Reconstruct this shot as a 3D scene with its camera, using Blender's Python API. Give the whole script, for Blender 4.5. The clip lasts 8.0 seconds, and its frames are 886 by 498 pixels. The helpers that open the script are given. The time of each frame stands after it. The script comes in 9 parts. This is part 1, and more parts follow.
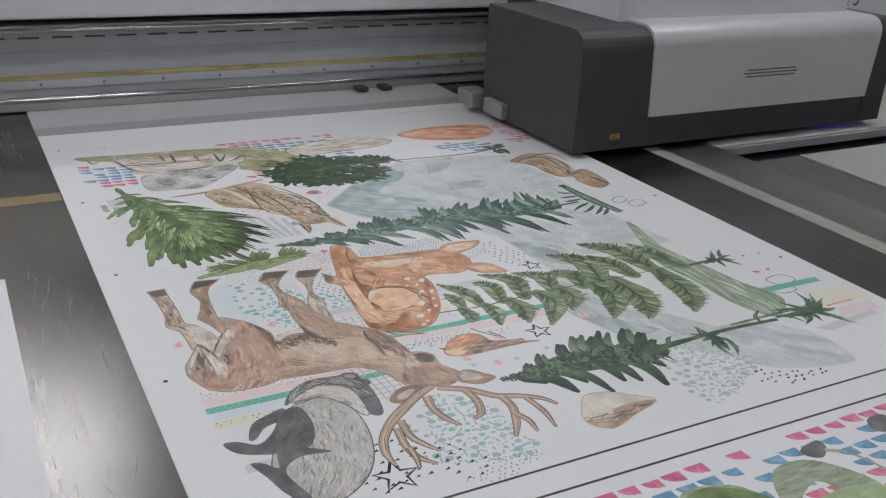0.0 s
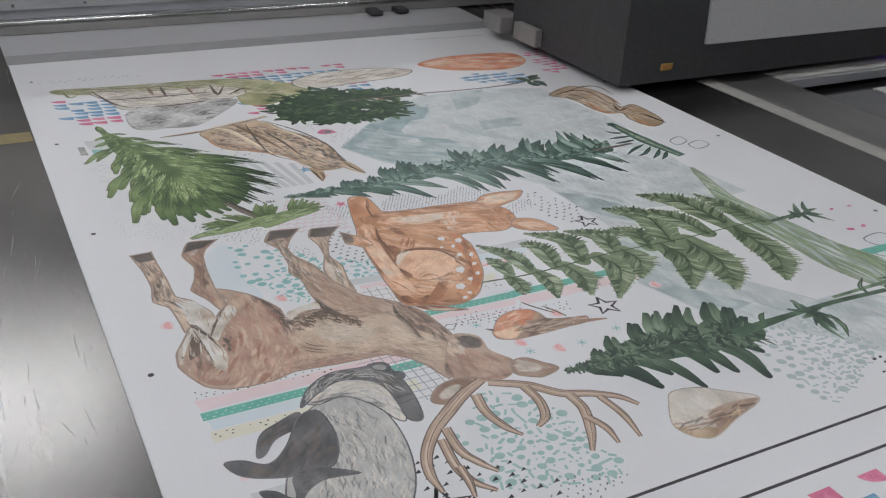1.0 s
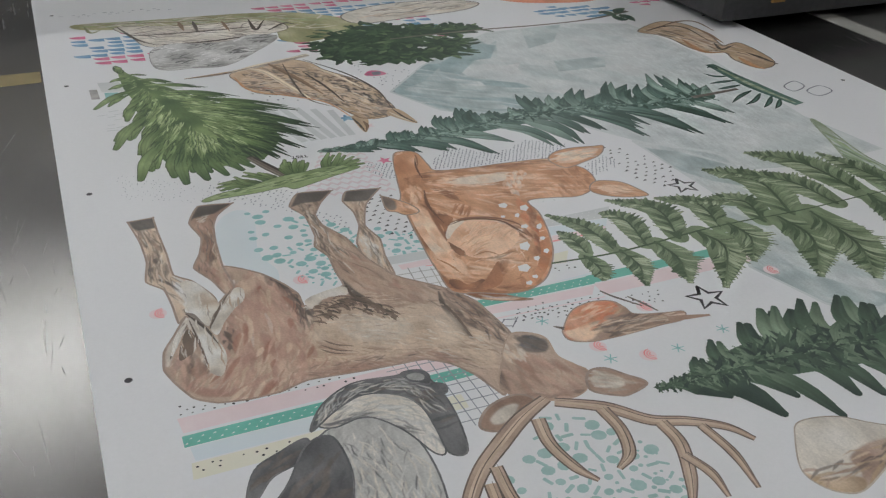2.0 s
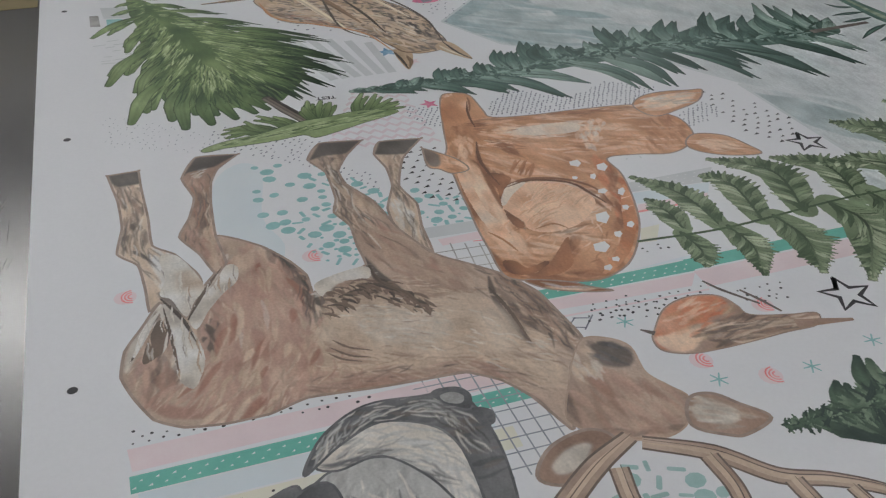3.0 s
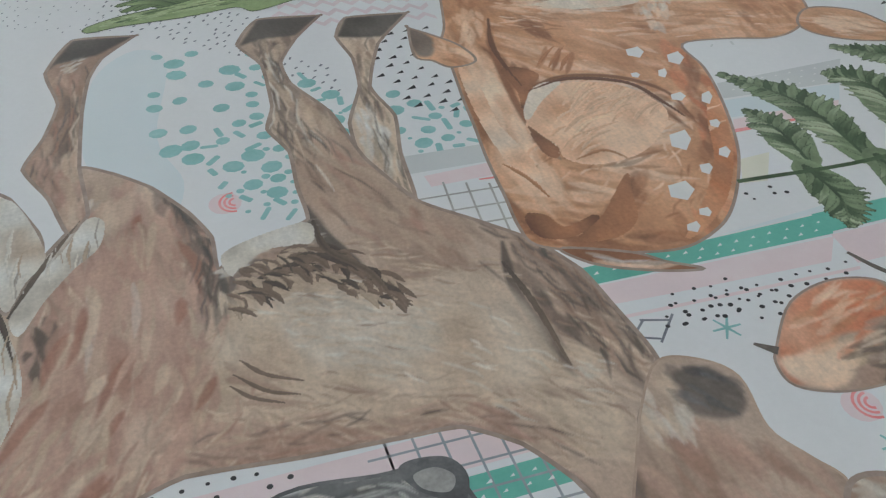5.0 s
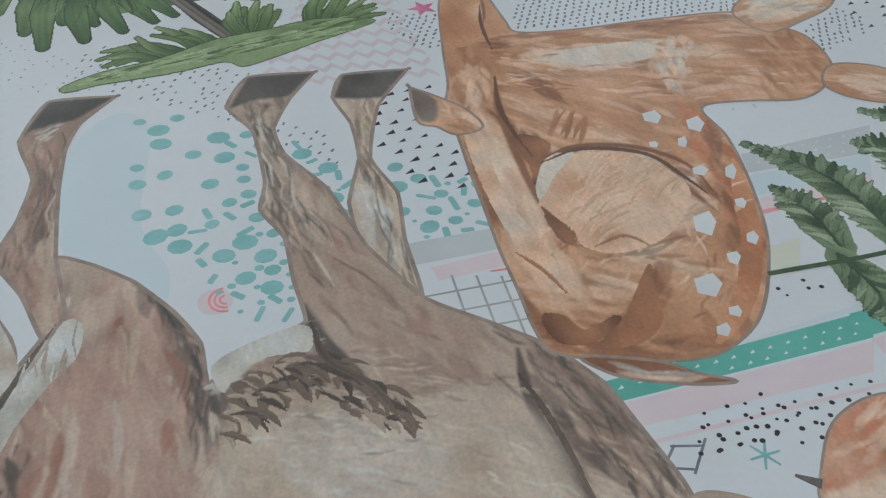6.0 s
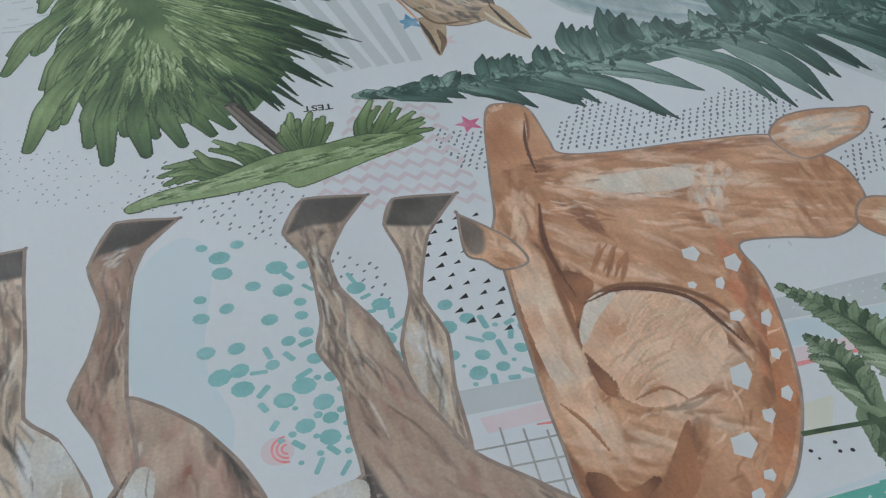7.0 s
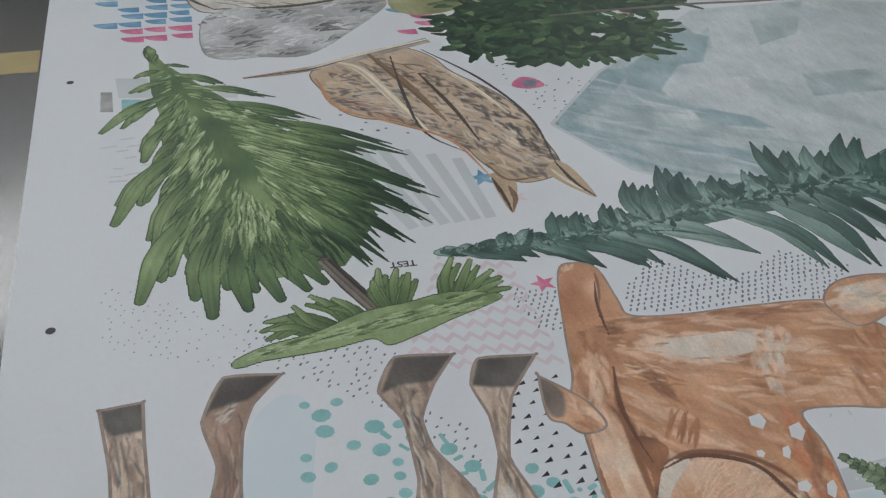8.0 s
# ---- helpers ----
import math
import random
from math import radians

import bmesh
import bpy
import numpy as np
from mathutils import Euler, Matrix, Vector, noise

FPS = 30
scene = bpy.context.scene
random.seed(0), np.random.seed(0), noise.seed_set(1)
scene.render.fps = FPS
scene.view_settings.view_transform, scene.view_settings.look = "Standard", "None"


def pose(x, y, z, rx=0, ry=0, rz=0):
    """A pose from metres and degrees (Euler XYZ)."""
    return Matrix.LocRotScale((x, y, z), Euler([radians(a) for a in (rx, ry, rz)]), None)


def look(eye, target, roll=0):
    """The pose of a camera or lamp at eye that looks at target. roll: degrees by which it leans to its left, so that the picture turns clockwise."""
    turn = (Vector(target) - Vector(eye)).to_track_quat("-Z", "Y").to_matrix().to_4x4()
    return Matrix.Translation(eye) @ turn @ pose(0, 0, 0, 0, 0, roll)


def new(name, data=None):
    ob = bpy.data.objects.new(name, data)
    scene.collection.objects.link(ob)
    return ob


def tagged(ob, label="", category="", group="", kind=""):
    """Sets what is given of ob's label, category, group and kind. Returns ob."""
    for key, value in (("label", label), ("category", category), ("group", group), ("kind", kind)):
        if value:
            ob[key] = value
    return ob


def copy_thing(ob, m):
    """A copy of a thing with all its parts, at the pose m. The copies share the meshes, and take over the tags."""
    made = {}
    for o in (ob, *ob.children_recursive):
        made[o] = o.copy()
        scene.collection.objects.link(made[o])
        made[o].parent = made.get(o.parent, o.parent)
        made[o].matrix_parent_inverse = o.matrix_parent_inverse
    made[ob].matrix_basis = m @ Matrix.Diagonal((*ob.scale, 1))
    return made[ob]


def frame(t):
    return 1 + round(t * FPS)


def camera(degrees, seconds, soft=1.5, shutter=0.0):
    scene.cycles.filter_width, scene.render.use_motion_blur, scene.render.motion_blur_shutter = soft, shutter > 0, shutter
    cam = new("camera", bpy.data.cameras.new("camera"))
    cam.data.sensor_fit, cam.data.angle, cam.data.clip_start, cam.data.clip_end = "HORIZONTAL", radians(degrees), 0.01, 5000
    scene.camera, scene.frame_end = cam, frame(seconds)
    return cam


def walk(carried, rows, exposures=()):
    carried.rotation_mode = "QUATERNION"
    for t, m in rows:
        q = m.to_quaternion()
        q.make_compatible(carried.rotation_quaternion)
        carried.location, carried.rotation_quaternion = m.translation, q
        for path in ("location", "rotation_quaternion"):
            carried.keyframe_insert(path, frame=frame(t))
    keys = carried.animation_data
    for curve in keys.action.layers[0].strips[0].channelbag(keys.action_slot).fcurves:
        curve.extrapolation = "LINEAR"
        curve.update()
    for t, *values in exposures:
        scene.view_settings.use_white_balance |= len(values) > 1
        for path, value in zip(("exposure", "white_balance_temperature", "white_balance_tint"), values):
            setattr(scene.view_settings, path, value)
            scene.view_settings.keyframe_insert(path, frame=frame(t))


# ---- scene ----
cam = camera(51.5, 8.0, 1.25)
PATH = [
    (0, (-0.169, -0.5, 1.53), (0.728, 1.107, 0.749), 3.2),
    (0.5, (-0.147, -0.355, 1.505), (0.759, 1.204, 0.64), 3.8),
    (1, (-0.097, -0.25, 1.456), (0.773, 1.3, 0.538), 3.4),
    (1.5, (-0.031, -0.154, 1.418), (0.76, 1.398, 0.435), 2.3),
    (2, (0.027, -0.058, 1.373), (0.728, 1.506, 0.342), 1.9),
    (2.2, (0.046, -0.016, 1.355), (0.718, 1.545, 0.302), 1.7),
    (3.3, (0.141, 0.165, 1.245), (0.65, 1.709, 0.081), 0.2),
    (3.5, (0.157, 0.193, 1.224), (0.643, 1.727, 0.037), -0.2),
    (4, (0.184, 0.253, 1.167), (0.654, 1.77, -0.05), -0.3),
    (4.2, (0.191, 0.274, 1.158), (0.658, 1.77, -0.085), -0.1),
    (5.3, (0.215, 0.373, 1.15), (0.691, 1.758, -0.212), 0.6),
    (5.5, (0.216, 0.387, 1.152), (0.701, 1.766, -0.213), 0.8),
    (6, (0.221, 0.414, 1.166), (0.71, 1.789, -0.201), 1.3),
    (6.5, (0.227, 0.432, 1.191), (0.685, 1.827, -0.168), 1.0),
    (7, (0.213, 0.457, 1.242), (0.669, 1.833, -0.136), 2.0),
    (7.5, (0.189, 0.469, 1.28), (0.653, 1.893, -0.046), 2.7),
    (8, (0.164, 0.471, 1.316), (0.62, 1.965, 0.066), 2.5),
]
EXPOSURES = [(0.0, -0.2, 6580, 16), (1.0, -0.26, 6550, 16), (2.0, -0.49, 6680, 13), (3.5, -0.65, 6550, 15), (5.5, -0.52, 6200, 7), (6.5, -0.5, 5950, 7), (7.0, -0.52, 6000, 8), (7.5, -0.45, 6350, 10), (8.0, -0.57, 6350, 12)]
walk(cam, [(t, look(eye, target, roll)) for t, eye, target, roll in PATH], EXPOSURES)

# ---- light: the workshop's ceiling tubes and a dim grey surround ----
world = bpy.data.worlds.new("workshop_air")
scene.world = world
world.use_nodes = True
world.node_tree.nodes["Background"].inputs[0].default_value = (0.55, 0.6, 0.66, 1)
world.node_tree.nodes["Background"].inputs[1].default_value = 0.12
TUBE_POWER = 34.0
TUBES = [(-0.3, 4.03), (2.6, 4.03), (-3.2, 4.03), (-0.25, 1.2), (2.6, 1.2), (-2.9, 1.2), (-0.25, -1.8), (2.4, -1.8), (-2.9, -1.8)]


# ---- materials ----
def shader(name, rough=0.5, metal=0.0, spec=0.5):
    m = bpy.data.materials.new(name)
    m.use_nodes = True
    b = m.node_tree.nodes["Principled BSDF"]
    b.inputs["Roughness"].default_value = rough
    b.inputs["Metallic"].default_value = metal
    b.inputs["Specular IOR Level"].default_value = spec
    return m, m.node_tree.nodes, m.node_tree.links, b


def noise_at(nodes, links, scale, stretch=(1, 1, 1), turn=0.0, detail=4.0, rough=0.55):
    co = nodes.new("ShaderNodeTexCoord")
    mp = nodes.new("ShaderNodeMapping")
    mp.inputs["Scale"].default_value = stretch
    mp.inputs["Rotation"].default_value = (0, 0, radians(turn))
    nz = nodes.new("ShaderNodeTexNoise")
    nz.inputs["Scale"].default_value, nz.inputs["Detail"].default_value, nz.inputs["Roughness"].default_value = scale, detail, rough
    links.new(co.outputs["Object"], mp.inputs[0])
    links.new(mp.outputs[0], nz.inputs["Vector"])
    return nz


def ramp_of(nodes, links, source, stops):
    r = nodes.new("ShaderNodeValToRGB")
    while len(r.color_ramp.elements) < len(stops):
        r.color_ramp.elements.new(0.5)
    for e, (p, c) in zip(r.color_ramp.elements, stops):
        e.position, e.color = p, (*c, 1)
    links.new(source, r.inputs[0])
    return r


def bump_of(nodes, links, b, source, strength, distance):
    k = nodes.new("ShaderNodeBump")
    k.inputs["Strength"].default_value, k.inputs["Distance"].default_value = strength, distance
    links.new(source, k.inputs["Height"])
    links.new(k.outputs[0], b.inputs["Normal"])


def lin(v):
    v /= 255
    return v / 12.92 if v < 0.04045 else ((v + 0.055) / 1.055) ** 2.4


PAPER_WHITE = (184, 186, 188)


def ink(r, g, b):
    """A printed colour, given beside a sheet that reads PAPER_WHITE, as a base colour."""
    return tuple(min(0.9, 0.8 * lin(v) / lin(p)) for v, p in zip((r, g, b), PAPER_WHITE))


def plain(name, colour, rough=0.5, metal=0.0, grain=40.0, vary=0.12, bump=0.0, stretch=(1, 1, 1)):
    m, nodes, links, b = shader(name, rough, metal)
    nz = noise_at(nodes, links, grain, stretch)
    lo, hi = tuple(c * (1 - vary) for c in colour), tuple(min(1, c * (1 + vary)) for c in colour)
    links.new(ramp_of(nodes, links, nz.outputs[0], [(0.3, lo), (0.7, hi)]).outputs[0], b.inputs["Base Color"])
    big = noise_at(nodes, links, 2.5)
    rr = nodes.new("ShaderNodeMapRange")
    rr.inputs[3].default_value, rr.inputs[4].default_value = max(0.02, rough - 0.1), min(1, rough + 0.1)
    links.new(big.outputs[0], rr.inputs[0])
    links.new(rr.outputs[0], b.inputs["Roughness"])
    if bump:
        bump_of(nodes, links, b, nz.outputs[0], bump, 0.002)
    return m


TONES = {}


def wash(name, dark, mid, light, scale=14.0, stretch=(1, 1, 1), turn=0.0, spread=0.22):
    """Printed watercolour: pooled pigment at two scales with a fine print grain."""
    m, nodes, links, b = shader(name, 0.42, 0.0, 0.35)
    big = noise_at(nodes, links, scale, stretch, turn, 6.0, 0.62)
    fine = noise_at(nodes, links, 420.0, (1, 1, 1), 0, 2.0)
    add = nodes.new("ShaderNodeMath")
    add.operation = "MULTIPLY_ADD"
    add.inputs[1].default_value = 0.22
    links.new(fine.outputs[0], add.inputs[0])
    sub = nodes.new("ShaderNodeMath")
    sub.operation = "SUBTRACT"
    sub.inputs[1].default_value = 0.11
    links.new(big.outputs[0], sub.inputs[0])
    links.new(sub.outputs[0], add.inputs[2])
    r = ramp_of(nodes, links, add.outputs[0], [(0.5 - spread, ink(*dark)), (0.5, ink(*mid)), (0.5 + spread, ink(*light))])
    links.new(r.outputs[0], b.inputs["Base Color"])
    bump_of(nodes, links, b, fine.outputs[0], 0.12, 0.0004)
    TONES[name] = [np.array(ink(*c)) for c in (dark, mid, light)]
    return m


def pigment(name):
    """Ink whose colour is laid on with the brush, under a paper grain and pooled streaks."""
    m, nodes, links, b = shader(name, 0.42, 0.0, 0.35)
    at = nodes.new("ShaderNodeAttribute")
    at.attribute_name = "pigment"
    pool = noise_at(nodes, links, 26.0, (1, 1, 1), 0, 6.0, 0.65)
    fibre = noise_at(nodes, links, 130.0, (1.6, 0.5, 1), 25, 4.0, 0.6)
    fine = noise_at(nodes, links, 480.0, (1, 1, 1), 0, 2.0)
    last = at.outputs["Color"]
    for nz, lo, hi in ((pool, 0.86, 1.14), (fibre, 0.86, 1.14), (fine, 0.88, 1.12)):
        mr = nodes.new("ShaderNodeMapRange")
        mr.inputs[1].default_value, mr.inputs[2].default_value = 0.2, 0.8
        mr.inputs[3].default_value, mr.inputs[4].default_value = lo, hi
        links.new(nz.outputs[0], mr.inputs[0])
        mx = nodes.new("ShaderNodeVectorMath")
        mx.operation = "MULTIPLY"
        links.new(last, mx.inputs[0])
        links.new(mr.outputs[0], mx.inputs[1])
        last = mx.outputs[0]
    links.new(last, b.inputs["Base Color"])
    bump_of(nodes, links, b, fine.outputs[0], 0.12, 0.0004)
    return m


def brushed_steel(name, colour, turn=0.0, rough=0.28):
    m, nodes, links, b = shader(name, rough, 1.0)
    fine = noise_at(nodes, links, 160.0, (1, 0.03, 1), turn, 5.0, 0.6)
    blot = noise_at(nodes, links, 5.0, (1, 0.5, 1), 0, 5.0, 0.6)
    lo, hi = tuple(c * 0.8 for c in colour), tuple(c * 1.15 for c in colour)
    links.new(ramp_of(nodes, links, blot.outputs[0], [(0.3, lo), (0.7, hi)]).outputs[0], b.inputs["Base Color"])
    mul = nodes.new("ShaderNodeMath")
    mul.operation = "MULTIPLY_ADD"
    mul.inputs[1].default_value = 0.03
    links.new(fine.outputs[0], mul.inputs[0])
    rr = nodes.new("ShaderNodeMapRange")
    rr.inputs[3].default_value, rr.inputs[4].default_value = rough - 0.04, rough + 0.03
    links.new(blot.outputs[0], rr.inputs[0])
    links.new(rr.outputs[0], mul.inputs[2])
    links.new(mul.outputs[0], b.inputs["Roughness"])
    return m


def glow(name, colour, power):
    m, nodes, links, b = shader(name, 0.4)
    b.inputs["Base Color"].default_value = (*colour, 1)
    b.inputs["Emission Color"].default_value = (*colour, 1)
    b.inputs["Emission Strength"].default_value = power
    return m


STEEL = brushed_steel("brushed_bed_steel", (0.285, 0.277, 0.265), 0, 0.25)
STEEL_DARK = brushed_steel("dull_bed_steel", (0.33, 0.325, 0.31), 0, 0.42)
ALU = plain("pale_tape", (0.36, 0.355, 0.32), 0.5, 0.0, 30, 0.1)
CHROME = plain("polished_bar", (0.62, 0.62, 0.61), 0.14, 1.0, 2, 0.02)
GREY_PAINT = plain("grey_enamel", (0.36, 0.37, 0.385), 0.42, 0.0, 14, 0.06)
GREY_DEEP = plain("deep_grey_enamel", (0.30, 0.305, 0.31), 0.45, 0.0, 14, 0.08)
GREY_PALE = plain("pale_grey_enamel", (0.40, 0.41, 0.42), 0.4, 0.0, 14, 0.05)
TAUPE = plain("anodised_rail", (0.36, 0.35, 0.335), 0.38, 0.4, 20, 0.1, 0.0, (0.2, 1, 1))
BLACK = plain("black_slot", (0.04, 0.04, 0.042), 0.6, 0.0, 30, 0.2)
CAP = plain("charcoal_moulding", (0.052, 0.052, 0.055), 0.5, 0.0, 90, 0.15, 0.05)
SILVER = plain("silver_cover_paint", (0.60, 0.60, 0.605), 0.36, 0.15, 120, 0.05, 0.02)
COVER = plain("white_cover_paint", (0.62, 0.63, 0.64), 0.42, 0.0, 10, 0.04)
BRASS = plain("yellow_belt", (0.42, 0.34, 0.14), 0.4, 0.3, 9, 0.35, 0.0, (1, 0.2, 0.2))
YELLOW = plain("yellow_strip_paint", (0.75, 0.58, 0.22), 0.4, 0.0, 12, 0.1)
BEIGE = plain("beige_plate_paint", (0.44, 0.435, 0.41), 0.55, 0.0, 60, 0.06, 0.02)
GAP = plain("recess_floor", (0.05, 0.05, 0.053), 0.55, 0.0, 12, 0.15)
SLATE = plain("slate_grey_sheet", (0.12, 0.12, 0.124), 0.5, 0.0, 12, 0.12)
PAPER = plain("white_board", (0.8, 0.805, 0.81), 0.42, 0.0, 350, 0.015, 0.02)
# pale rear sheet with part of the gantry's shade mixed into its grey
REAR_SHEET = plain("shade_greyed_board", (0.47, 0.475, 0.48), 0.5, 0.0, 200, 0.03, 0.02)
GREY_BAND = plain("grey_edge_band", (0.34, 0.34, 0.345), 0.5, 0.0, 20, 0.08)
LABEL_PAPER = plain("label_paper", (0.72, 0.73, 0.74), 0.35, 0.0, 9, 0.06)
FRAME_GREY = plain("label_frame", (0.16, 0.16, 0.16), 0.5, 0.0, 20, 0.1)
CONCRETE = plain("concrete_floor", (0.26, 0.255, 0.245), 0.7, 0.0, 4, 0.2, 0.2)
WALL = plain("workshop_wall_paint", (0.5, 0.5, 0.49), 0.7, 0.0, 3, 0.06)
CEILING = plain("ceiling_paint", (0.42, 0.42, 0.42), 0.8, 0.0, 3, 0.06)
AMBER = plain("amber_plastic", (0.35, 0.19, 0.06), 0.3, 0.0, 40, 0.1)
PRINT_BLACK = wash("black_print", (38, 38, 40), (48, 48, 50), (60, 60, 60), 30)
TUBE = glow("tube_light", (0.93, 0.975, 1.0), TUBE_POWER)
VIOLET = glow("violet_lamp", (0.28, 0.05, 1.0), 1.5)


# ---- mesh helpers ----
def part(name, bm, material, parent=None, label="", smooth=False):
    me = bpy.data.meshes.new(name)
    bmesh.ops.recalc_face_normals(bm, faces=bm.faces)
    bm.to_mesh(me)
    bm.free()
    me.materials.append(material)
    if smooth:
        me.shade_smooth()
    ob = new(name, me)
    if parent:
        ob.parent = parent
    if label:
        tagged(ob, label)
    return ob


def box(x0, x1, y0, y1, z0, z1, bevel=0.0, segments=2):
    bm = bmesh.new()
    bmesh.ops.create_cube(bm, size=1, matrix=Matrix.Translation(((x0 + x1) / 2, (y0 + y1) / 2, (z0 + z1) / 2)) @ Matrix.Diagonal((x1 - x0, y1 - y0, z1 - z0, 1)))
    if bevel:
        bmesh.ops.bevel(bm, geom=list(bm.edges), offset=bevel, segments=segments, profile=0.6, affect="EDGES")
    return bm


def rod(x0, x1, y, z, r, sides=14):
    bm = bmesh.new()
    bmesh.ops.create_cone(bm, cap_ends=True, segments=sides, radius1=r, radius2=r, depth=x1 - x0, matrix=pose((x0 + x1) / 2, y, z, 0, 90, 0))
    return bm


def prism_x(profile, x0, x1, skew=0.0):
    """A profile in (y, z) drawn out along x; skew draws the lower edge of both ends inwards."""
    bm = bmesh.new()
    zs = [z for _, z in profile]
    zl, zh = min(zs), max(zs)
    a = [bm.verts.new((x0 + skew * (zh - z) / (zh - zl), y, z)) for y, z in profile]
    b = [bm.verts.new((x1 - skew * (zh - z) / (zh - zl), y, z)) for y, z in profile]
    bm.faces.new(a)
    bm.faces.new(b[::-1])
    for i in range(len(a)):
        j = (i + 1) % len(a)
        bm.faces.new((a[i], b[i], b[j], a[j]))
    return bm


def empty(name, label, category, x=0.0, y=0.0, z=0.0, group="", kind=""):
    return tagged(new(name), label, category, group, kind)


# ---- the workshop shell ----
X0, X1, Y0, Y1, TOP = -5.0, 6.0, -4.5, 9.5, 3.3
tagged(part("floor", box(X0, X1, Y0, Y1, -0.1, 0.0), CONCRETE), "worn grey concrete workshop floor", "floor", kind="structure")
tagged(part("ceiling", box(X0, X1, Y0, Y1, TOP, TOP + 0.1), CEILING), "plain pale grey workshop ceiling", "ceiling", kind="structure")
tagged(part("wall_north", box(X0, X1, Y1, Y1 + 0.15, 0, TOP), WALL), "plain pale workshop wall", "wall", kind="structure")
tagged(part("wall_south", box(X0, X1, Y0 - 0.15, Y0, 0, TOP), WALL), "plain pale workshop wall", "wall", kind="structure")
tagged(part("wall_west", box(X0 - 0.15, X0, Y0, Y1, 0, TOP), WALL), "plain pale workshop wall", "wall", kind="structure")
tagged(part("wall_east", box(X1, X1 + 0.15, Y0, Y1, 0, TOP), WALL), "plain pale workshop wall", "wall", kind="structure")


def ceiling_light(x, y):
    root = empty("ceiling_light", "long white tube light under the ceiling", "ceiling light", group="ceiling tube lights")
    part("housing", box(-0.75, 0.75, -0.09, 0.09, -0.05, 0.0, 0.008), COVER, root)
    part("diffuser", box(-0.72, 0.72, -0.06, 0.06, -0.075, -0.051, 0.006), TUBE, root, "glowing white diffuser")
    root.location = (x, y, TOP)
    return root


first = ceiling_light(*TUBES[0])
for x, y in TUBES[1:]:
    copy_thing(first, pose(x, y, TOP))

# ---- the flatbed table ----
Z = 0.85          # top of the printed board
BED = Z - 0.003
bed = empty("printer_bed", "brushed steel flatbed of a large printer, scratched", "printer bed")
part("bed_plate", box(-0.95, 1.438, -1.1, 2.9, BED - 0.06, BED, 0.002), STEEL, bed, "brushed steel plate with fine scratches")
part("bed_plate", box(1.4855, 1.655, -1.1, 2.9, BED - 0.06, BED - 0.001, 0.002), STEEL_DARK, bed, "dull dark steel strip")
part("edge_tape", box(1.4385, 1.485, -1.1, 2.9, BED - 0.05, BED + 0.0005), ALU, bed, "pale inlaid strip")
part("side_apron", box(-0.95, 1.66, -1.09, -1.05, 0.35, BED - 0.061, 0.004), GREY_PAINT, bed)
part("side_apron", box(-0.94, -0.90, -1.04, 2.9, 0.35, BED - 0.061, 0.004), GREY_PAINT, bed)
for lx, ly in ((-0.85, -0.98), (1.55, -0.98), (-0.85, 2.75), (1.55, 2.75)):
    part("leg", box(lx - 0.05, lx + 0.05, ly - 0.05, ly + 0.05, 0.0, BED - 0.061, 0.004), GREY_DEEP, bed)

# gold strip added where the steel only mirrors a golden streak
GOLD = plain("pale_gold_glint", (0.8, 0.66, 0.36), 0.26, 1.0, 30, 0.12)
part("glint_strip", box(-0.95, 0.001, 1.412, 1.462, BED - 0.01, BED + 0.0003), GOLD, bed, "pale gold strip in place of a reflection on the steel")
SCRATCH = plain("bright_scratch", (0.5, 0.49, 0.47), 0.5, 1.0, 60, 0.1)
rs = random.Random(5)
scratch_bm = bmesh.new()
for k in range(70):
    sx, sy, sl, sa = rs.uniform(-0.13, -0.01), rs.choice((rs.uniform(0.45, 0.95), rs.uniform(0.3, 1.3))), rs.uniform(0.01, 0.09), radians(90 + rs.gauss(0, 10))
    if rs.random() < 0.2:
        sx = rs.uniform(1.26, 1.42)
    sw = rs.uniform(0.0001, 0.0005)
    dx, dy = math.cos(sa), math.sin(sa)
    sz = BED + 0.00012 + 0.000001 * k
    v = [scratch_bm.verts.new((sx + u * sl / 2 * dx - w * sw * dy, sy + u * sl / 2 * dy + w * sw * dx, sz)) for u, w in ((-1, 0), (0, -1), (1, 0), (0, 1))]
    scratch_bm.faces.new(v)
tagged(part("scratches", scratch_bm, SCRATCH, bed, "fine bright scratches"), kind="stuff")

shelf = empty("side_table", "beige painted side plate beside the flatbed", "side table")
part("top_plate", box(1.657, 3.6, 1.268, 2.9, BED - 0.02, BED - 0.002, 0.002), BEIGE, shelf)
part("front_lip", box(1.659, 3.6, 1.260, 1.2678, BED - 0.03, BED - 0.008, 0.001), GREY_PAINT, shelf)
part("recess_floor", box(1.657, 3.6, 1.12, 1.50, BED - 0.08, BED - 0.055), GAP, shelf, "dark recess under the plate")
part("lower_plate", box(1.657, 3.6, -1.1, 1.135, BED - 0.03, BED - 0.004, 0.002), SLATE, shelf, "slate grey plate")
for lx, ly in ((1.75, -0.98), (3.5, -0.98), (1.75, 2.75), (3.5, 2.75)):
    part("leg", box(lx - 0.04, lx + 0.04, ly - 0.04, ly + 0.04, 0.0, BED - 0.081, 0.004), GREY_DEEP, shelf)
tagged(part("pale_panel", box(1.82, 3.3, 0.2, 1.128, BED - 0.0035, BED + 0.001, 0.001), BEIGE), "pale beige panel lying on the slate plate", "panel")

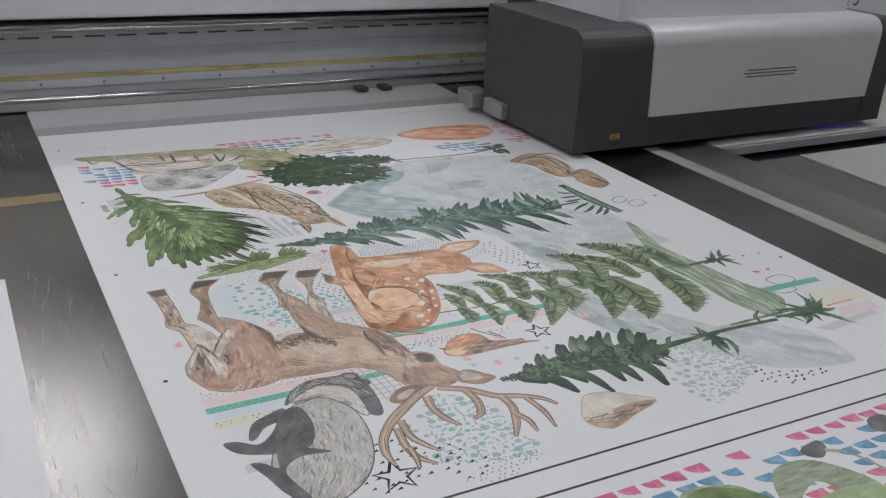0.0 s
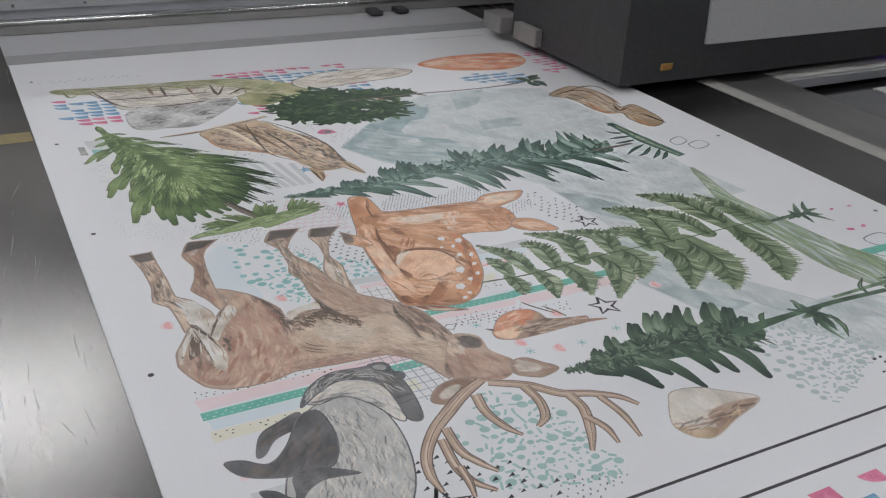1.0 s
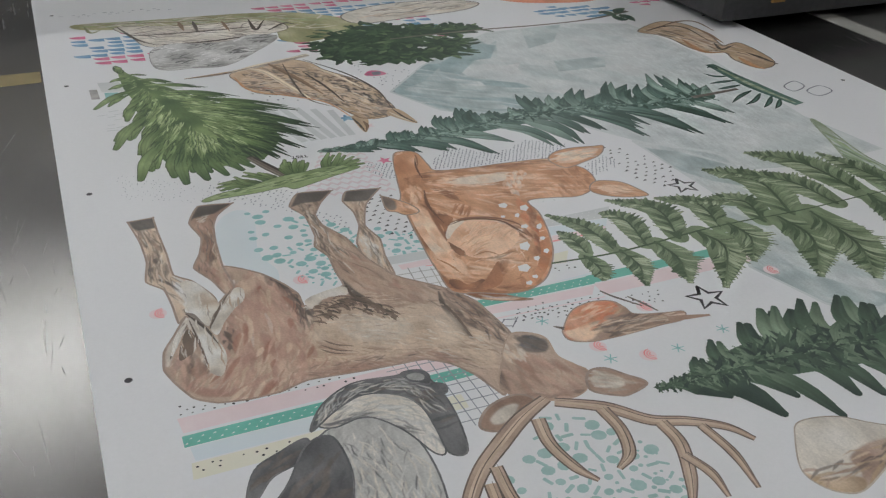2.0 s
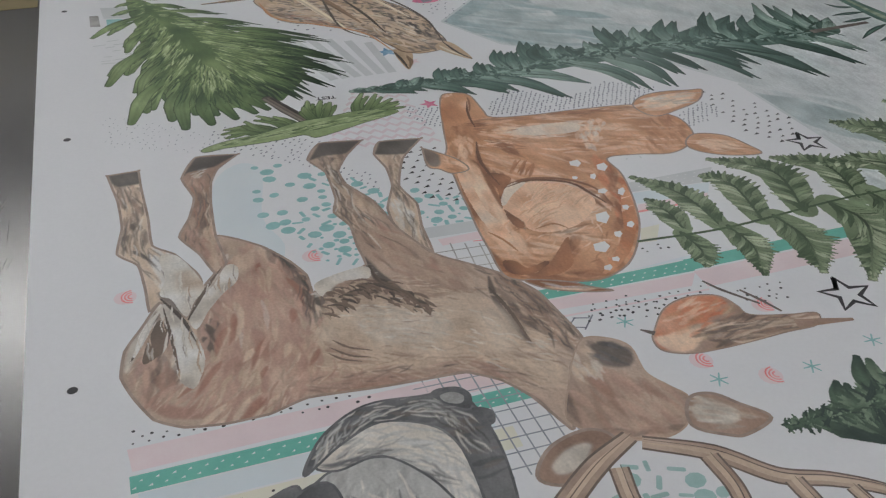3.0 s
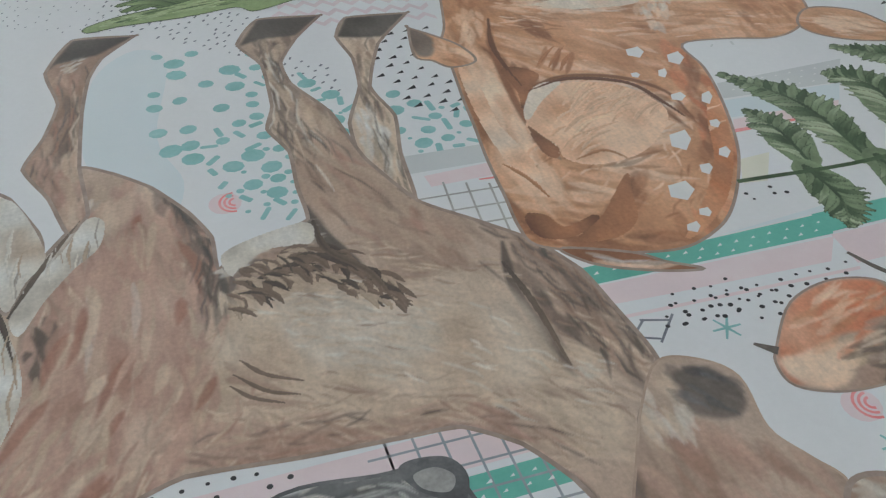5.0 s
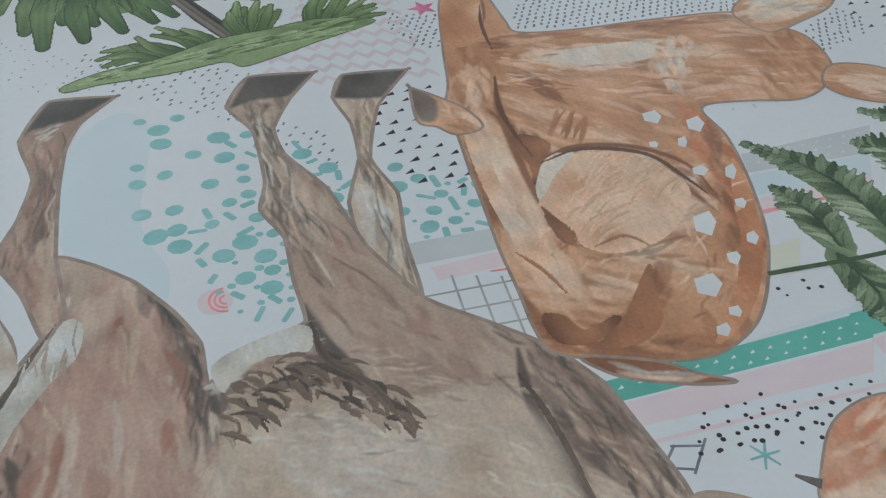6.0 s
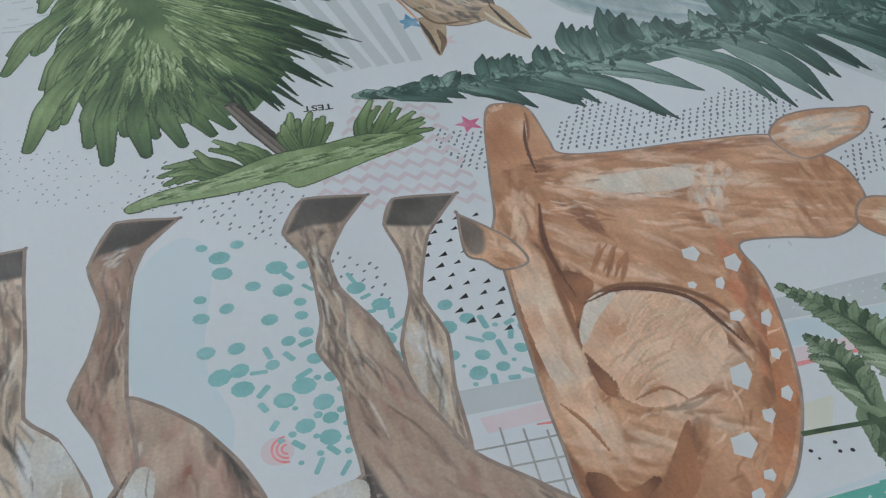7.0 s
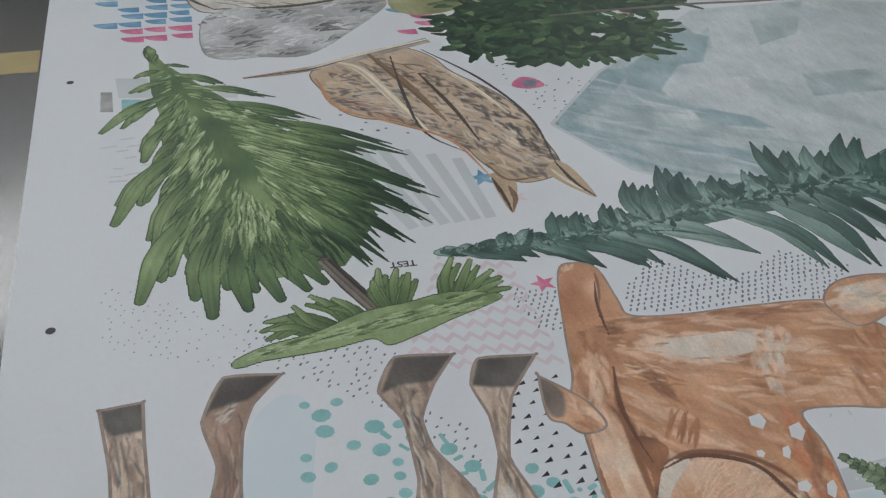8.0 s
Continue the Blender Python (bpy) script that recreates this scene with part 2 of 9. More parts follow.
# loose boards on the bed
tagged(part("white_board", box(-0.9, -0.134, -0.9, 1.05, BED + 0.0002, Z, 0.0006), PAPER), "blank white board lying on the steel bed", "board")
rear = empty("rear_board", "blank pale board under the gantry, greyed for its shade, with a grey edge", "board")
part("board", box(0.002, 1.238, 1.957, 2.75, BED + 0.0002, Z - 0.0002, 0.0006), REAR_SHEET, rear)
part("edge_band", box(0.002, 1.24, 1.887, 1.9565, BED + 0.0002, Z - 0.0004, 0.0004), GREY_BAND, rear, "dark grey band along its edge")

# framed notice on the side plate
notice = empty("notice_board", "grey framed notice sheet with illegible lines", "notice")
part("frame", box(1.79, 2.42, 1.50, 1.768, BED - 0.0018, BED + 0.003, 0.0015), FRAME_GREY, notice, "dark grey frame")
part("sheet", box(1.90, 2.40, 1.522, 1.75, BED + 0.003, BED + 0.0042), LABEL_PAPER, notice, "white glossy sheet")
part("strip", box(1.815, 1.828, 1.515, 1.74, BED + 0.003, BED + 0.0045), LABEL_PAPER, notice)
part("photo", box(1.836, 1.897, 1.522, 1.745, BED + 0.003, BED + 0.0043), SLATE, notice, "dark picture field")
for k in range(7):
    xx = 1.93 + 0.062 * k
    part("writing_line", box(xx, xx + 0.008, 1.54 + 0.03 * (k % 3), 1.72 - 0.035 * (k % 2), BED + 0.0042, BED + 0.0048), FRAME_GREY, notice)

# ---- the gantry ----
GY = 2.15
gantry = empty("printer_gantry", "grey steel gantry spanning the flatbed with rails and a yellow belt", "printer gantry")
GX0, GX1 = -1.8, 2.95


def bar(name, z0, z1, y0, material, label="", bevel=0.0015):
    return part(name, box(GX0, GX1, y0, GY + 0.16, z0, z1, bevel), material, gantry, label)


bar("base_rail", 0.8512, 0.8715, GY - 0.02, TAUPE)
bar("base_rail", 0.872, 0.8835, GY - 0.006, GREY_DEEP)
bar("lower_panel", 0.884, 0.9055, GY, GREY_PAINT)
bar("screw_strip", 0.906, 0.929, GY - 0.004, GREY_PALE, "pale strip with small screws")
bar("belt", 0.9295, 0.940, GY + 0.001, BRASS, "worn yellow belt")
bar("main_panel", 0.9405, 1.0035, GY + 0.004, GREY_PAINT)
bar("upper_panel", 1.004, 1.0385, GY + 0.002, GREY_PAINT)
bar("slot_strip", 1.039, 1.054, GY - 0.002, TAUPE)
bar("guide_strip", 1.0545, 1.0735, GY - 0.004, GREY_PALE)
# set-back bar whose black stands in for the shade below the cover
bar("shadow_gap", 1.074, 1.0955, GY + 0.05, BLACK, "black bar for the shaded gap under the cover")
bar("top_cover", 1.096, 1.32, GY - 0.05, COVER, "white sheet-metal cover", 0.008)
# unseen yellow strip, added so that the bed reflects some gold
part("reflected_strip", box(GX0, GX1, GY - 0.053, GY - 0.0505, 1.163, 1.19, 0.0008), YELLOW, gantry, "unseen yellow strip added to tint the bed's reflection")
part("chrome_bar", rod(GX0, GX1, GY - 0.014, 0.8785, 0.005), CHROME, gantry, "polished round bar", True)
part("chrome_bar", rod(GX0, GX1, GY - 0.012, 1.063, 0.005), CHROME, gantry, "polished round bar", True)
screw_bm = bmesh.new()
bmesh.ops.create_cone(screw_bm, cap_ends=True, segments=10, radius1=0.0042, radius2=0.0034, depth=0.005, matrix=pose(0, 0, 0, 90, 0, 0))
screw = part("screw", screw_bm, FRAME_GREY, gantry)
slot = part("slot", box(-0.026, 0.026, -0.001, 0.001, -0.0024, 0.0024), BLACK, gantry)
clip = part("clip", box(-0.011, 0.011, -0.004, 0.002, -0.003, 0.003, 0.001), GREY_PALE, gantry)
for k in range(-9, 17):
    for master, step, shift, yy, zz in ((screw, 0.1615, 0.047, GY - 0.0062, 0.9165), (slot, 0.083, 0.03, GY - 0.0028, 1.0415), (clip, 0.083, 0.05, GY - 0.0042, 1.0695)):
        n = 1 if master is screw else 2
        for h in range(n):
            o = master if (k == -9 and h == 0) else new(master.name.split(".")[0], master.data)
            o.parent = gantry
            o.location = (shift + step * (n * k + h), yy, zz)
for px in (GX0 + 0.1, GX1 - 0.05):
    part("post", box(px - 0.12, px + 0.12, GY - 0.018, GY + 0.2, 0.0, 1.097, 0.01), COVER, gantry)
for fx in (0.96, 1.04):
    part("clamp_foot", box(fx - 0.018, fx + 0.018, GY - 0.07, GY - 0.021, 0.8515, 0.866, 0.006), BLACK, gantry)

column = empty("end_column", "pale grey sheet-metal column at the end of the gantry", "machine column")
part("column_body", box(2.66, 3.5, 1.82, 2.09, BED - 0.002, 1.75, 0.012), COVER, column)
part("base_flange", box(2.62, 3.5, 1.795, 1.8195, BED - 0.002, 0.93, 0.006), COVER, column)
tx = bpy.data.curves.new("lettering", "FONT")
tx.body, tx.size, tx.extrude = "N 5", 0.07, 0.0006
letters = new("lettering", tx)
letters.matrix_world = pose(2.70, 1.8195, 1.115, 90, 0, 0)
me = bpy.data.meshes.new_from_object(letters.evaluated_get(bpy.context.evaluated_depsgraph_get()))
bpy.data.objects.remove(letters)
lettering = new("lettering", me)
lettering.matrix_basis = pose(2.70, 1.8195, 1.115, 90, 0, 0)
me.materials.clear()
me.materials.append(BLACK)
lettering.parent = column

# ---- the print carriage ----
CX0, CX1, CY0, CY1, CZ0, CZ1 = 1.185, 2.325, 1.288, 1.74, 0.864, 1.168
carriage = empty("print_carriage", "printer carriage with silver front cover and charcoal end caps", "printer carriage")


def round_profile(y0, y1, z0, z1, r, n=7):
    pts = [(y1, z0), (y0, z0)]
    for i in range(n + 1):
        a = math.pi / 2 * i / n
        pts.append((y0 + r - r * math.cos(a), z1 - r + r * math.sin(a)))
    pts.append((y1, z1))
    return pts


def softened(bm, width):
    bmesh.ops.bevel(bm, geom=[e for e in bm.edges if e.calc_length() > 0.05 and len(e.link_faces) == 2 and e.calc_face_angle(0) > 0.6], offset=width, segments=3, profile=0.5, affect="EDGES")
    return bm


part("lower_body", softened(prism_x(round_profile(CY0 + 0.004, CY1 - 0.01, CZ0, 0.95, 0.01), CX0 + 0.03, CX1 - 0.03), 0.006), CAP, carriage)
part("end_cap", softened(prism_x(round_profile(CY0, CY1, CZ0 + 0.002, CZ1, 0.05), CX0, 1.412), 0.016), CAP, carriage, "matt charcoal end cap")
part("end_cap", softened(prism_x(round_profile(CY0, CY1, CZ0 + 0.002, CZ1, 0.05), 2.236, CX1), 0.016), CAP, carriage, "matt charcoal end cap")
part("front_cover", prism_x(round_profile(CY0 - 0.006, CY0 + 0.13, 0.944, CZ1 + 0.006, 0.05, 10), 1.398, 2.25, 0.016), SILVER, carriage, "silver painted front cover")
part("top_cover", softened(prism_x(round_profile(CY0 + 0.132, CY1, 0.951, CZ1 - 0.004, 0.02), 1.414, 2.234), 0.006), CAP, carriage)
part("rear_housing", softened(prism_x(round_profile(1.40, CY1 + 0.2, CZ1 - 0.003, 1.50, 0.03), 1.37, 2.22), 0.012), COVER, carriage, "pale grey rear housing")
part("slide_arm", box(1.45, 2.15, CY1 + 0.001, 2.075, 0.98, 1.16, 0.01), CAP, carriage)
for k in range(3):
    part("logo_bar", box(1.733 - 0.01 * (k % 2), 1.915 + 0.008 * (k % 2), CY0 - 0.0075, CY0 - 0.0062, 1.028 + 0.009 * k, 1.032 + 0.009 * k), FRAME_GREY, carriage)
part("indicator", box(1.295, 1.327, CY0 - 0.004, CY0 + 0.001, 0.892, 0.908, 0.002), AMBER, carriage, "amber indicator window")
part("lamp_housing", box(CX0 - 0.035, CX0 + 0.03, 1.742, 1.83, 0.872, 0.915, 0.004), TAUPE, carriage)
part("lamp_housing", box(CX0 - 0.022, CX0 - 0.0005, 1.60, 1.70, 0.872, 0.915, 0.004), TAUPE, carriage)
part("uv_lamp", box(CX1 - 0.16, CX1 - 0.04, 1.36, 1.40, CZ0 - 0.004, CZ0 - 0.0005, 0.001), VIOLET, carriage, "violet curing lamp")


# ---- the printed board and its artwork ----
sheet = empty("printed_board", "white board printed with watercolour forest shapes and pattern patches", "printed board")
part("board", box(0.004, 1.246, -0.95, 1.886, BED + 0.0002, Z, 0.0005), PAPER, sheet)
STEP = 0.0000025


def curve(points, per=6, closed=False):
    """A smooth line through the points."""
    n = len(points)
    if n < 3 and not closed:
        (ax, ay), (bx, by) = points
        return [(ax + (bx - ax) * i / per, ay + (by - ay) * i / per) for i in range(per + 1)]
    made = []
    for i in range(n if closed else n - 1):
        if closed:
            a, b, c, d = (points[(i + k) % n] for k in (-1, 0, 1, 2))
        else:
            b, c = points[i], points[i + 1]
            a = points[i - 1] if i else (2 * b[0] - c[0], 2 * b[1] - c[1])
            d = points[i + 2] if i + 2 < n else (2 * c[0] - b[0], 2 * c[1] - b[1])
        for k in range(per):
            t = k / per
            made.append(tuple(0.5 * (2 * q + (r - p) * t + (2 * p - 5 * q + 4 * r - s) * t * t + (3 * q - p - 3 * r + s) * t ** 3) for p, q, r, s in zip(a, b, c, d)))
    if not closed:
        made.append(tuple(points[-1]))
    return made


def along(line, u):
    f = max(0.0, min(0.9999, u)) * (len(line) - 1)
    i = int(f)
    return Vector(line[i]).lerp(Vector(line[i + 1]), f - i)


def inside(p, poly):
    hit, j = False, len(poly) - 1
    for i in range(len(poly)):
        (xi, yi), (xj, yj) = poly[i], poly[j]
        if (yi > p[1]) != (yj > p[1]) and p[0] < (xj - xi) * (p[1] - yi) / (yj - yi) + xi:
            hit = not hit
        j = i
    return hit


class Canvas:
    """A fine raster of pigment inside an outline, painted with soft brush marks."""

    def __init__(self, ring, tone, cell, rng):
        self.ring, self.h, self.rng = ring, cell, np.random.RandomState(rng.randint(0, 99999))
        xs, ys = [p[0] for p in ring], [p[1] for p in ring]
        self.x0, self.y0 = min(xs) - cell, min(ys) - cell
        nx, ny = int((max(xs) - self.x0) / cell) + 3, int((max(ys) - self.y0) / cell) + 3
        self.gx, self.gy = np.meshgrid(self.x0 + cell * np.arange(nx), self.y0 + cell * np.arange(ny))
        self.col = np.empty((ny, nx, 3))
        self.col[:] = tone[1]
        n = self.cloud(0.03)[..., None]
        self.col = np.where(n > 0, self.col + (tone[2] - tone[1]) * n * 0.8, self.col + (tone[1] - tone[0]) * n * 0.8)

    def cloud(self, size):
        """Smooth random values between -1 and 1."""
        ny, nx = self.gx.shape
        k = max(2, int(size / self.h))
        g = self.rng.uniform(-1, 1, (ny // k + 3, nx // k + 3))
        fy, fx = np.arange(ny) / k, np.arange(nx) / k
        iy, ix = fy.astype(int), fx.astype(int)
        ty, tx_ = (fy - iy)[:, None], (fx - ix)[None, :]
        ty, tx_ = ty * ty * (3 - 2 * ty), tx_ * tx_ * (3 - 2 * tx_)
        return (g[iy][:, ix] * (1 - tx_) + g[iy][:, ix + 1] * tx_) * (1 - ty) + (g[iy + 1][:, ix] * (1 - tx_) + g[iy + 1][:, ix + 1] * tx_) * ty

    def within(self, ring, gx, gy):
        hit = np.zeros(gx.shape, bool)
        for (xa, ya), (xb, yb) in zip(ring, ring[1:] + ring[:1]):
            if ya != yb:
                hit ^= ((ya > gy) != (yb > gy)) & (gx < (xb - xa) * (gy - ya) / (yb - ya) + xa)
        return hit

    def area(self, tone, ring, strength=0.93, soft=0.0022):
        m = self.within(ring, self.gx, self.gy).astype(float)
        for r in range(max(1, int(round(soft / self.h)))):
            for ax_ in (0, 1):
                m = (np.roll(m, 1, ax_) + m * 2 + np.roll(m, -1, ax_)) / 4
        n = self.cloud(0.02)[..., None]
        c = np.where(n > 0, tone[1] + (tone[2] - tone[1]) * n, tone[1] + (tone[1] - tone[0]) * n)
        self.col += (c - self.col) * (m * strength)[..., None]

    def mark(self, tone, line, width, strength):
        w = width / 2
        xs, ys = [p[0] for p in line], [p[1] for p in line]
        i0, i1 = int((min(xs) - w - self.x0) / self.h) - 1, int((max(xs) + w - self.x0) / self.h) + 2
        j0, j1 = int((min(ys) - w - self.y0) / self.h) - 1, int((max(ys) + w - self.y0) / self.h) + 2
        i0, j0 = max(0, i0), max(0, j0)
        if i1 <= i0 or j1 <= j0:
            return
        gx, gy = self.gx[j0:j1, i0:i1], self.gy[j0:j1, i0:i1]
        if gx.size == 0:
            return
        a = np.zeros(gx.shape)
        n = len(line) - 1
        for k in range(n):
            (xa, ya), (xb, yb) = line[k], line[k + 1]
            dx, dy = xb - xa, yb - ya
            s = np.clip(((gx - xa) * dx + (gy - ya) * dy) / (dx * dx + dy * dy + 1e-12), 0, 1)
            d = np.hypot(gx - xa - s * dx, gy - ya - s * dy)
            u = (k + s) / n
            ww = w * np.clip(np.minimum(0.35 + u * 4, (1.02 - u) * 2.2 + 0.1), 0.12, 1)
            a = np.maximum(a, np.clip((ww - d) / max(self.h * 1.3, width * 0.3) + 0.5, 0, 1))
        c = tone[1] + (tone[2] - tone[0]) * self.rng.uniform(-0.35, 0.35)
        self.col[j0:j1, i0:i1] += (c - self.col[j0:j1, i0:i1]) * (a * strength)[..., None]

    def cells(self):
        return self.within(self.ring, self.gx[:-1, :-1] + self.h / 2, self.gy[:-1, :-1] + self.h / 2)

    def mesh_into(self, m, z):
        ny, nx = self.gx.shape
        ok = self.cells()
        need = np.zeros((ny, nx), bool)
        for dj, di in ((0, 0), (0, 1), (1, 0), (1, 1)):
            need[dj:ny - 1 + dj, di:nx - 1 + di] |= ok
        ids = np.full((ny, nx), -1)
        ids[need] = np.arange(need.sum()) + len(m.verts)
        m.verts += [(x, y, z) for x, y in zip(self.gx[need], self.gy[need])]
        m.cols += [tuple(c) for c in np.clip(self.col[need], 0.004, 0.9)]
        quads = np.stack([ids[:-1, :-1][ok], ids[:-1, 1:][ok], ids[1:, 1:][ok], ids[1:, :-1][ok]], 1).tolist()
        m.faces += quads
        m.slots += [m.slot_of(PIGMENT)] * len(quads)


class Spray(Canvas):
    """A raster that starts empty: leaves and patches laid over one another make both its outline and its pigment."""

    def __init__(self, x0, x1, y0, y1, cell, rng):
        self.h, self.rng = cell, np.random.RandomState(rng.randint(0, 99999))
        self.x0, self.y0 = x0, y0
        self.gx, self.gy = np.meshgrid(np.arange(x0, x1, cell), np.arange(y0, y1, cell))
        self.col = np.zeros((*self.gx.shape, 3))
        self.mask = np.zeros(self.gx.shape, bool)

    def leaf(self, line, width, tones, edge=None, rim=0.0009, shape=(0.35, 1.0, 0.9, 0.15), streak=0.16, cover=True):
        """One brushed blade: pigment graded from end to end, fibres along it, and a darker rim."""
        w, h = width / 2, self.h
        xs, ys = [p[0] for p in line], [p[1] for p in line]
        i0, i1 = max(0, int((min(xs) - w - self.x0) / h) - 2), int((max(xs) + w - self.x0) / h) + 3
        j0, j1 = max(0, int((min(ys) - w - self.y0) / h) - 2), int((max(ys) + w - self.y0) / h) + 3
        gx, gy = self.gx[j0:j1, i0:i1], self.gy[j0:j1, i0:i1]
        if gx.size == 0:
            return
        best, u, v = np.full(gx.shape, 9.0), np.zeros(gx.shape), np.zeros(gx.shape)
        n = len(line) - 1
        for k in range(n):
            (xa, ya), (xb, yb) = line[k], line[k + 1]
            dx, dy = xb - xa, yb - ya
            ll = dx * dx + dy * dy + 1e-12
            t = np.clip(((gx - xa) * dx + (gy - ya) * dy) / ll, 0, 1)
            d = np.hypot(gx - xa - t * dx, gy - ya - t * dy)
            near = d < best
            best = np.where(near, d, best)
            u = np.where(near, (k + t) / n, u)
            v = np.where(near, np.sign((gy - ya) * dx - (gx - xa) * dy), v)
        ww = w * np.interp(u, np.linspace(0, 1, len(shape)), shape)
        tones = np.array(tones)
        knots = np.linspace(0, 1, len(tones))
        c = np.stack([np.interp(u, knots, tones[:, i]) for i in range(3)], -1)
        across = v * best / max(w, 1e-6)
        fibre = np.interp(across, np.linspace(-1, 1, 9), self.rng.uniform(-1, 1, 9))
        c = c * (1 + streak * fibre + 0.08 * across)[..., None]
        if edge is not None:
            c = np.where((best > ww - rim)[..., None], c * 0.25 + edge * 0.75, c)
        hit = best < ww
        old = self.mask[j0:j1, i0:i1]
        if not cover:
            hit &= old
        paint = hit | ((best < ww + 1.5 * h) & ~old & cover)
        self.col[j0:j1, i0:i1][paint] = c[paint]
        old |= hit

    def patch(self, ring, tone, edge=None, rim=1, size=0.02):
        """A washed area with pooled pigment and, if given, an edge line."""
        m = self.within(ring, self.gx, self.gy)
        n = self.cloud(size)[..., None]
        c = np.where(n > 0, tone[1] + (tone[2] - tone[1]) * n, tone[1] + (tone[1] - tone[0]) * n)
        if edge is not None:
            core = m.copy()
            for _ in range(rim):
                core &= np.roll(core, 1, 0) & np.roll(core, -1, 0) & np.roll(core, 1, 1) & np.roll(core, -1, 1)
            c = np.where(core[..., None], c, edge)
        wide = m | np.roll(m, 1, 0) | np.roll(m, -1, 0) | np.roll(m, 1, 1) | np.roll(m, -1, 1)
        paint = m | (wide & ~self.mask)
        self.col[paint] = c[paint]
        self.mask |= m

    def cells(self):
        k = self.mask.astype(int)
        return (k[:-1, :-1] + k[1:, :-1] + k[:-1, 1:] + k[1:, 1:]) >= 2


class Motif:
    """One printed shape: flat films of ink, each a hair above the last."""

    def __init__(self, name, layer, label):
        self.name, self.label, self.z = name, label, Z + 0.00003 + 0.00005 * layer
        self.verts, self.faces, self.slots, self.mats = [], [], [], []
        self.rng = random.Random(len(name) * 31 + layer)
        self.taken = []
        self.root, self.kind, self.canvas, self.cols, self.cell = None, "", None, [], 0.0008

    def piece(self, name, label="", kind=""):
        """Close the mesh at hand and start the next as a part of the motif."""
        self.done()
        self.verts, self.faces, self.slots, self.mats, self.cols = [], [], [], [], []
        self.name, self.label, self.kind = name, label, kind

    def slot_of(self, material):
        if material not in self.mats:
            self.mats.append(material)
        return self.mats.index(material)

    def flush(self):
        """Lay the painted raster down as a mesh."""
        if self.canvas:
            self.canvas.mesh_into(self, self.canvas_z)
            self.canvas = None

    def put(self, material, outline, lift=1.0):
        self.z += STEP * lift
        k = len(self.verts)
        self.verts += [(x, y, self.z) for x, y in outline]
        self.cols += [tuple(TONES[material.name][1])] * len(outline)
        area = sum(a[0] * b[1] - b[0] * a[1] for a, b in zip(outline, outline[1:] + outline[:1]))
        ids = list(range(k, k + len(outline)))
        self.faces.append(ids if area > 0 else ids[::-1])
        self.slots.append(self.slot_of(material))

    def fill(self, material, points, smooth=True):
        ring = curve(points, 5, True) if smooth else list(points)
        if self.canvas:
            self.canvas.area(TONES[material.name], ring)
        else:
            self.put(material, ring)

    def edged(self, material, edge, points, width, smooth=True):
        """A fill with a thin edge line round it; later brush marks stay inside such fills."""
        self.flush()
        ring = curve(points, 5, True) if smooth else list(points)
        if smooth and smooth < 1:
            n = len(points)
            flat = [tuple(Vector(points[i]).lerp(Vector(points[(i + 1) % n]), k / 5)) for i in range(n) for k in range(5)]
            ring = [tuple(Vector(a).lerp(Vector(b), smooth)) for a, b in zip(flat, ring)]
        self.put(material, ring)
        self.z += STEP * 2
        self.canvas, self.canvas_z = Canvas(ring, TONES[material.name], self.cell, self.rng), self.z
        self.ribbon(edge, ring + ring[:1], [width])

    def ribbon(self, material, line, widths, lift=1.0, tones=None):
        """A flat brush line; tones: its pigment from end to end."""
        n = len(line)
        if n < 2:
            return
        self.z += STEP * lift
        slot_id, k = self.slot_of(PIGMENT if tones else material), len(self.verts)
        for i, (x, y) in enumerate(line):
            a, b = line[max(0, i - 1)], line[min(n - 1, i + 1)]
            d = Vector((b[0] - a[0], b[1] - a[1]))
            if d.length < 1e-8:
                d = Vector((1, 0))
            d.normalize()
            u = i / (n - 1)
            w = max(0.00015, along([(v, 0) for v in widths], u).x if len(widths) > 1 else widths[0]) / 2
            self.verts += [(x + d.y * w, y - d.x * w, self.z), (x - d.y * w, y + d.x * w, self.z)]
            f = min(u * (len(tones) - 1), len(tones) - 1.0001) if tones else 0
            c = tuple(tones[int(f)] * (1 - f % 1) + tones[int(f) + 1] * (f % 1)) if tones else tuple(TONES[material.name][1])
            self.cols += [c, c]
        for i in range(n - 1):
            self.faces.append([k + 2 * i, k + 2 * i + 2, k + 2 * i + 3, k + 2 * i + 1])
            self.slots.append(slot_id)

    def line(self, material, points, widths):
        if self.canvas:
            self.canvas.mark(TONES[material.name], curve(points, 4), max(widths), 0.92)
        else:
            self.ribbon(material, curve(points, 6), widths)

    def hatch(self, mats, n, points, spread, length, width, jitter=12):
        """Loose brush marks along a path; spread: the path's half width from end to end."""
        line = curve(points, 8)
        for i in range(n):
            u = self.rng.random()
            p = along(line, u)
            d = along(line, min(1, u + 0.02)) - along(line, max(0, u - 0.02))
            if d.length < 1e-8:
                continue
            d.normalize()
            half = along([(v, 0) for v in spread], u).x
            p = p + Vector((-d.y, d.x)) * self.rng.uniform(-half, half)
            a = radians(self.rng.gauss(0, jitter))
            d = Vector((d.x * math.cos(a) - d.y * math.sin(a), d.x * math.sin(a) + d.y * math.cos(a)))
            ln, bend = length * self.rng.uniform(0.4, 1.3), self.rng.uniform(-0.12, 0.12)
            q = p + d * ln * 0.5 + Vector((-d.y, d.x)) * ln * bend
            e = p + d * ln
            w = width * self.rng.uniform(0.5, 1.2)
            if self.canvas:
                self.canvas.mark(TONES[self.rng.choice(mats).name], [tuple(p), tuple(q), tuple(e)], max(w, self.cell * 1.5), 0.75)
                continue
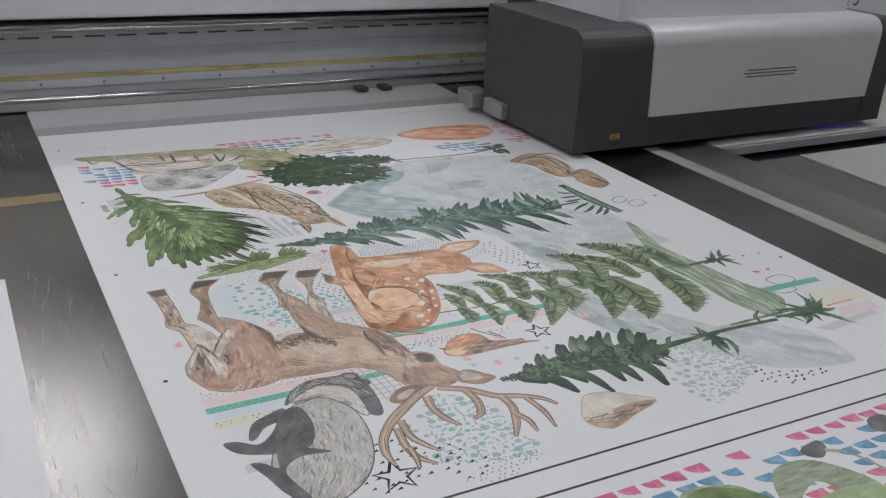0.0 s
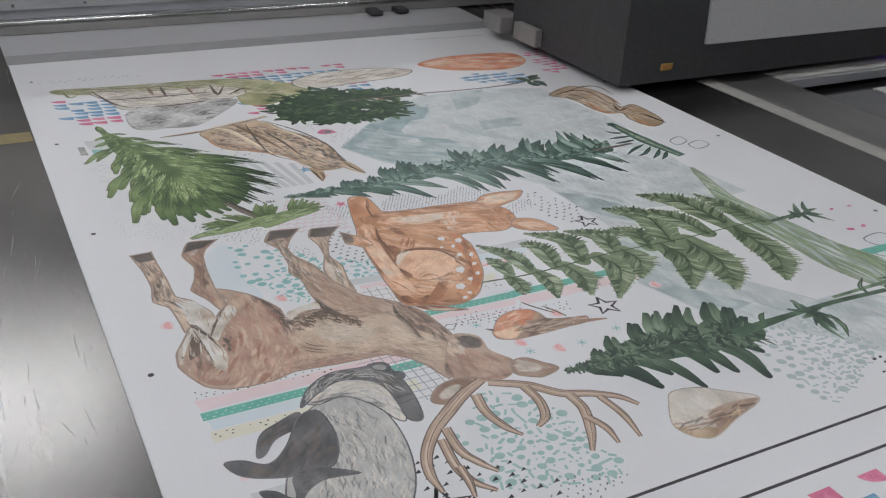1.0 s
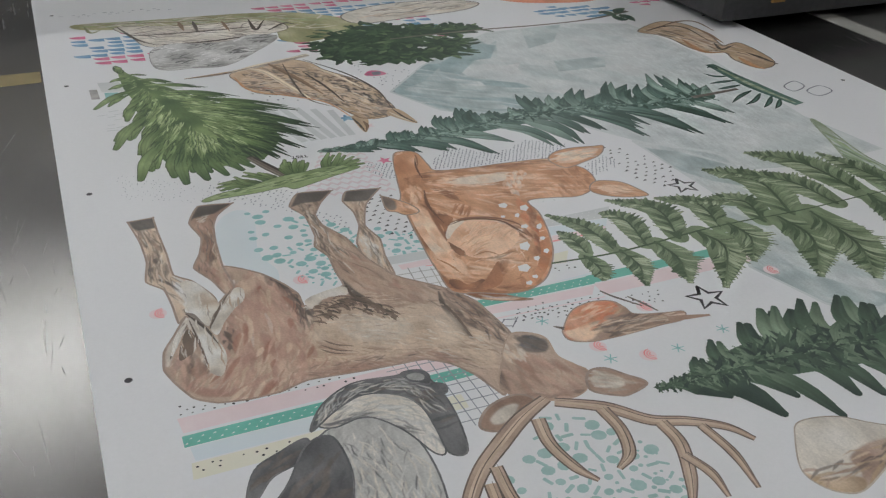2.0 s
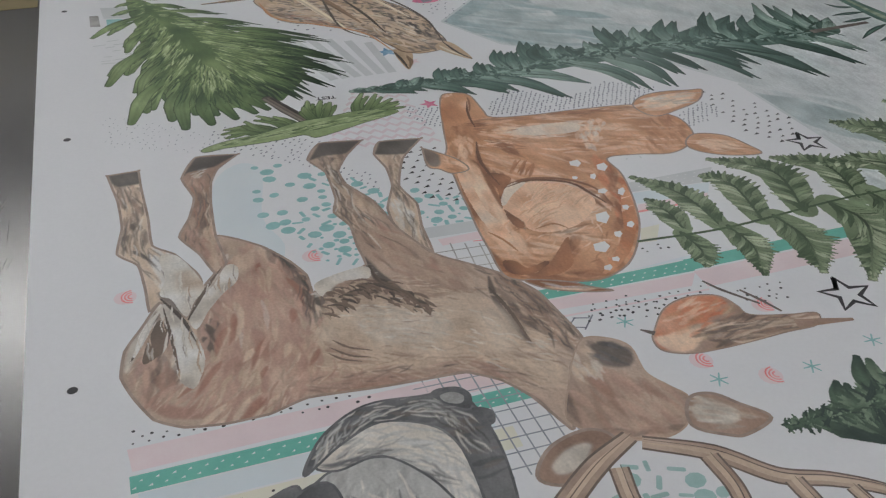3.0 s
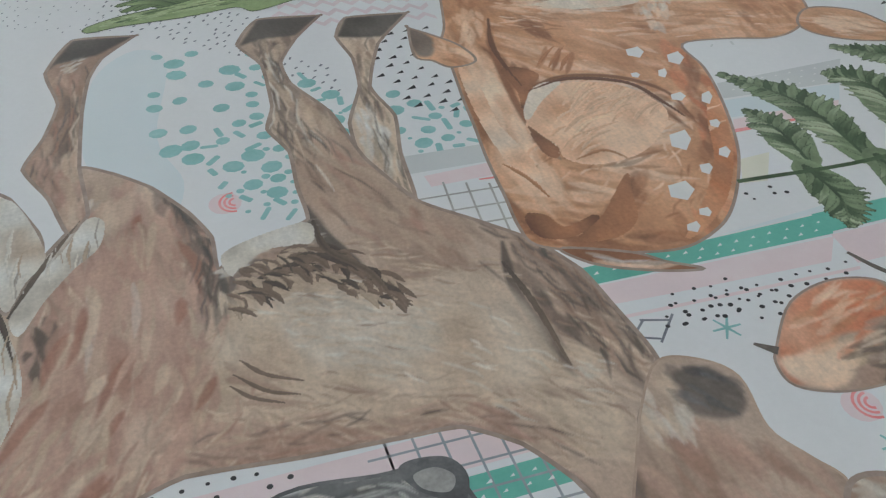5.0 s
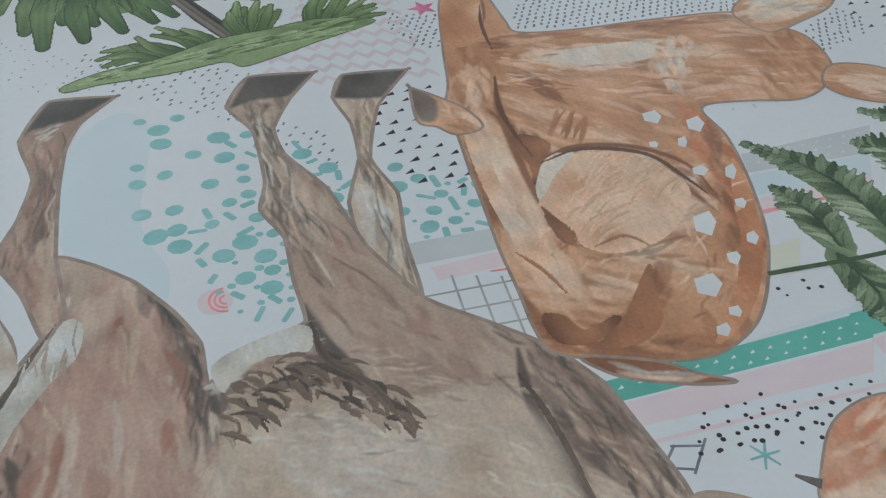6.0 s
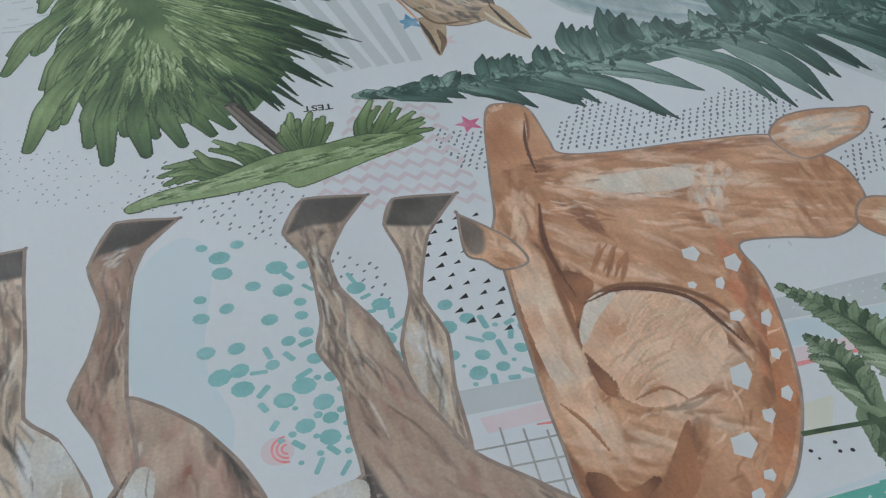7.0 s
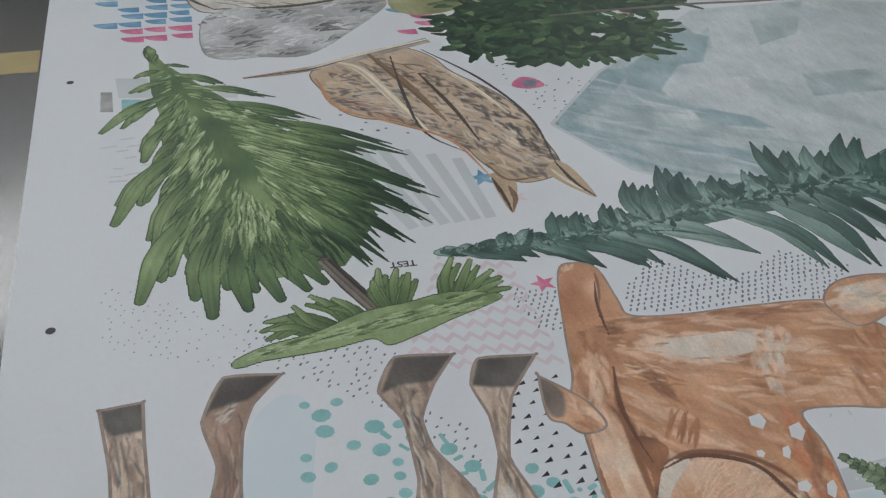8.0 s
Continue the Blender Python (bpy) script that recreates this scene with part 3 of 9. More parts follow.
            self.ribbon(self.rng.choice(mats), curve([tuple(p), tuple(q), tuple(e)], 3), [w * 0.3, w * 0.8, w, w * 0.75, w * 0.15], 0.35)

    def blade(self, mats, points, width):
        self.piece("leaf_blade")
        line = curve(points, 6)
        self.ribbon(mats[0], line, [width * 0.35, width, width * 1.05, width * 0.7, 0.0006])
        if len(mats) > 1:
            self.ribbon(mats[1], line[2:-2], [0.0004, width * 0.45, 0.0004])

    def spray(self, x0, x1, y0, y1, cell=0.0007):
        self.flush()
        self.z += STEP * 2
        self.canvas, self.canvas_z = Spray(x0, x1, y0, y1, cell, self.rng), self.z
        return self.canvas

    def bent(self, a, b, sag):
        a, b = Vector(a), Vector(b)
        d = b - a
        return curve([tuple(a), tuple(a.lerp(b, 0.5) + Vector((-d.y, d.x)) * sag), tuple(b)], 4)

    def root_of(self, ax, tip, lead):
        near = min(range(len(ax)), key=lambda c: (Vector(ax[c]) - Vector(tip)).length_squared) / (len(ax) - 1)
        return along(ax, max(0, min(1, near - lead)))

    def spreading_fir(self, left, right, body):
        """A conifer of overlapping brushed fingers, each from its tip (x, y) back to its root: rounded olive ones to the left, dark pointed ones to the right, a pale heart over both."""
        pale, light, mid, deep, dark, rim = (np.array(ink(*c)) for c in ((150, 162, 126), (116, 133, 92), (84, 104, 68), (58, 78, 52), (38, 56, 40), (32, 44, 32)))
        r = self.rng
        cv = self.spray(0.05, 0.37, 0.97, 1.47)
        cv.patch(body, [deep, mid, light], None, 1, 0.03)
        rows = [[(Vector((a, b)), Vector((c, d))) for a, b, c, d in row] for row in (right, left)]
        for tip, root in reversed(rows[0]):
            d = tip - root
            nrm = Vector((-d.y, d.x)).normalized()
            low = max(0, min(1, (1.27 - tip.y) / 0.16))
            end_tone = deep * (1 - low) + dark * low
            for k in range(10):
                reach, off = (r.uniform(0.66, 0.97), r.uniform(-1, 1) * min(0.015, d.length * 0.08)) if k < 9 else (1.0, 0.0)
                end = root.lerp(tip, reach) + nrm * off
                start = root.lerp(tip, r.uniform(0.1, 0.5)) + nrm * off * 0.6
                cv.leaf(self.bent(start, end, r.uniform(0.0, 0.09)), min(0.0115, 0.004 + d.length * 0.035) * r.uniform(0.7, 1.1), [light * 0.7 + mid * 0.3, mid, end_tone, end_tone], rim, 0.0006, (0.4, 1, 0.75, 0.12), 0.2)
        for tip, root in rows[1]:
            d = tip - root
            nrm = Vector((-d.y, d.x)).normalized()
            low = max(0, min(1, (1.1 - tip.y) / 0.1)) * max(0, min(1, (tip.x - 0.1) / 0.06))
            a = mid * (1 - low) + deep * low
            for k in range(5):
                reach, off = (r.uniform(0.6, 0.9), (-1) ** k * r.uniform(0.3, 1) * min(0.013, d.length * 0.1)) if k < 4 else (1.0, 0.0)
                end = root.lerp(tip, reach) + nrm * off
                start = root.lerp(tip, r.uniform(0.15, 0.4)) + nrm * off * 0.5
                cv.leaf(self.bent(start, end, -0.09), min(0.016, 0.006 + d.length * 0.06) * (1.1 if k == 4 else r.uniform(0.7, 1)), [a, deep if k < 2 else a, light * (1 - low) + mid * low, a], rim, 0.0008, (0.4, 0.85, 1, 0.5), 0.2)
        for q in range(1050):
            broad = q < 190
            row = rows[0] if r.random() < 0.6 else rows[1]
            i = r.randrange(1 if not broad else 4, len(row) - 1)
            f = r.random()
            root, tip = row[i][1].lerp(row[i + 1][1], f), row[i][0].lerp(row[i + 1][0], f)
            lo = r.uniform(0.0, 0.42) if broad else r.random() ** 1.3 * 0.7
            heart = broad or lo < 0.28
            hi = lo + r.uniform(0.1, 0.26)
            tones = r.choice(([pale, light], [light, mid], [pale, pale, light], [light, light], [mid, light])) if heart else r.choice(([light, mid], [mid, deep], [dark, deep], [deep, dark], [deep, mid]))
            width = r.uniform(0.004, 0.0095) if broad else r.uniform(0.001, 0.0026)
            cv.leaf(self.bent(root.lerp(tip, lo), root.lerp(tip, hi), r.uniform(-0.02, 0.08)), width, tones if not (heart and not broad and r.random() < 0.45) else [deep, mid], None, shape=(0.2, 1, 0.7, 0.1), streak=0.22, cover=False)

    def tufted_fir(self, bounds, axis, upper, lower, palette, width, lead, tuft, blunt=0.08, rim_width=0.0006, heart=260, between=2.2):
        """A conifer seen as a long spray: tufts of blades above its axis and drooping blades under it. palette: light, middle, deep, rim."""
        light, mid, deep, rim = (np.array(ink(*c)) for c in palette)
        ax = curve(axis, 12)
        r = self.rng
        cv = self.spray(*bounds)
        fill = (0.5, 1, 0.8, blunt)
        cv.leaf(ax, width * 2.6, [mid, mid, mid], None, shape=(0.05, 0.35, 0.75, 1, 1.1, 1, 0.8))
        for tips, side in ((lower, 0), (upper, 1)):
            row = []
            for a, b in zip(tips, tips[1:]):
                gap = Vector(b) - Vector(a)
                row.append(Vector(a))
                for k in range(1, int(abs(gap.x) / (width * between)) + 1):
                    q = Vector(a) + gap * (k / (int(abs(gap.x) / (width * between)) + 1))
                    row.append(q.lerp(self.root_of(ax, q, lead[side]), r.uniform(0.2, 0.5)))
            for t in row + [Vector(tips[-1])]:
                tip = Vector(t)
                root = self.root_of(ax, t, lead[side])
                d = tip - root
                if d.length < 0.008:
                    continue
                for k in range(tuft[side], -1, -1):
                    sx = r.uniform(0.5, 1.2) * 0.011 * k
                    end = tip + (Vector((sx, -sx * 0.9)) if side else Vector((-sx * 1.1, sx * 0.75))) * min(1, d.length / 0.07)
                    start = root + Vector((sx * (0.7 if side else -0.5), 0))
                    tones = r.choice(([mid, mid, deep], [deep, mid, deep], [light, mid, deep], [mid, deep, deep], [light, light, mid]))
                    cv.leaf(self.bent(start, end, r.uniform(0.05, 0.16) * (1 if side else 1)), width * r.uniform(0.75, 1.15) * min(1, 0.35 + d.length / 0.09) * (1.0 if side else 1.25), tones, rim, rim_width, fill, 0.22)
        for q in range(heart):
            f = r.random()
            p = along(ax, f)
            d = along(ax, min(1, f + 0.03)) - along(ax, max(0, f - 0.03))
            d.normalize()
            lift = r.uniform(-1, 1)
            nrm = Vector((-d.y, d.x))
            size = (0.25 + 0.75 * min(1, f * 1.6))
            start = p + nrm * lift * width * 0.35 * size
            end = start + (d * r.uniform(-0.6, 1.0) + nrm * lift * 0.9) * width * 1.5 * size
            cv.leaf(self.bent(start, end, r.uniform(-0.1, 0.1)), width * r.uniform(0.18, 0.5) * size, r.choice(([light, mid], [mid, light], [mid, deep], [deep, mid], [deep, deep])), None, shape=(0.3, 1, 0.7, 0.1))

    def spiky_sprig(self, stalk, tips, width):
        """A burst of pointed blades at the end of a stalk."""
        light, mid, deep = (np.array(ink(*c)) for c in ((108, 126, 108), (70, 90, 74), (46, 62, 54)))
        xs, ys = [p[0] for p in stalk + tips], [p[1] for p in stalk + tips]
        cv = self.spray(min(xs) - 0.02, max(xs) + 0.02, min(ys) - 0.02, max(ys) + 0.02, 0.0008)
        cv.leaf(self.bent(*stalk, 0.03), 0.008, [mid, deep], None, shape=(0.6, 1, 1))
        for t in tips:
            start = Vector(stalk[1]).lerp(Vector(stalk[0]), self.rng.uniform(0.0, 0.3))
            for k in (0.7, 1.0):
                end = start.lerp(Vector(t), k) + Vector((self.rng.uniform(-1, 1), self.rng.uniform(-1, 1))) * 0.012 * (1 - k)
                cv.leaf(self.bent(start, end, self.rng.uniform(-0.12, 0.12)), width * self.rng.uniform(0.7, 1.1), self.rng.choice(([deep, deep, mid], [deep, mid, light], [mid, mid, deep])), None, shape=(0.6, 1, 0.7, 0.1))

    def frond(self, mats, points, width, n):
        """A fern leaf: overlapping leaflets from its rib, light at their ends and dark between."""
        line = curve(points, 8)
        r = self.rng
        pale, mid, dark, rim = (np.array(ink(*c)) for c in ((138, 148, 124), (100, 115, 90), (60, 76, 56), (46, 60, 44)))
        xs, ys = [p[0] for p in line], [p[1] for p in line]
        cv = self.spray(min(xs) - 1.6 * width, max(xs) + 1.6 * width, min(ys) - 1.6 * width, max(ys) + 1.6 * width)
        n = int(n * 2.0)
        pitch = line_length(line) / n
        cv.leaf(line, width * 1.25, [mid, mid, dark], None, shape=(0.6, 1, 0.8, 0.1))
        for i in range(n, -1, -1):
            u = i / n
            p = along(line, u)
            d = along(line, min(1, u + 0.04)) - along(line, max(0, u - 0.04))
            d.normalize()
            w = 1.0 * width * min(1, 0.7 + u * 1.2) * max(0.12, 1.08 - u ** 1.6)
            for s in (-1, 1):
                end = p + (Vector((-d.y, d.x)) * s * 0.74 + d * 0.85) * w * r.uniform(0.85, 1.1)
                tones = r.choice(([dark, mid, pale], [dark, dark, mid], [mid, mid, pale], [dark, mid, mid], [mid, pale, pale])) if s > 0 else r.choice(([dark, dark, mid], [dark, mid, mid], [mid, dark, dark], [dark, mid, pale]))
                cv.leaf(self.bent(p - d * pitch * 0.5, end, -0.16 * s), max(pitch * 1.3, 0.0034) * r.uniform(0.85, 1.15), tones, rim, 0.0004, (0.6, 1, 0.85, 0.2), 0.22)
        cv.leaf(line, max(0.0022, width * 0.09), [dark, rim, mid], None, shape=(1, 0.8, 0.3))

    def dots(self, material, poly, pitch, make, keep=1.0, jitter=0.25, skew=0.0, gap=0.0):
        """Small marks on a loose raster inside a polygon; make(x, y, rng) gives an outline."""
        xs, ys = [p[0] for p in poly], [p[1] for p in poly]
        px, py = pitch
        row, y = 0, min(ys) + py * 0.45
        while y < max(ys):
            x = min(xs) + (px / 2 if row % 2 else 0) + skew * row
            while x < max(xs):
                q = (x + self.rng.uniform(-jitter, jitter) * px, y + self.rng.uniform(-jitter, jitter) * py)
                if inside(q, poly) and self.rng.random() < keep and not (gap and any(abs(q[0] - v[0]) < gap and abs(q[1] - v[1]) < gap for v in self.taken)):
                    self.taken.append(q)
                    self.put(material, make(*q, self.rng), 0.02)
                x += px
            y += py
            row += 1

    def band(self, material, x0, x1, y0, y1, rag=0.0):
        self.put(material, [(x0 + rag * self.rng.uniform(-1, 1), y0), (x1, y0), (x1 + rag * self.rng.uniform(-1, 1), y1), (x0, y1)])

    def dab(self, mats, poly, angle, length, width, cover=1.6):
        """Fill an area with overlapping brush dabs in one direction, so that its edge stays broken."""
        ring = curve(poly, 5, True)
        area = abs(sum(p[0] * q[1] - q[0] * p[1] for p, q in zip(ring, ring[1:] + ring[:1]))) / 2
        xs, ys = [p[0] for p in ring], [p[1] for p in ring]
        todo, tries = int(cover * area / (length * width * 0.6)) + 3, 0
        while todo > 0 and tries < 20000:
            tries += 1
            c = Vector((self.rng.uniform(min(xs), max(xs)), self.rng.uniform(min(ys), max(ys))))
            if not inside(c, ring):
                continue
            a, ln, w = radians(angle + self.rng.gauss(0, 9)), length * self.rng.uniform(0.5, 1.25), width * self.rng.uniform(0.5, 1.3)
            d = Vector((math.cos(a), math.sin(a)))
            p, e = c - d * ln / 2, c + d * ln / 2
            q = c + Vector((-d.y, d.x)) * ln * self.rng.uniform(-0.1, 0.1)
            todo -= 1
            if self.canvas:
                self.canvas.mark(TONES[self.rng.choice(mats).name], [tuple(p), tuple(q), tuple(e)], max(w, self.cell * 1.5), 0.5)
                continue
            self.ribbon(self.rng.choice(mats), curve([tuple(p), tuple(q), tuple(e)], 3), [w * 0.35, w * 0.85, w, w * 0.8, w * 0.2], 0.35)

    def done(self):
        self.flush()
        if not self.faces:
            return
        me = bpy.data.meshes.new(self.name)
        me.from_pydata(self.verts, [], self.faces)
        for m in self.mats:
            me.materials.append(m)
        me.polygons.foreach_set("material_index", self.slots)
        me.attributes.new("pigment", "FLOAT_COLOR", "POINT").data.foreach_set("color", np.column_stack([np.array(self.cols), np.ones(len(self.cols))]).ravel())
        ob = new(self.name, me)
        ob.parent = self.root or sheet
        self.root = self.root or ob
        tagged(ob, self.label, kind=self.kind)


def line_length(line):
    return sum((Vector(b) - Vector(a)).length for a, b in zip(line, line[1:]))


def oval(rx, ry, vary=0.25, sides=9):
    def make(x, y, rng):
        a, k = rng.uniform(-0.5, 0.5), rng.uniform(1 - vary, 1 + vary)
        return [(x + k * (rx * math.cos(t) * math.cos(a) - ry * math.sin(t) * math.sin(a)), y + k * (rx * math.cos(t) * math.sin(a) + ry * math.sin(t) * math.cos(a))) for t in (math.tau * i / sides for i in range(sides))]
    return make


def dash(length, width, lo=0.0, hi=180.0):
    def make(x, y, rng):
        a, h, w = radians(rng.uniform(lo, hi)), length * rng.uniform(0.7, 1.3) / 2, width * rng.uniform(0.8, 1.2) / 2
        c, s = math.cos(a), math.sin(a)
        return [(x + u * h * c - v * w * s, y + u * h * s + v * w * c) for u, v in ((-1, -0.6), (-0.8, -1), (0.8, -1), (1, -0.6), (1, 0.6), (0.8, 1), (-0.8, 1), (-1, 0.6))]
    return make


def wedge(size):
    def make(x, y, rng):
        k = size * rng.uniform(0.8, 1.15)
        return [(x - k, y - k * 0.55), (x + k, y - k * 0.55), (x + k * 0.9, y + k * 0.75)]
    return make


def half_leaf(size):
    def make(x, y, rng):
        k = size * rng.uniform(0.9, 1.1)
        return [(x + k * 0.9, y + k * 0.55)] + [(x + k * 0.9 - 1.9 * k * math.cos(t), y + k * 0.55 - 1.15 * k * math.sin(t)) for t in (math.pi / 2 * i / 7 for i in range(8))]
    return make


def star_points(x, y, r, turn=0.0, inner=0.42):
    return [(x + r * (1 if i % 2 == 0 else inner) * math.cos(radians(90 + turn + 36 * i)), y + r * (1 if i % 2 == 0 else inner) * math.sin(radians(90 + turn + 36 * i))) for i in range(10)]


# inks
PIGMENT = pigment("brushed_pigment")
OUTLINE = wash("grey_brown_edge", (112, 98, 90), (130, 116, 107), (146, 132, 123), 60)
HIDE = wash("brown_wash", (112, 92, 80), (138, 116, 102), (160, 142, 128), 9, (1, 1.6, 1), 20)
HIDE_RED = wash("russet_wash", (130, 102, 90), (151, 124, 111), (167, 144, 132), 16, (1.6, 0.7, 1), 10)
HIDE_PALE = wash("pale_fawn_wash", (146, 130, 114), (169, 153, 136), (181, 169, 155), 12)
HIDE_DARK = wash("umber_wash", (70, 62, 57), (92, 82, 76), (116, 103, 94), 24)
HOOF = wash("charcoal_brown_wash", (72, 67, 64), (94, 87, 82), (114, 106, 99), 40)
HOOF_DARK = wash("dark_charcoal_wash", (54, 53, 52), (68, 66, 64), (86, 83, 80), 40)
RUSSET = wash("deep_russet_wash", (118, 84, 70), (140, 104, 90), (154, 120, 106), 24)
CREAM = wash("cream_wash", (150, 146, 138), (178, 174, 166), (186, 184, 180), 26)
ORANGE = wash("orange_wash", (146, 105, 77), (170, 130, 101), (185, 152, 126), 15)
ORANGE_DARK = wash("burnt_orange_wash", (88, 60, 46), (114, 78, 58), (140, 100, 76), 30)
ORANGE_PALE = wash("apricot_wash", (176, 148, 124), (192, 167, 145), (200, 182, 164), 22)
BRIGHT = wash("vermilion_wash", (160, 92, 66), (174, 112, 84), (180, 138, 114), 30)
FIR_MID = wash("green_wash", (66, 84, 52), (90, 109, 70), (112, 128, 88), 30)
FIR_LIGHT = wash("light_green_wash", (100, 120, 84), (122, 141, 105), (145, 159, 126), 30)
TEAL_DARK = wash("blue_green_dark_wash", (36, 54, 49), (46, 68, 61), (66, 90, 82), 40)
TEAL_MID = wash("blue_green_wash", (56, 82, 74), (78, 105, 96), (102, 127, 118), 30)
FERN_DARK = wash("fern_dark_wash", (44, 59, 42), (58, 75, 54), (76, 94, 68), 40)
FERN_MID = wash("fern_wash", (84, 102, 78), (112, 130, 103), (140, 153, 130), 40)
FERN_LINE = wash("fern_vein_wash", (40, 54, 38), (52, 68, 46), (66, 80, 58), 60)
INKY = wash("inky_green_wash", (36, 50, 46), (52, 70, 58), (84, 108, 82), 22)
INKY_MID = wash("inky_green_mid_wash", (44, 60, 50), (62, 82, 67), (84, 106, 86), 24)
INKY_LIGHT = wash("inky_green_pale_wash", (62, 82, 64), (92, 114, 90), (120, 138, 116), 30)
SAP = wash("sap_green_wash", (92, 108, 86), (122, 134, 114), (150, 158, 144), 26, (1, 4, 1), -35)
SLATE_INK = wash("slate_teal_wash", (116, 136, 140), (128, 147, 150), (142, 158, 160), 9, (1, 3, 1), -15, 0.3)
MIST = wash("pale_grey_wash", (156, 164, 165), (168, 174, 175), (178, 182, 183), 6, (1, 2.5, 1), -15, 0.3)
MIST_DARK = wash("slate_grey_wash", (126, 140, 142), (146, 158, 159), (164, 172, 172), 9, (1, 3, 1), -15, 0.3)
GREY_MID = wash("grey_wash", (98, 98, 97), (138, 138, 136), (166, 166, 163), 15, (1, 1.3, 1))
GREY_LIGHT = wash("light_grey_wash", (140, 141, 140), (164, 165, 163), (178, 178, 176), 12)
GREY_SOFT = wash("soft_grey_wash", (142, 143, 142), (154, 155, 153), (166, 166, 164), 12)
GREY_DARK = wash("dark_grey_wash", (58, 59, 61), (82, 83, 85), (112, 113, 113), 24)
STONE = wash("taupe_wash", (112, 104, 96), (146, 138, 128), (170, 164, 154), 30)
TAN = wash("tan_wash", (128, 108, 86), (157, 138, 115), (175, 159, 138), 24)
MOSS = wash("moss_wash", (106, 106, 74), (132, 132, 100), (154, 152, 126), 24, (4, 1, 1))
TEAL = wash("teal_print", (80, 144, 132), (88, 152, 140), (96, 158, 146), 30)
TEAL_DOT = wash("soft_teal_print", (106, 152, 150), (118, 160, 160), (132, 168, 168), 60)
OVAL_SOFT = wash("soft_grey_teal_print", (126, 156, 153), (134, 162, 160), (144, 167, 166), 60)
OVAL_GREY = wash("grey_teal_print", (140, 154, 154), (148, 161, 161), (156, 167, 167), 60)
PINK = wash("blush_print", (184, 171, 174), (188, 175, 178), (190, 180, 182), 30)
BLUSH_GREY = wash("greyed_blush_print", (176, 166, 170), (181, 171, 175), (184, 176, 179), 40)
ROSE = wash("rose_print", (160, 78, 108), (176, 96, 124), (188, 134, 152), 40)
BLUE = wash("blue_print", (66, 110, 142), (86, 128, 156), (128, 158, 174), 40)
CORAL = wash("coral_print", (196, 104, 108), (200, 122, 124), (202, 146, 148), 60)
LEMON = wash("pale_yellow_print", (180, 181, 168), (184, 184, 172), (186, 186, 177), 20)
PALE_GREY = wash("pale_grey_print", (164, 168, 170), (168, 172, 173), (172, 175, 176), 20)
PALE_BLUE = wash("icy_print", (172, 182, 187), (175, 184, 188), (178, 185, 188), 10)
GRID_GREY = wash("grid_grey_print", (112, 118, 124), (124, 130, 136), (138, 142, 148), 60)
FLECK = wash("fleck_print", (88, 92, 100), (104, 108, 116), (124, 128, 134), 60)
ORANGE_MID = wash("ochre_wash", (124, 84, 60), (146, 104, 77), (168, 128, 100), 24)
HIDE_SOFT = wash("soft_brown_wash", (127, 109, 97), (150, 132, 118), (165, 149, 136), 20)
WHITE_INK = wash("white_print", (180, 182, 183), (184, 186, 187), (187, 188, 189), 60)

# soft tint fields and pattern patches
m = Motif("tint_field", 0, "pale icy and grey printed tint fields")
m.fill(PALE_BLUE, [(0.16, 0.871), (0.187, 0.901), (0.205, 0.879), (0.192, 0.8), (0.202, 0.755), (0.191, 0.729), (0.168, 0.766), (0.152, 0.794)])
m.piece("wash_field", "pale grey watercolour wash")
m.edged(MIST, MIST, [(0.491, 1.194), (0.578, 1.284), (0.757, 1.411), (0.924, 1.413), (1.038, 1.376), (1.067, 1.171), (1.04, 0.902), (1.064, 0.771), (0.936, 0.764), (0.823, 0.786), (0.777, 0.874), (0.69, 1.003), (0.583, 1.063), (0.536, 1.102)], 0.004, False)
m.fill(MIST_DARK, [(0.483, 1.192), (0.574, 1.28), (0.624, 1.285), (0.636, 1.177), (0.595, 1.097), (0.548, 1.098), (0.517, 1.144)], False)
m.fill(MIST_DARK, [(0.633, 1.282), (0.694, 1.312), (0.673, 1.274), (0.612, 1.233)], False)
m.fill(MIST_DARK, [(0.699, 1.32), (0.755, 1.365), (0.72, 1.288), (0.692, 1.274)], False)
m.fill(MIST_DARK, [(0.6, 1.229), (0.64, 1.196), (0.698, 1.142), (0.667, 1.056), (0.601, 1.063), (0.543, 1.097)], False)
m.dab([MIST_DARK, MIST, PALE_GREY, MIST], [(0.727, 1.348), (0.961, 1.372), (1.022, 1.127), (1.001, 0.882), (0.829, 0.921), (0.721, 1.147)], -40, 0.14, 0.03, 0.8)
m.fill(MIST_DARK, [(0.484, 1.189), (0.571, 1.295), (0.725, 1.399), (0.730, 1.351), (0.677, 1.289), (0.621, 1.230), (0.693, 1.159), (0.725, 1.060), (0.604, 1.045), (0.552, 1.098)], False)
m.fill(SLATE_INK, [(0.484, 1.189), (0.571, 1.295), (0.620, 1.285), (0.556, 1.219), (0.511, 1.195), (0.553, 1.138), (0.585, 1.063), (0.552, 1.098)], False)
m.fill(SLATE_INK, [(0.611, 1.287), (0.713, 1.362), (0.743, 1.341), (0.705, 1.284), (0.674, 1.283), (0.624, 1.229), (0.599, 1.253)], False)
m.fill(SLATE_INK, [(0.595, 1.244), (0.641, 1.200), (0.696, 1.165), (0.708, 1.140), (0.670, 1.153), (0.625, 1.187)], False)
m.fill(SLATE_INK, [(0.565, 1.151), (0.649, 1.115), (0.693, 1.067), (0.634, 1.088)], False)
m.fill(MIST, [(0.595, 1.227), (0.642, 1.188), (0.641, 1.168), (0.610, 1.181)], False)
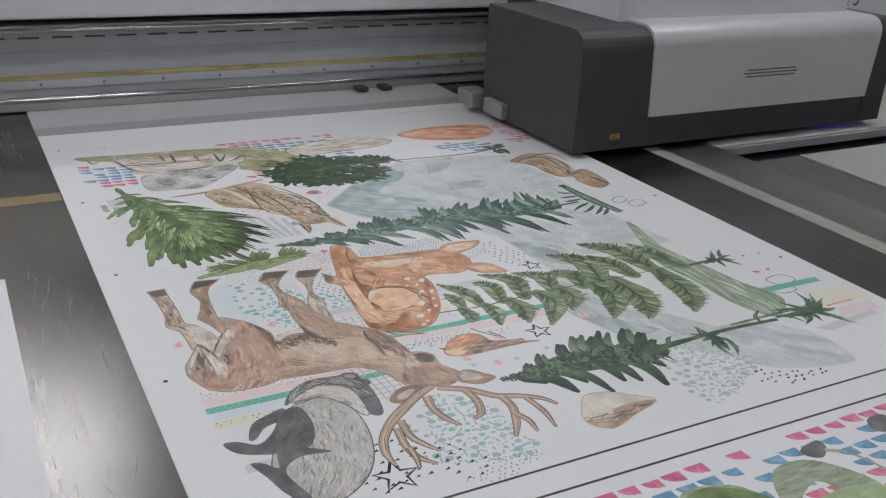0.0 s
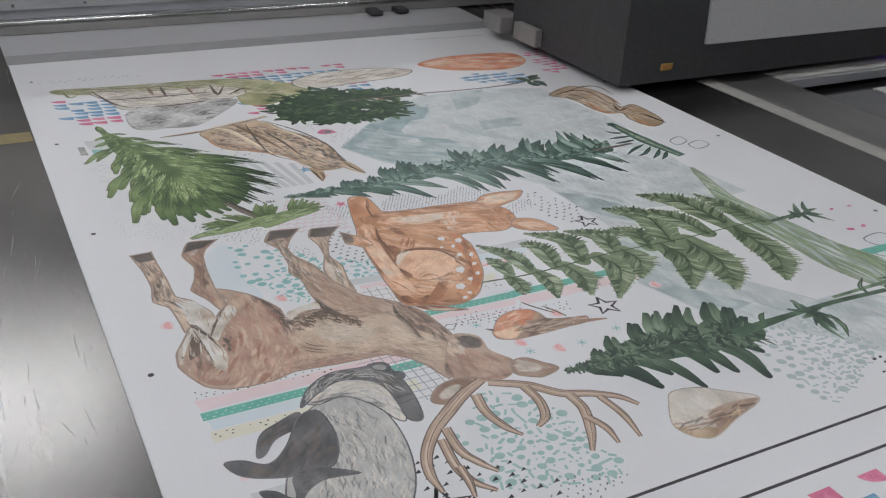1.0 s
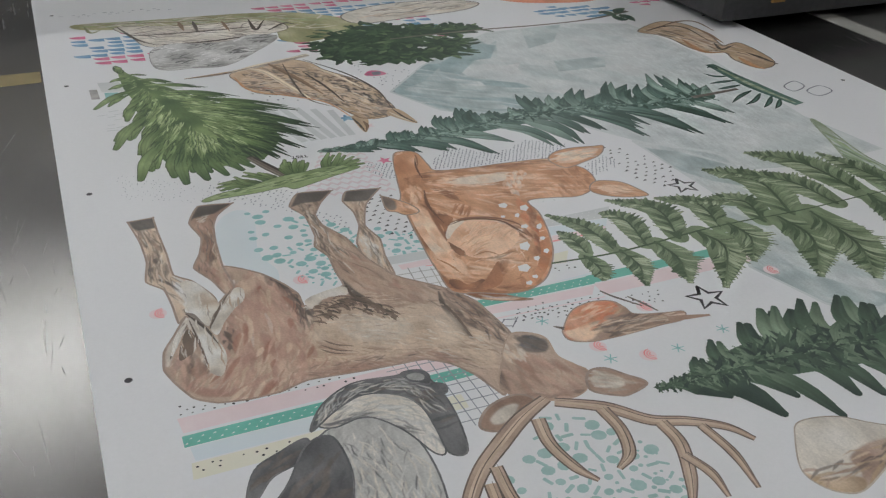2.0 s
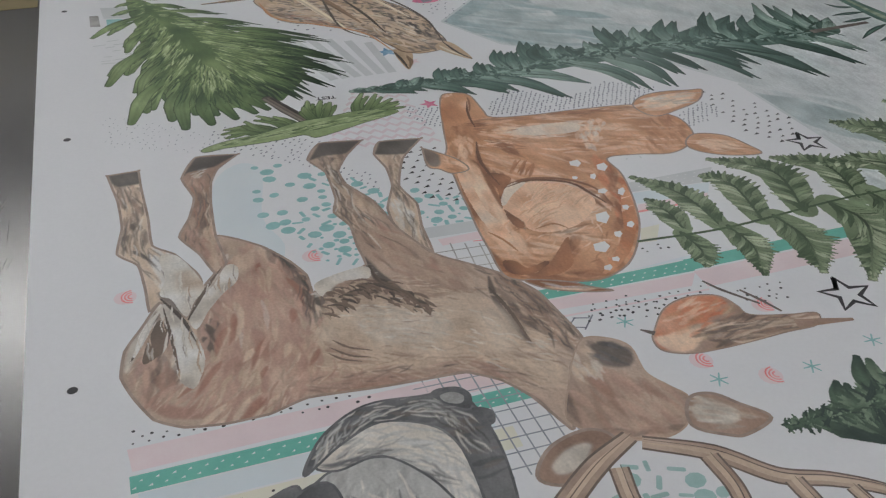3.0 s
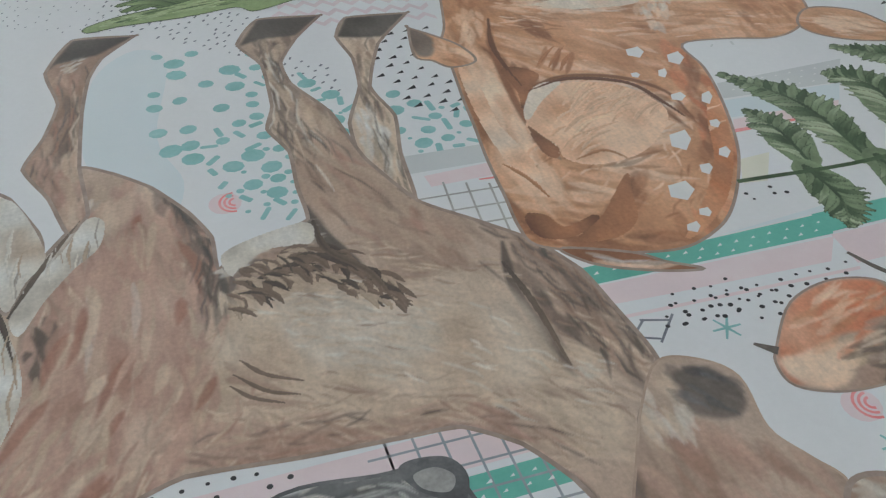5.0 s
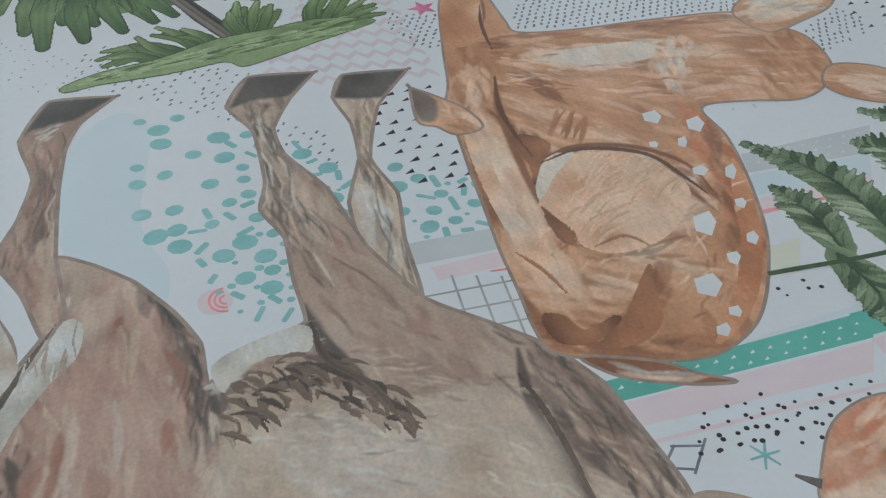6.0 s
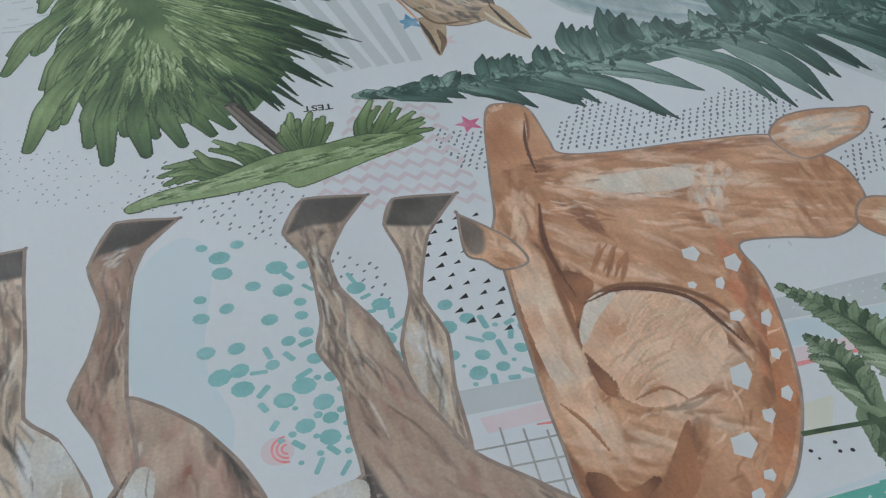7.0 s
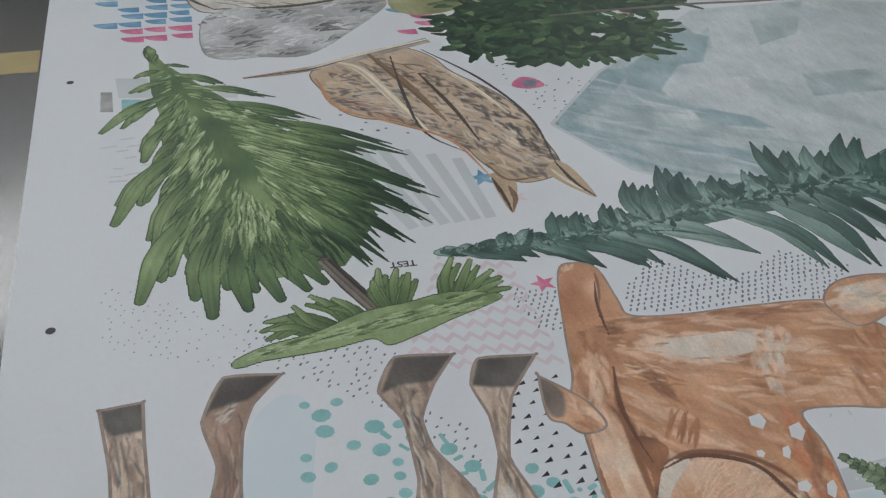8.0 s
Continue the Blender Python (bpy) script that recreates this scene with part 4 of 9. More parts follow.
m.fill(PALE_GREY, [(0.705, 1.241), (0.744, 1.249), (0.712, 1.202), (0.692, 1.211)], False)
m.fill(MIST_DARK, [(0.834, 1.428), (0.913, 1.413), (0.851, 1.327), (0.791, 1.309)], False)
m.fill(MIST_DARK, [(0.801, 1.237), (0.898, 1.230), (0.870, 1.184), (0.784, 1.189)], False)
m.dab([SLATE_INK, MIST_DARK, MIST_DARK, MIST], [(0.484, 1.189), (0.573, 1.284), (0.627, 1.216), (0.710, 1.114), (0.693, 1.048), (0.604, 1.045), (0.552, 1.098)], -32, 0.10, 0.006, 0.7)
m.piece("wash_field", "pale grey watercolour wash")
m.edged(MIST, MIST, [(0.745, 0.912), (0.838, 0.839), (0.813, 0.679), (0.803, 0.568), (0.841, 0.508), (0.904, 0.416), (0.934, 0.38), (0.874, 0.332), (0.787, 0.405), (0.709, 0.498), (0.682, 0.583), (0.755, 0.744)], 0.004, False)
m.dab([MIST_DARK, MIST, PALE_GREY], [(0.743, 0.908), (0.825, 0.807), (0.783, 0.558), (0.898, 0.411), (0.881, 0.343), (0.714, 0.504), (0.681, 0.618)], -62, 0.11, 0.02, 1.3)
m.fill(MIST_DARK, [(0.732, 0.897), (0.784, 0.86), (0.823, 0.804), (0.804, 0.743), (0.774, 0.77), (0.735, 0.838)], False)
m.fill(MIST_DARK, [(0.669, 0.623), (0.708, 0.589), (0.757, 0.518), (0.792, 0.479), (0.756, 0.474), (0.691, 0.533), (0.655, 0.585)], False)
m.piece("wash_field", "pale grey watercolour wash")
m.edged(MIST, MIST, [(0.857, 0.446), (0.95, 0.439), (1.018, 0.369), (1.015, 0.299), (0.993, 0.28), (0.895, 0.303), (0.842, 0.343), (0.831, 0.405)], 0.003)
m.dab([MIST_DARK, MIST, PALE_GREY], [(0.876, 0.427), (1.016, 0.391), (1.008, 0.293), (0.902, 0.309)], -46, 0.09, 0.02, 0.6)
m.done()

m = Motif("pattern_stripe", 1, "teal, blush and grey printed stripes with dots")
for x0, x1, y0, y1, ink_ in ((0.066, 0.33, 0.5405, 0.560, PINK), (0.066, 0.36, 0.523, 0.537, TEAL), (0.068, 0.3, 0.485, 0.5035, LEMON), (0.07, 0.29, 0.505, 0.522, PALE_BLUE),
                             (0.075, 0.2, 0.42, 0.434, PINK), (0.078, 0.14, 0.382, 0.40, PALE_GREY)):
    m.band(ink_, x0, x1, y0, y1, 0.002)
    m.piece("stripe")
m.piece("stripe")
m.fill(TEAL, [(0.362, 0.63), (0.42, 0.63), (0.515, 0.63), (0.504, 0.615), (0.375, 0.618), (0.362, 0.62)], False)
m.piece("stripe")
m.fill(PINK, [(0.374, 0.617), (0.503, 0.613), (0.491, 0.598), (0.404, 0.602), (0.373, 0.604)], False)
m.piece("stripe")
m.fill(PINK, [(0.38, 0.596), (0.502, 0.591), (0.501, 0.589), (0.379, 0.594)], False)
m.piece("stripe")
m.fill(PALE_GREY, [(0.317, 0.741), (0.365, 0.739), (0.363, 0.723), (0.316, 0.725)], False)
m.piece("stripe")
m.fill(PINK, [(0.324, 0.721), (0.364, 0.722), (0.362, 0.711), (0.325, 0.711)], False)
m.piece("stripe")
m.fill(CORAL, [(0.351, 0.71), (0.366, 0.709), (0.365, 0.707), (0.351, 0.709)], False)
m.piece("stripe")
m.fill(PALE_GREY, [(0.521, 0.755), (0.611, 0.757), (0.593, 0.734), (0.516, 0.739)], False)
m.piece("stripe")
m.fill(PALE_BLUE, [(0.515, 0.737), (0.593, 0.733), (0.58, 0.715), (0.51, 0.72)], False)
m.piece("stripe")
m.fill(PINK, [(0.51, 0.718), (0.581, 0.717), (0.57, 0.703), (0.505, 0.709)], False)
m.piece("stripe")
m.fill(CORAL, [(0.504, 0.709), (0.555, 0.708), (0.553, 0.706), (0.502, 0.706)], False)
m.piece("stripe")
m.fill(LEMON, [(0.493, 0.683), (0.512, 0.684), (0.497, 0.662), (0.483, 0.664)], False)
m.piece("stripe")
m.fill(PALE_BLUE, [(0.45, 0.631), (0.52, 0.636), (0.516, 0.631), (0.444, 0.631)], False)
m.piece("stripe")
m.fill(TEAL, [(1.052, 0.534), (1.201, 0.532), (1.197, 0.515), (1.047, 0.516)], False)
m.piece("stripe")
m.fill(LEMON, [(1.121, 0.486), (1.211, 0.489), (1.225, 0.432), (1.104, 0.433)], False)
m.piece("stripe")
m.fill(PINK, [(1.133, 0.422), (1.22, 0.422), (1.206, 0.392), (1.115, 0.394)], False)
m.piece("stripe")
m.fill(PALE_GREY, [(1.034, 0.383), (1.185, 0.393), (1.192, 0.381), (1.053, 0.365)], False)
m.piece("stripe")
m.fill(CORAL, [(1.123, 0.437), (1.189, 0.439), (1.188, 0.435), (1.121, 0.433)], False)
for x0, x1, y0, y1, ink_ in ((0.5025, 0.69, 0.6165, 0.631, TEAL), (0.5025, 0.70, 0.593, 0.6145, PINK)):
    m.piece("stripe")
    m.band(ink_, x0, x1, y0, y1, 0.0)
m.piece("stripe_dots", "tiny white and black printed dots", kind="stuff")
for poly in ([(0.068, 0.5245), (0.35, 0.5245), (0.35, 0.5365), (0.068, 0.5365)], [(0.08, 0.384), (0.14, 0.384), (0.14, 0.398), (0.08, 0.398)]):
    m.dots(WHITE_INK, poly, (0.0095, 0.0055), wedge(0.0013), 1.0, 0.05)
m.dots(WHITE_INK, [(0.374, 0.628), (0.418, 0.628), (0.512, 0.628), (0.504, 0.617), (0.376, 0.621)], (0.0095, 0.0055), wedge(0.0013), 1.0, 0.05)
m.dots(WHITE_INK, [(0.524, 0.752), (0.606, 0.754), (0.593, 0.737), (0.522, 0.742)], (0.0095, 0.0062), wedge(0.0013), 1.0, 0.05)
m.dots(PRINT_BLACK, [(0.065, 0.577), (0.09, 0.58), (0.226, 0.561), (0.224, 0.554), (0.128, 0.561), (0.065, 0.562)], (0.0092, 0.0062), oval(0.0011, 0.0010), 0.92, 0.22)
m.dots(PRINT_BLACK, [(0.068, 0.502), (0.108, 0.501), (0.156, 0.5), (0.159, 0.489), (0.105, 0.492), (0.069, 0.491)], (0.0092, 0.0062), oval(0.0011, 0.0010), 0.92, 0.22)
m.dots(PRINT_BLACK, [(0.405, 0.607), (0.458, 0.6), (0.51, 0.6), (0.497, 0.584), (0.445, 0.58), (0.385, 0.58), (0.397, 0.593)], (0.0092, 0.0062), oval(0.0011, 0.0010), 0.92, 0.22)
m.dots(PRINT_BLACK, [(0.475, 0.657), (0.514, 0.657), (0.507, 0.648), (0.474, 0.65)], (0.0092, 0.0062), oval(0.0011, 0.0010), 0.92, 0.22)
m.dots(PRINT_BLACK, [(0.404, 0.598), (0.446, 0.599), (0.46, 0.588), (0.451, 0.573), (0.4, 0.581)], (0.0092, 0.0062), oval(0.0011, 0.0010), 0.92, 0.22)
m.dots(PRINT_BLACK, [(0.562, 0.56), (0.489, 0.568), (0.525, 0.583), (0.561, 0.584)], (0.0092, 0.0062), oval(0.0011, 0.0010), 0.92, 0.22)
m.dots(PRINT_BLACK, [(0.352, 0.663), (0.359, 0.659), (0.357, 0.655), (0.351, 0.658)], (0.0092, 0.0062), oval(0.0011, 0.0010), 0.92, 0.22)
m.done()

m = Motif("oval_pattern", 1, "soft teal printed ovals and dashes")
m.piece("oval_patch", kind="stuff")
m.dots(TEAL_DOT, [(0.189, 0.884), (0.21, 0.895), (0.243, 0.871), (0.252, 0.882), (0.276, 0.864), (0.285, 0.844), (0.299, 0.814), (0.303, 0.794), (0.277, 0.748), (0.261, 0.753), (0.253, 0.707), (0.227, 0.718), (0.216, 0.759), (0.188, 0.78), (0.194, 0.817)], (0.0165, 0.0145), oval(0.0054, 0.0046, 0.3), 0.85, 0.32, 0.0, 0.0105)
m.dots(TEAL_DOT, [(0.189, 0.884), (0.21, 0.895), (0.243, 0.871), (0.252, 0.882), (0.276, 0.864), (0.285, 0.844), (0.299, 0.814), (0.303, 0.794), (0.277, 0.748), (0.261, 0.753), (0.253, 0.707), (0.227, 0.718), (0.216, 0.759), (0.188, 0.78), (0.194, 0.817)], (0.0070, 0.0070), dash(0.0092, 0.0032), 0.95, 0.4, 0.003, 0.0078)
m.dots(TEAL_DOT, [(0.189, 0.884), (0.21, 0.895), (0.243, 0.871), (0.252, 0.882), (0.276, 0.864), (0.285, 0.844), (0.299, 0.814), (0.303, 0.794), (0.277, 0.748), (0.261, 0.753), (0.253, 0.707), (0.227, 0.718), (0.216, 0.759), (0.188, 0.78), (0.194, 0.817)], (0.006, 0.006), oval(0.0019, 0.0017, 0.35), 0.9, 0.4, 0.006, 0.0058)
m.piece("oval_patch", kind="stuff")
m.dots(TEAL_DOT, [(0.333, 0.804), (0.35, 0.789), (0.379, 0.785), (0.362, 0.74), (0.326, 0.742), (0.321, 0.761), (0.317, 0.785), (0.32, 0.808)], (0.0165, 0.0145), oval(0.0054, 0.0046, 0.3), 0.85, 0.32, 0.0, 0.0105)
m.dots(TEAL_DOT, [(0.333, 0.804), (0.35, 0.789), (0.379, 0.785), (0.362, 0.74), (0.326, 0.742), (0.321, 0.761), (0.317, 0.785), (0.32, 0.808)], (0.0070, 0.0070), dash(0.0092, 0.0032), 0.95, 0.4, 0.003, 0.0078)
m.dots(TEAL_DOT, [(0.333, 0.804), (0.35, 0.789), (0.379, 0.785), (0.362, 0.74), (0.326, 0.742), (0.321, 0.761), (0.317, 0.785), (0.32, 0.808)], (0.006, 0.006), oval(0.0019, 0.0017, 0.35), 0.9, 0.4, 0.006, 0.0058)
m.piece("oval_patch", kind="stuff")
m.dots(OVAL_SOFT, [(0.358, 0.454), (0.387, 0.435), (0.419, 0.393), (0.422, 0.329), (0.435, 0.289), (0.409, 0.273), (0.358, 0.287), (0.303, 0.303), (0.274, 0.329), (0.308, 0.332), (0.292, 0.397), (0.316, 0.417)], (0.0165, 0.0145), oval(0.0054, 0.0046, 0.3), 0.85, 0.32, 0.0, 0.0105)
m.dots(OVAL_SOFT, [(0.358, 0.454), (0.387, 0.435), (0.419, 0.393), (0.422, 0.329), (0.435, 0.289), (0.409, 0.273), (0.358, 0.287), (0.303, 0.303), (0.274, 0.329), (0.308, 0.332), (0.292, 0.397), (0.316, 0.417)], (0.0070, 0.0070), dash(0.0092, 0.0032), 0.95, 0.4, 0.003, 0.0078)
m.dots(OVAL_SOFT, [(0.358, 0.454), (0.387, 0.435), (0.419, 0.393), (0.422, 0.329), (0.435, 0.289), (0.409, 0.273), (0.358, 0.287), (0.303, 0.303), (0.274, 0.329), (0.308, 0.332), (0.292, 0.397), (0.316, 0.417)], (0.006, 0.006), oval(0.0019, 0.0017, 0.35), 0.9, 0.4, 0.006, 0.0058)
m.piece("oval_patch", kind="stuff")
m.dots(OVAL_GREY, [(0.739, 0.424), (0.858, 0.434), (0.867, 0.333), (0.825, 0.314), (0.766, 0.288), (0.712, 0.266), (0.7, 0.316), (0.689, 0.372)], (0.0165, 0.0145), oval(0.0054, 0.0046, 0.3), 0.85, 0.32, 0.0, 0.0105)
m.dots(OVAL_GREY, [(0.739, 0.424), (0.858, 0.434), (0.867, 0.333), (0.825, 0.314), (0.766, 0.288), (0.712, 0.266), (0.7, 0.316), (0.689, 0.372)], (0.0070, 0.0070), dash(0.0092, 0.0032), 0.95, 0.4, 0.003, 0.0078)
m.dots(OVAL_GREY, [(0.739, 0.424), (0.858, 0.434), (0.867, 0.333), (0.825, 0.314), (0.766, 0.288), (0.712, 0.266), (0.7, 0.316), (0.689, 0.372)], (0.006, 0.006), oval(0.0019, 0.0017, 0.35), 0.9, 0.4, 0.006, 0.0058)
m.done()

m = Motif("fleck_pattern", 1, "fine printed flecks, triangles and zigzags")
m.piece("fleck_patch", kind="stuff")
m.dots(FLECK, [(0.178, 0.987), (0.272, 0.922), (0.249, 0.889), (0.278, 0.874), (0.303, 0.85), (0.301, 0.799), (0.282, 0.83), (0.262, 0.862), (0.22, 0.897), (0.182, 0.927), (0.159, 0.937)], (0.0078, 0.0066), dash(0.0026, 0.0013, 30, 70), 0.85, 0.25)
m.piece("fleck_patch", kind="stuff")
m.dots(FLECK, [(0.069, 1.048), (0.118, 1.016), (0.175, 0.959), (0.214, 0.926), (0.182, 0.923), (0.115, 0.95), (0.066, 0.973)], (0.008, 0.0066), dash(0.0015, 0.0008, 30, 70), 0.75, 0.25)
m.piece("fleck_patch", kind="stuff")
m.dots(FLECK, [(0.369, 0.975), (0.406, 0.96), (0.395, 0.912), (0.381, 0.92), (0.368, 0.945)], (0.0056, 0.0048), dash(0.0032, 0.0015, 40, 75), 0.97, 0.12)
m.piece("fleck_patch", kind="stuff")
m.dots(FLECK, [(0.456, 0.949), (0.498, 0.978), (0.547, 0.939), (0.607, 0.964), (0.651, 0.933), (0.609, 0.903), (0.547, 0.911), (0.492, 0.914), (0.453, 0.924)], (0.0056, 0.0048), dash(0.0032, 0.0015, 40, 75), 0.97, 0.12)
m.piece("fleck_patch", kind="stuff")
m.dots(FLECK, [(0.639, 0.865), (0.679, 0.884), (0.692, 0.865), (0.678, 0.847), (0.637, 0.837)], (0.0056, 0.0048), dash(0.0032, 0.0015, 40, 75), 0.9, 0.12)
m.piece("fleck_patch", kind="stuff")
m.dots(PRINT_BLACK, [(0.337, 0.869), (0.379, 0.887), (0.366, 0.836), (0.368, 0.784), (0.363, 0.772), (0.33, 0.793), (0.323, 0.827)], (0.0125, 0.0098), wedge(0.0028), 0.95, 0.12)
m.piece("fleck_patch", kind="stuff")
m.dots(PRINT_BLACK, [(0.695, 0.917), (0.722, 0.888), (0.752, 0.812), (0.709, 0.776), (0.679, 0.821), (0.679, 0.875)], (0.0135, 0.0105), wedge(0.0028), 0.9, 0.12)
m.piece("fleck_patch", kind="stuff")
m.dots(PRINT_BLACK, [(0.211, 0.368), (0.251, 0.39), (0.318, 0.347), (0.34, 0.311), (0.382, 0.273), (0.321, 0.263), (0.263, 0.271), (0.21, 0.283), (0.166, 0.314)], (0.0185, 0.0135), wedge(0.0038), 0.9, 0.15)
m.piece("fleck_patch", kind="stuff")
m.dots(FLECK, [(0.366, 0.3), (0.425, 0.274), (0.355, 0.242), (0.305, 0.264)], (0.009, 0.007), dash(0.003, 0.0016, 40, 75), 0.9, 0.2)
m.piece("fleck_patch", kind="stuff")
m.dots(PRINT_BLACK, [(0.838, 0.327), (0.88, 0.3), (0.961, 0.275), (0.856, 0.267), (0.819, 0.291)], (0.013, 0.011), dash(0.006, 0.003, 10, 50), 0.9, 0.25)
m.piece("fleck_patch", kind="stuff")
m.dots(FLECK, [(0.462, 1.391), (0.5, 1.299), (0.567, 1.268), (0.497, 1.187), (0.476, 1.285)], (0.012, 0.011), dash(0.003, 0.0016, 10, 70), 0.8, 0.3)
m.piece("fleck_patch", kind="stuff")
m.dots(FLECK, [(0.288, 1.272), (0.315, 1.238), (0.357, 1.202), (0.296, 1.226)], (0.012, 0.012), oval(0.002, 0.0018), 0.8, 0.3)
m.piece("fleck_patch", kind="stuff")
m.dots(PALE_GREY, [(0.067, 1.265), (0.118, 1.264), (0.125, 1.185), (0.077, 1.177)], (0.02, 0.012), dash(0.013, 0.0022, -8, 8), 0.8, 0.3)
m.piece("fleck_patch", kind="stuff")
m.dots(PALE_GREY, [(0.527, 0.8), (0.57, 0.793), (0.527, 0.762), (0.522, 0.779)], (0.016, 0.014), dash(0.005, 0.0015, 30, 90), 0.6, 0.3)
m.piece("zigzag_patch", "pale pink zigzags and grey bars", kind="stuff")
for k in range(10):
    y = 0.908 + 0.0125 * k
    zig = [(0.272 + 0.006 * k + 0.0062 * i, y + (0.0032 if i % 2 else -0.0032) - 0.0011 * i) for i in range(19 - k)]
    for (xa, ya), (xb, yb) in zip(zig, zig[1:]):
        m.put(BLUSH_GREY, [(xa, ya - 0.0026), (xb, yb - 0.0026), (xb, yb + 0.0026), (xa, ya + 0.0026)], 0.02)
for k in range(6):
    m.ribbon(PALE_GREY, [(0.272 + 0.022 * k, 1.215 - 0.012 * k), (0.318 + 0.0135 * k, 1.06)], [0.010])
m.done()

m = Motif("grid_pattern", 1, "thin grey printed grid lines")
for k in range(9):
    m.ribbon(GRID_GREY, [(0.258 + 0.0112 * k, 0.566), (0.258 + 0.0112 * k + 0.004, 0.462)], [0.0011])
for k in range(8):
    m.ribbon(GRID_GREY, [(0.25, 0.470 + 0.0122 * k), (0.36, 0.468 + 0.0122 * k)], [0.0011])
m.piece("grid_patch")
for k in range(4):
    m.ribbon(GREY_MID, [(0.332 + 0.0115 * k, 0.713 - 0.004 * k), (0.328 + 0.0115 * k, 0.665 - 0.004 * k)], [0.0012])
for k in range(3):
    m.ribbon(GREY_MID, [(0.312 + 0.006 * k, 0.703 - 0.013 * k), (0.382, 0.699 - 0.013 * k)], [0.0012])
m.piece("grid_patch")
m.line(FLECK, [(0.385, 0.591), (0.398, 0.587)], [0.0012])
m.line(FLECK, [(0.379, 0.582), (0.389, 0.578)], [0.0012])
m.line(FLECK, [(0.378, 0.583), (0.387, 0.591)], [0.0012])
m.line(FLECK, [(0.388, 0.576), (0.401, 0.59)], [0.0012])
m.done()

m = Motif("leaf_row_pattern", 1, "rows of rose and blue printed half leaves")
for k in range(8):
    y = 1.462 + 0.02 * k
    m.dots(ROSE if k in (0, 1, 7) else BLUE, [(0.068, y - 0.009), (0.19, y - 0.009), (0.19, y + 0.009), (0.068, y + 0.009)], (0.028, 0.02), half_leaf(0.0128), 0.9, 0.08)
m.piece("leaf_patch", "", "stuff")
for k in range(14):
    y = 1.42 + 0.02 * k
    m.dots(ROSE if k % 6 in (0, 1, 2) else BLUE, [(0.40, y - 0.009), (0.70, y - 0.009), (0.70, y + 0.009), (0.40, y + 0.009)], (0.028, 0.02), half_leaf(0.0128), 0.75, 0.08)
m.piece("leaf_patch", "", "stuff")
for k in range(12):
    y = 0.166 - 0.025 * k
    m.dots(ROSE if k % 5 in (0, 4) else BLUE, [(0.30, y - 0.011), (1.15, y - 0.011), (1.15, y + 0.011), (0.30, y + 0.011)], (0.035, 0.025), half_leaf(0.0150), 0.8, 0.08)
m.piece("leaf_patch", kind="stuff")
m.dots(BLUE, [(0.925, 1.517), (1.038, 1.501), (1.066, 1.471), (1.009, 1.431), (0.912, 1.481)], (0.024, 0.02), half_leaf(0.0105), 0.85, 0.1)
m.piece("leaf_patch", kind="stuff")
m.dots(BLUE, [(0.919, 1.522), (1.026, 1.503), (1.068, 1.457), (0.999, 1.428), (0.902, 1.475)], (0.024, 0.02), half_leaf(0.0105), 0.85, 0.1)
m.piece("leaf_patch", kind="stuff")
m.dots(ROSE, [(1.146, 1.624), (1.226, 1.67), (1.199, 1.505), (1.141, 1.465), (1.121, 1.52)], (0.024, 0.02), half_leaf(0.0105), 0.9, 0.1)
m.done()

m = Motif("small_mark", 2, "small printed stars, arcs and dots")
m.z -= 0.0000989
for x, y in ((0.221, 0.730), (0.075, 0.720), (0.451, 0.520), (0.488, 0.491), (0.53, 0.56), (0.70, 0.57)):
    m.piece("arc_mark")
    m.put(PINK, [(x + 0.0085 * math.cos(a) - 0.001, y + 0.0085 * math.sin(a)) for a in (math.tau * i / 14 for i in range(14))])
    for r in (0.0078, 0.0053, 0.0028):
        m.ribbon(CORAL, [(x + 0.004 - r * math.sin(a), y + r * math.cos(a)) for a in (math.pi * i / 10 for i in range(11))], [0.0013])
for x, y, r, t, mat in ((0.399, 0.969, 0.011, 10, ROSE), (0.396, 1.119, 0.014, 0, BLUE), (0.417, 1.083, 0.010, 20, PINK)):
    m.piece("star_mark")
    m.put(mat, star_points(x, y, r, t))
for x, y, r in ((0.6, 0.551, 0.0215), (0.73, 0.772, 0.0195), (0.236, 0.307, 0.029)):
    m.piece("star_outline")
    p = star_points(x, y, r, -8)
    m.ribbon(PRINT_BLACK, p + p[:2], [0.0044])
for x, y in ((0.451, 0.499), (0.46, 0.545), (0.42, 0.575), (0.52, 0.49), (0.58, 0.50)):
    m.piece("leaf_mark")
    for k in range(6):
        a = math.tau * k / 6
        m.ribbon(TEAL_DOT, [(x, y), (x + 0.007 * math.cos(a), y + 0.007 * math.sin(a))], [0.0015, 0.004, 0.001])
for x in (0.035, 1.213):
    for k in range(-1, 4):
        m.piece("register_dot")
        m.put(PRINT_BLACK, [(x + 0.0036 * math.cos(a), 0.626 + 0.3745 * k + 0.0036 * math.sin(a)) for a in (math.tau * i / 14 for i in range(14))])
m.piece("trim_line")
m.ribbon(PRINT_BLACK, [(0.006, 0.249), (1.244, 0.240)], [0.0038])
m.piece("trim_line")
m.ribbon(PRINT_BLACK, [(0.006, 0.208), (1.244, 0.188)], [0.0038])
m.piece("trim_line")
m.ribbon(FLECK, [(0.95, 1.83), (1.15, 1.82)], [0.002])
m.z = Z + 0.0000311
m.piece("small_patch")
m.fill(GREY_MID, [(0.065, 1.348), (0.076, 1.346), (0.077, 1.306), (0.065, 1.308)], False)
m.piece("small_patch")
m.fill(PALE_GREY, [(0.079, 1.375), (0.11, 1.369), (0.12, 1.325), (0.082, 1.333)], False)
m.piece("small_patch")
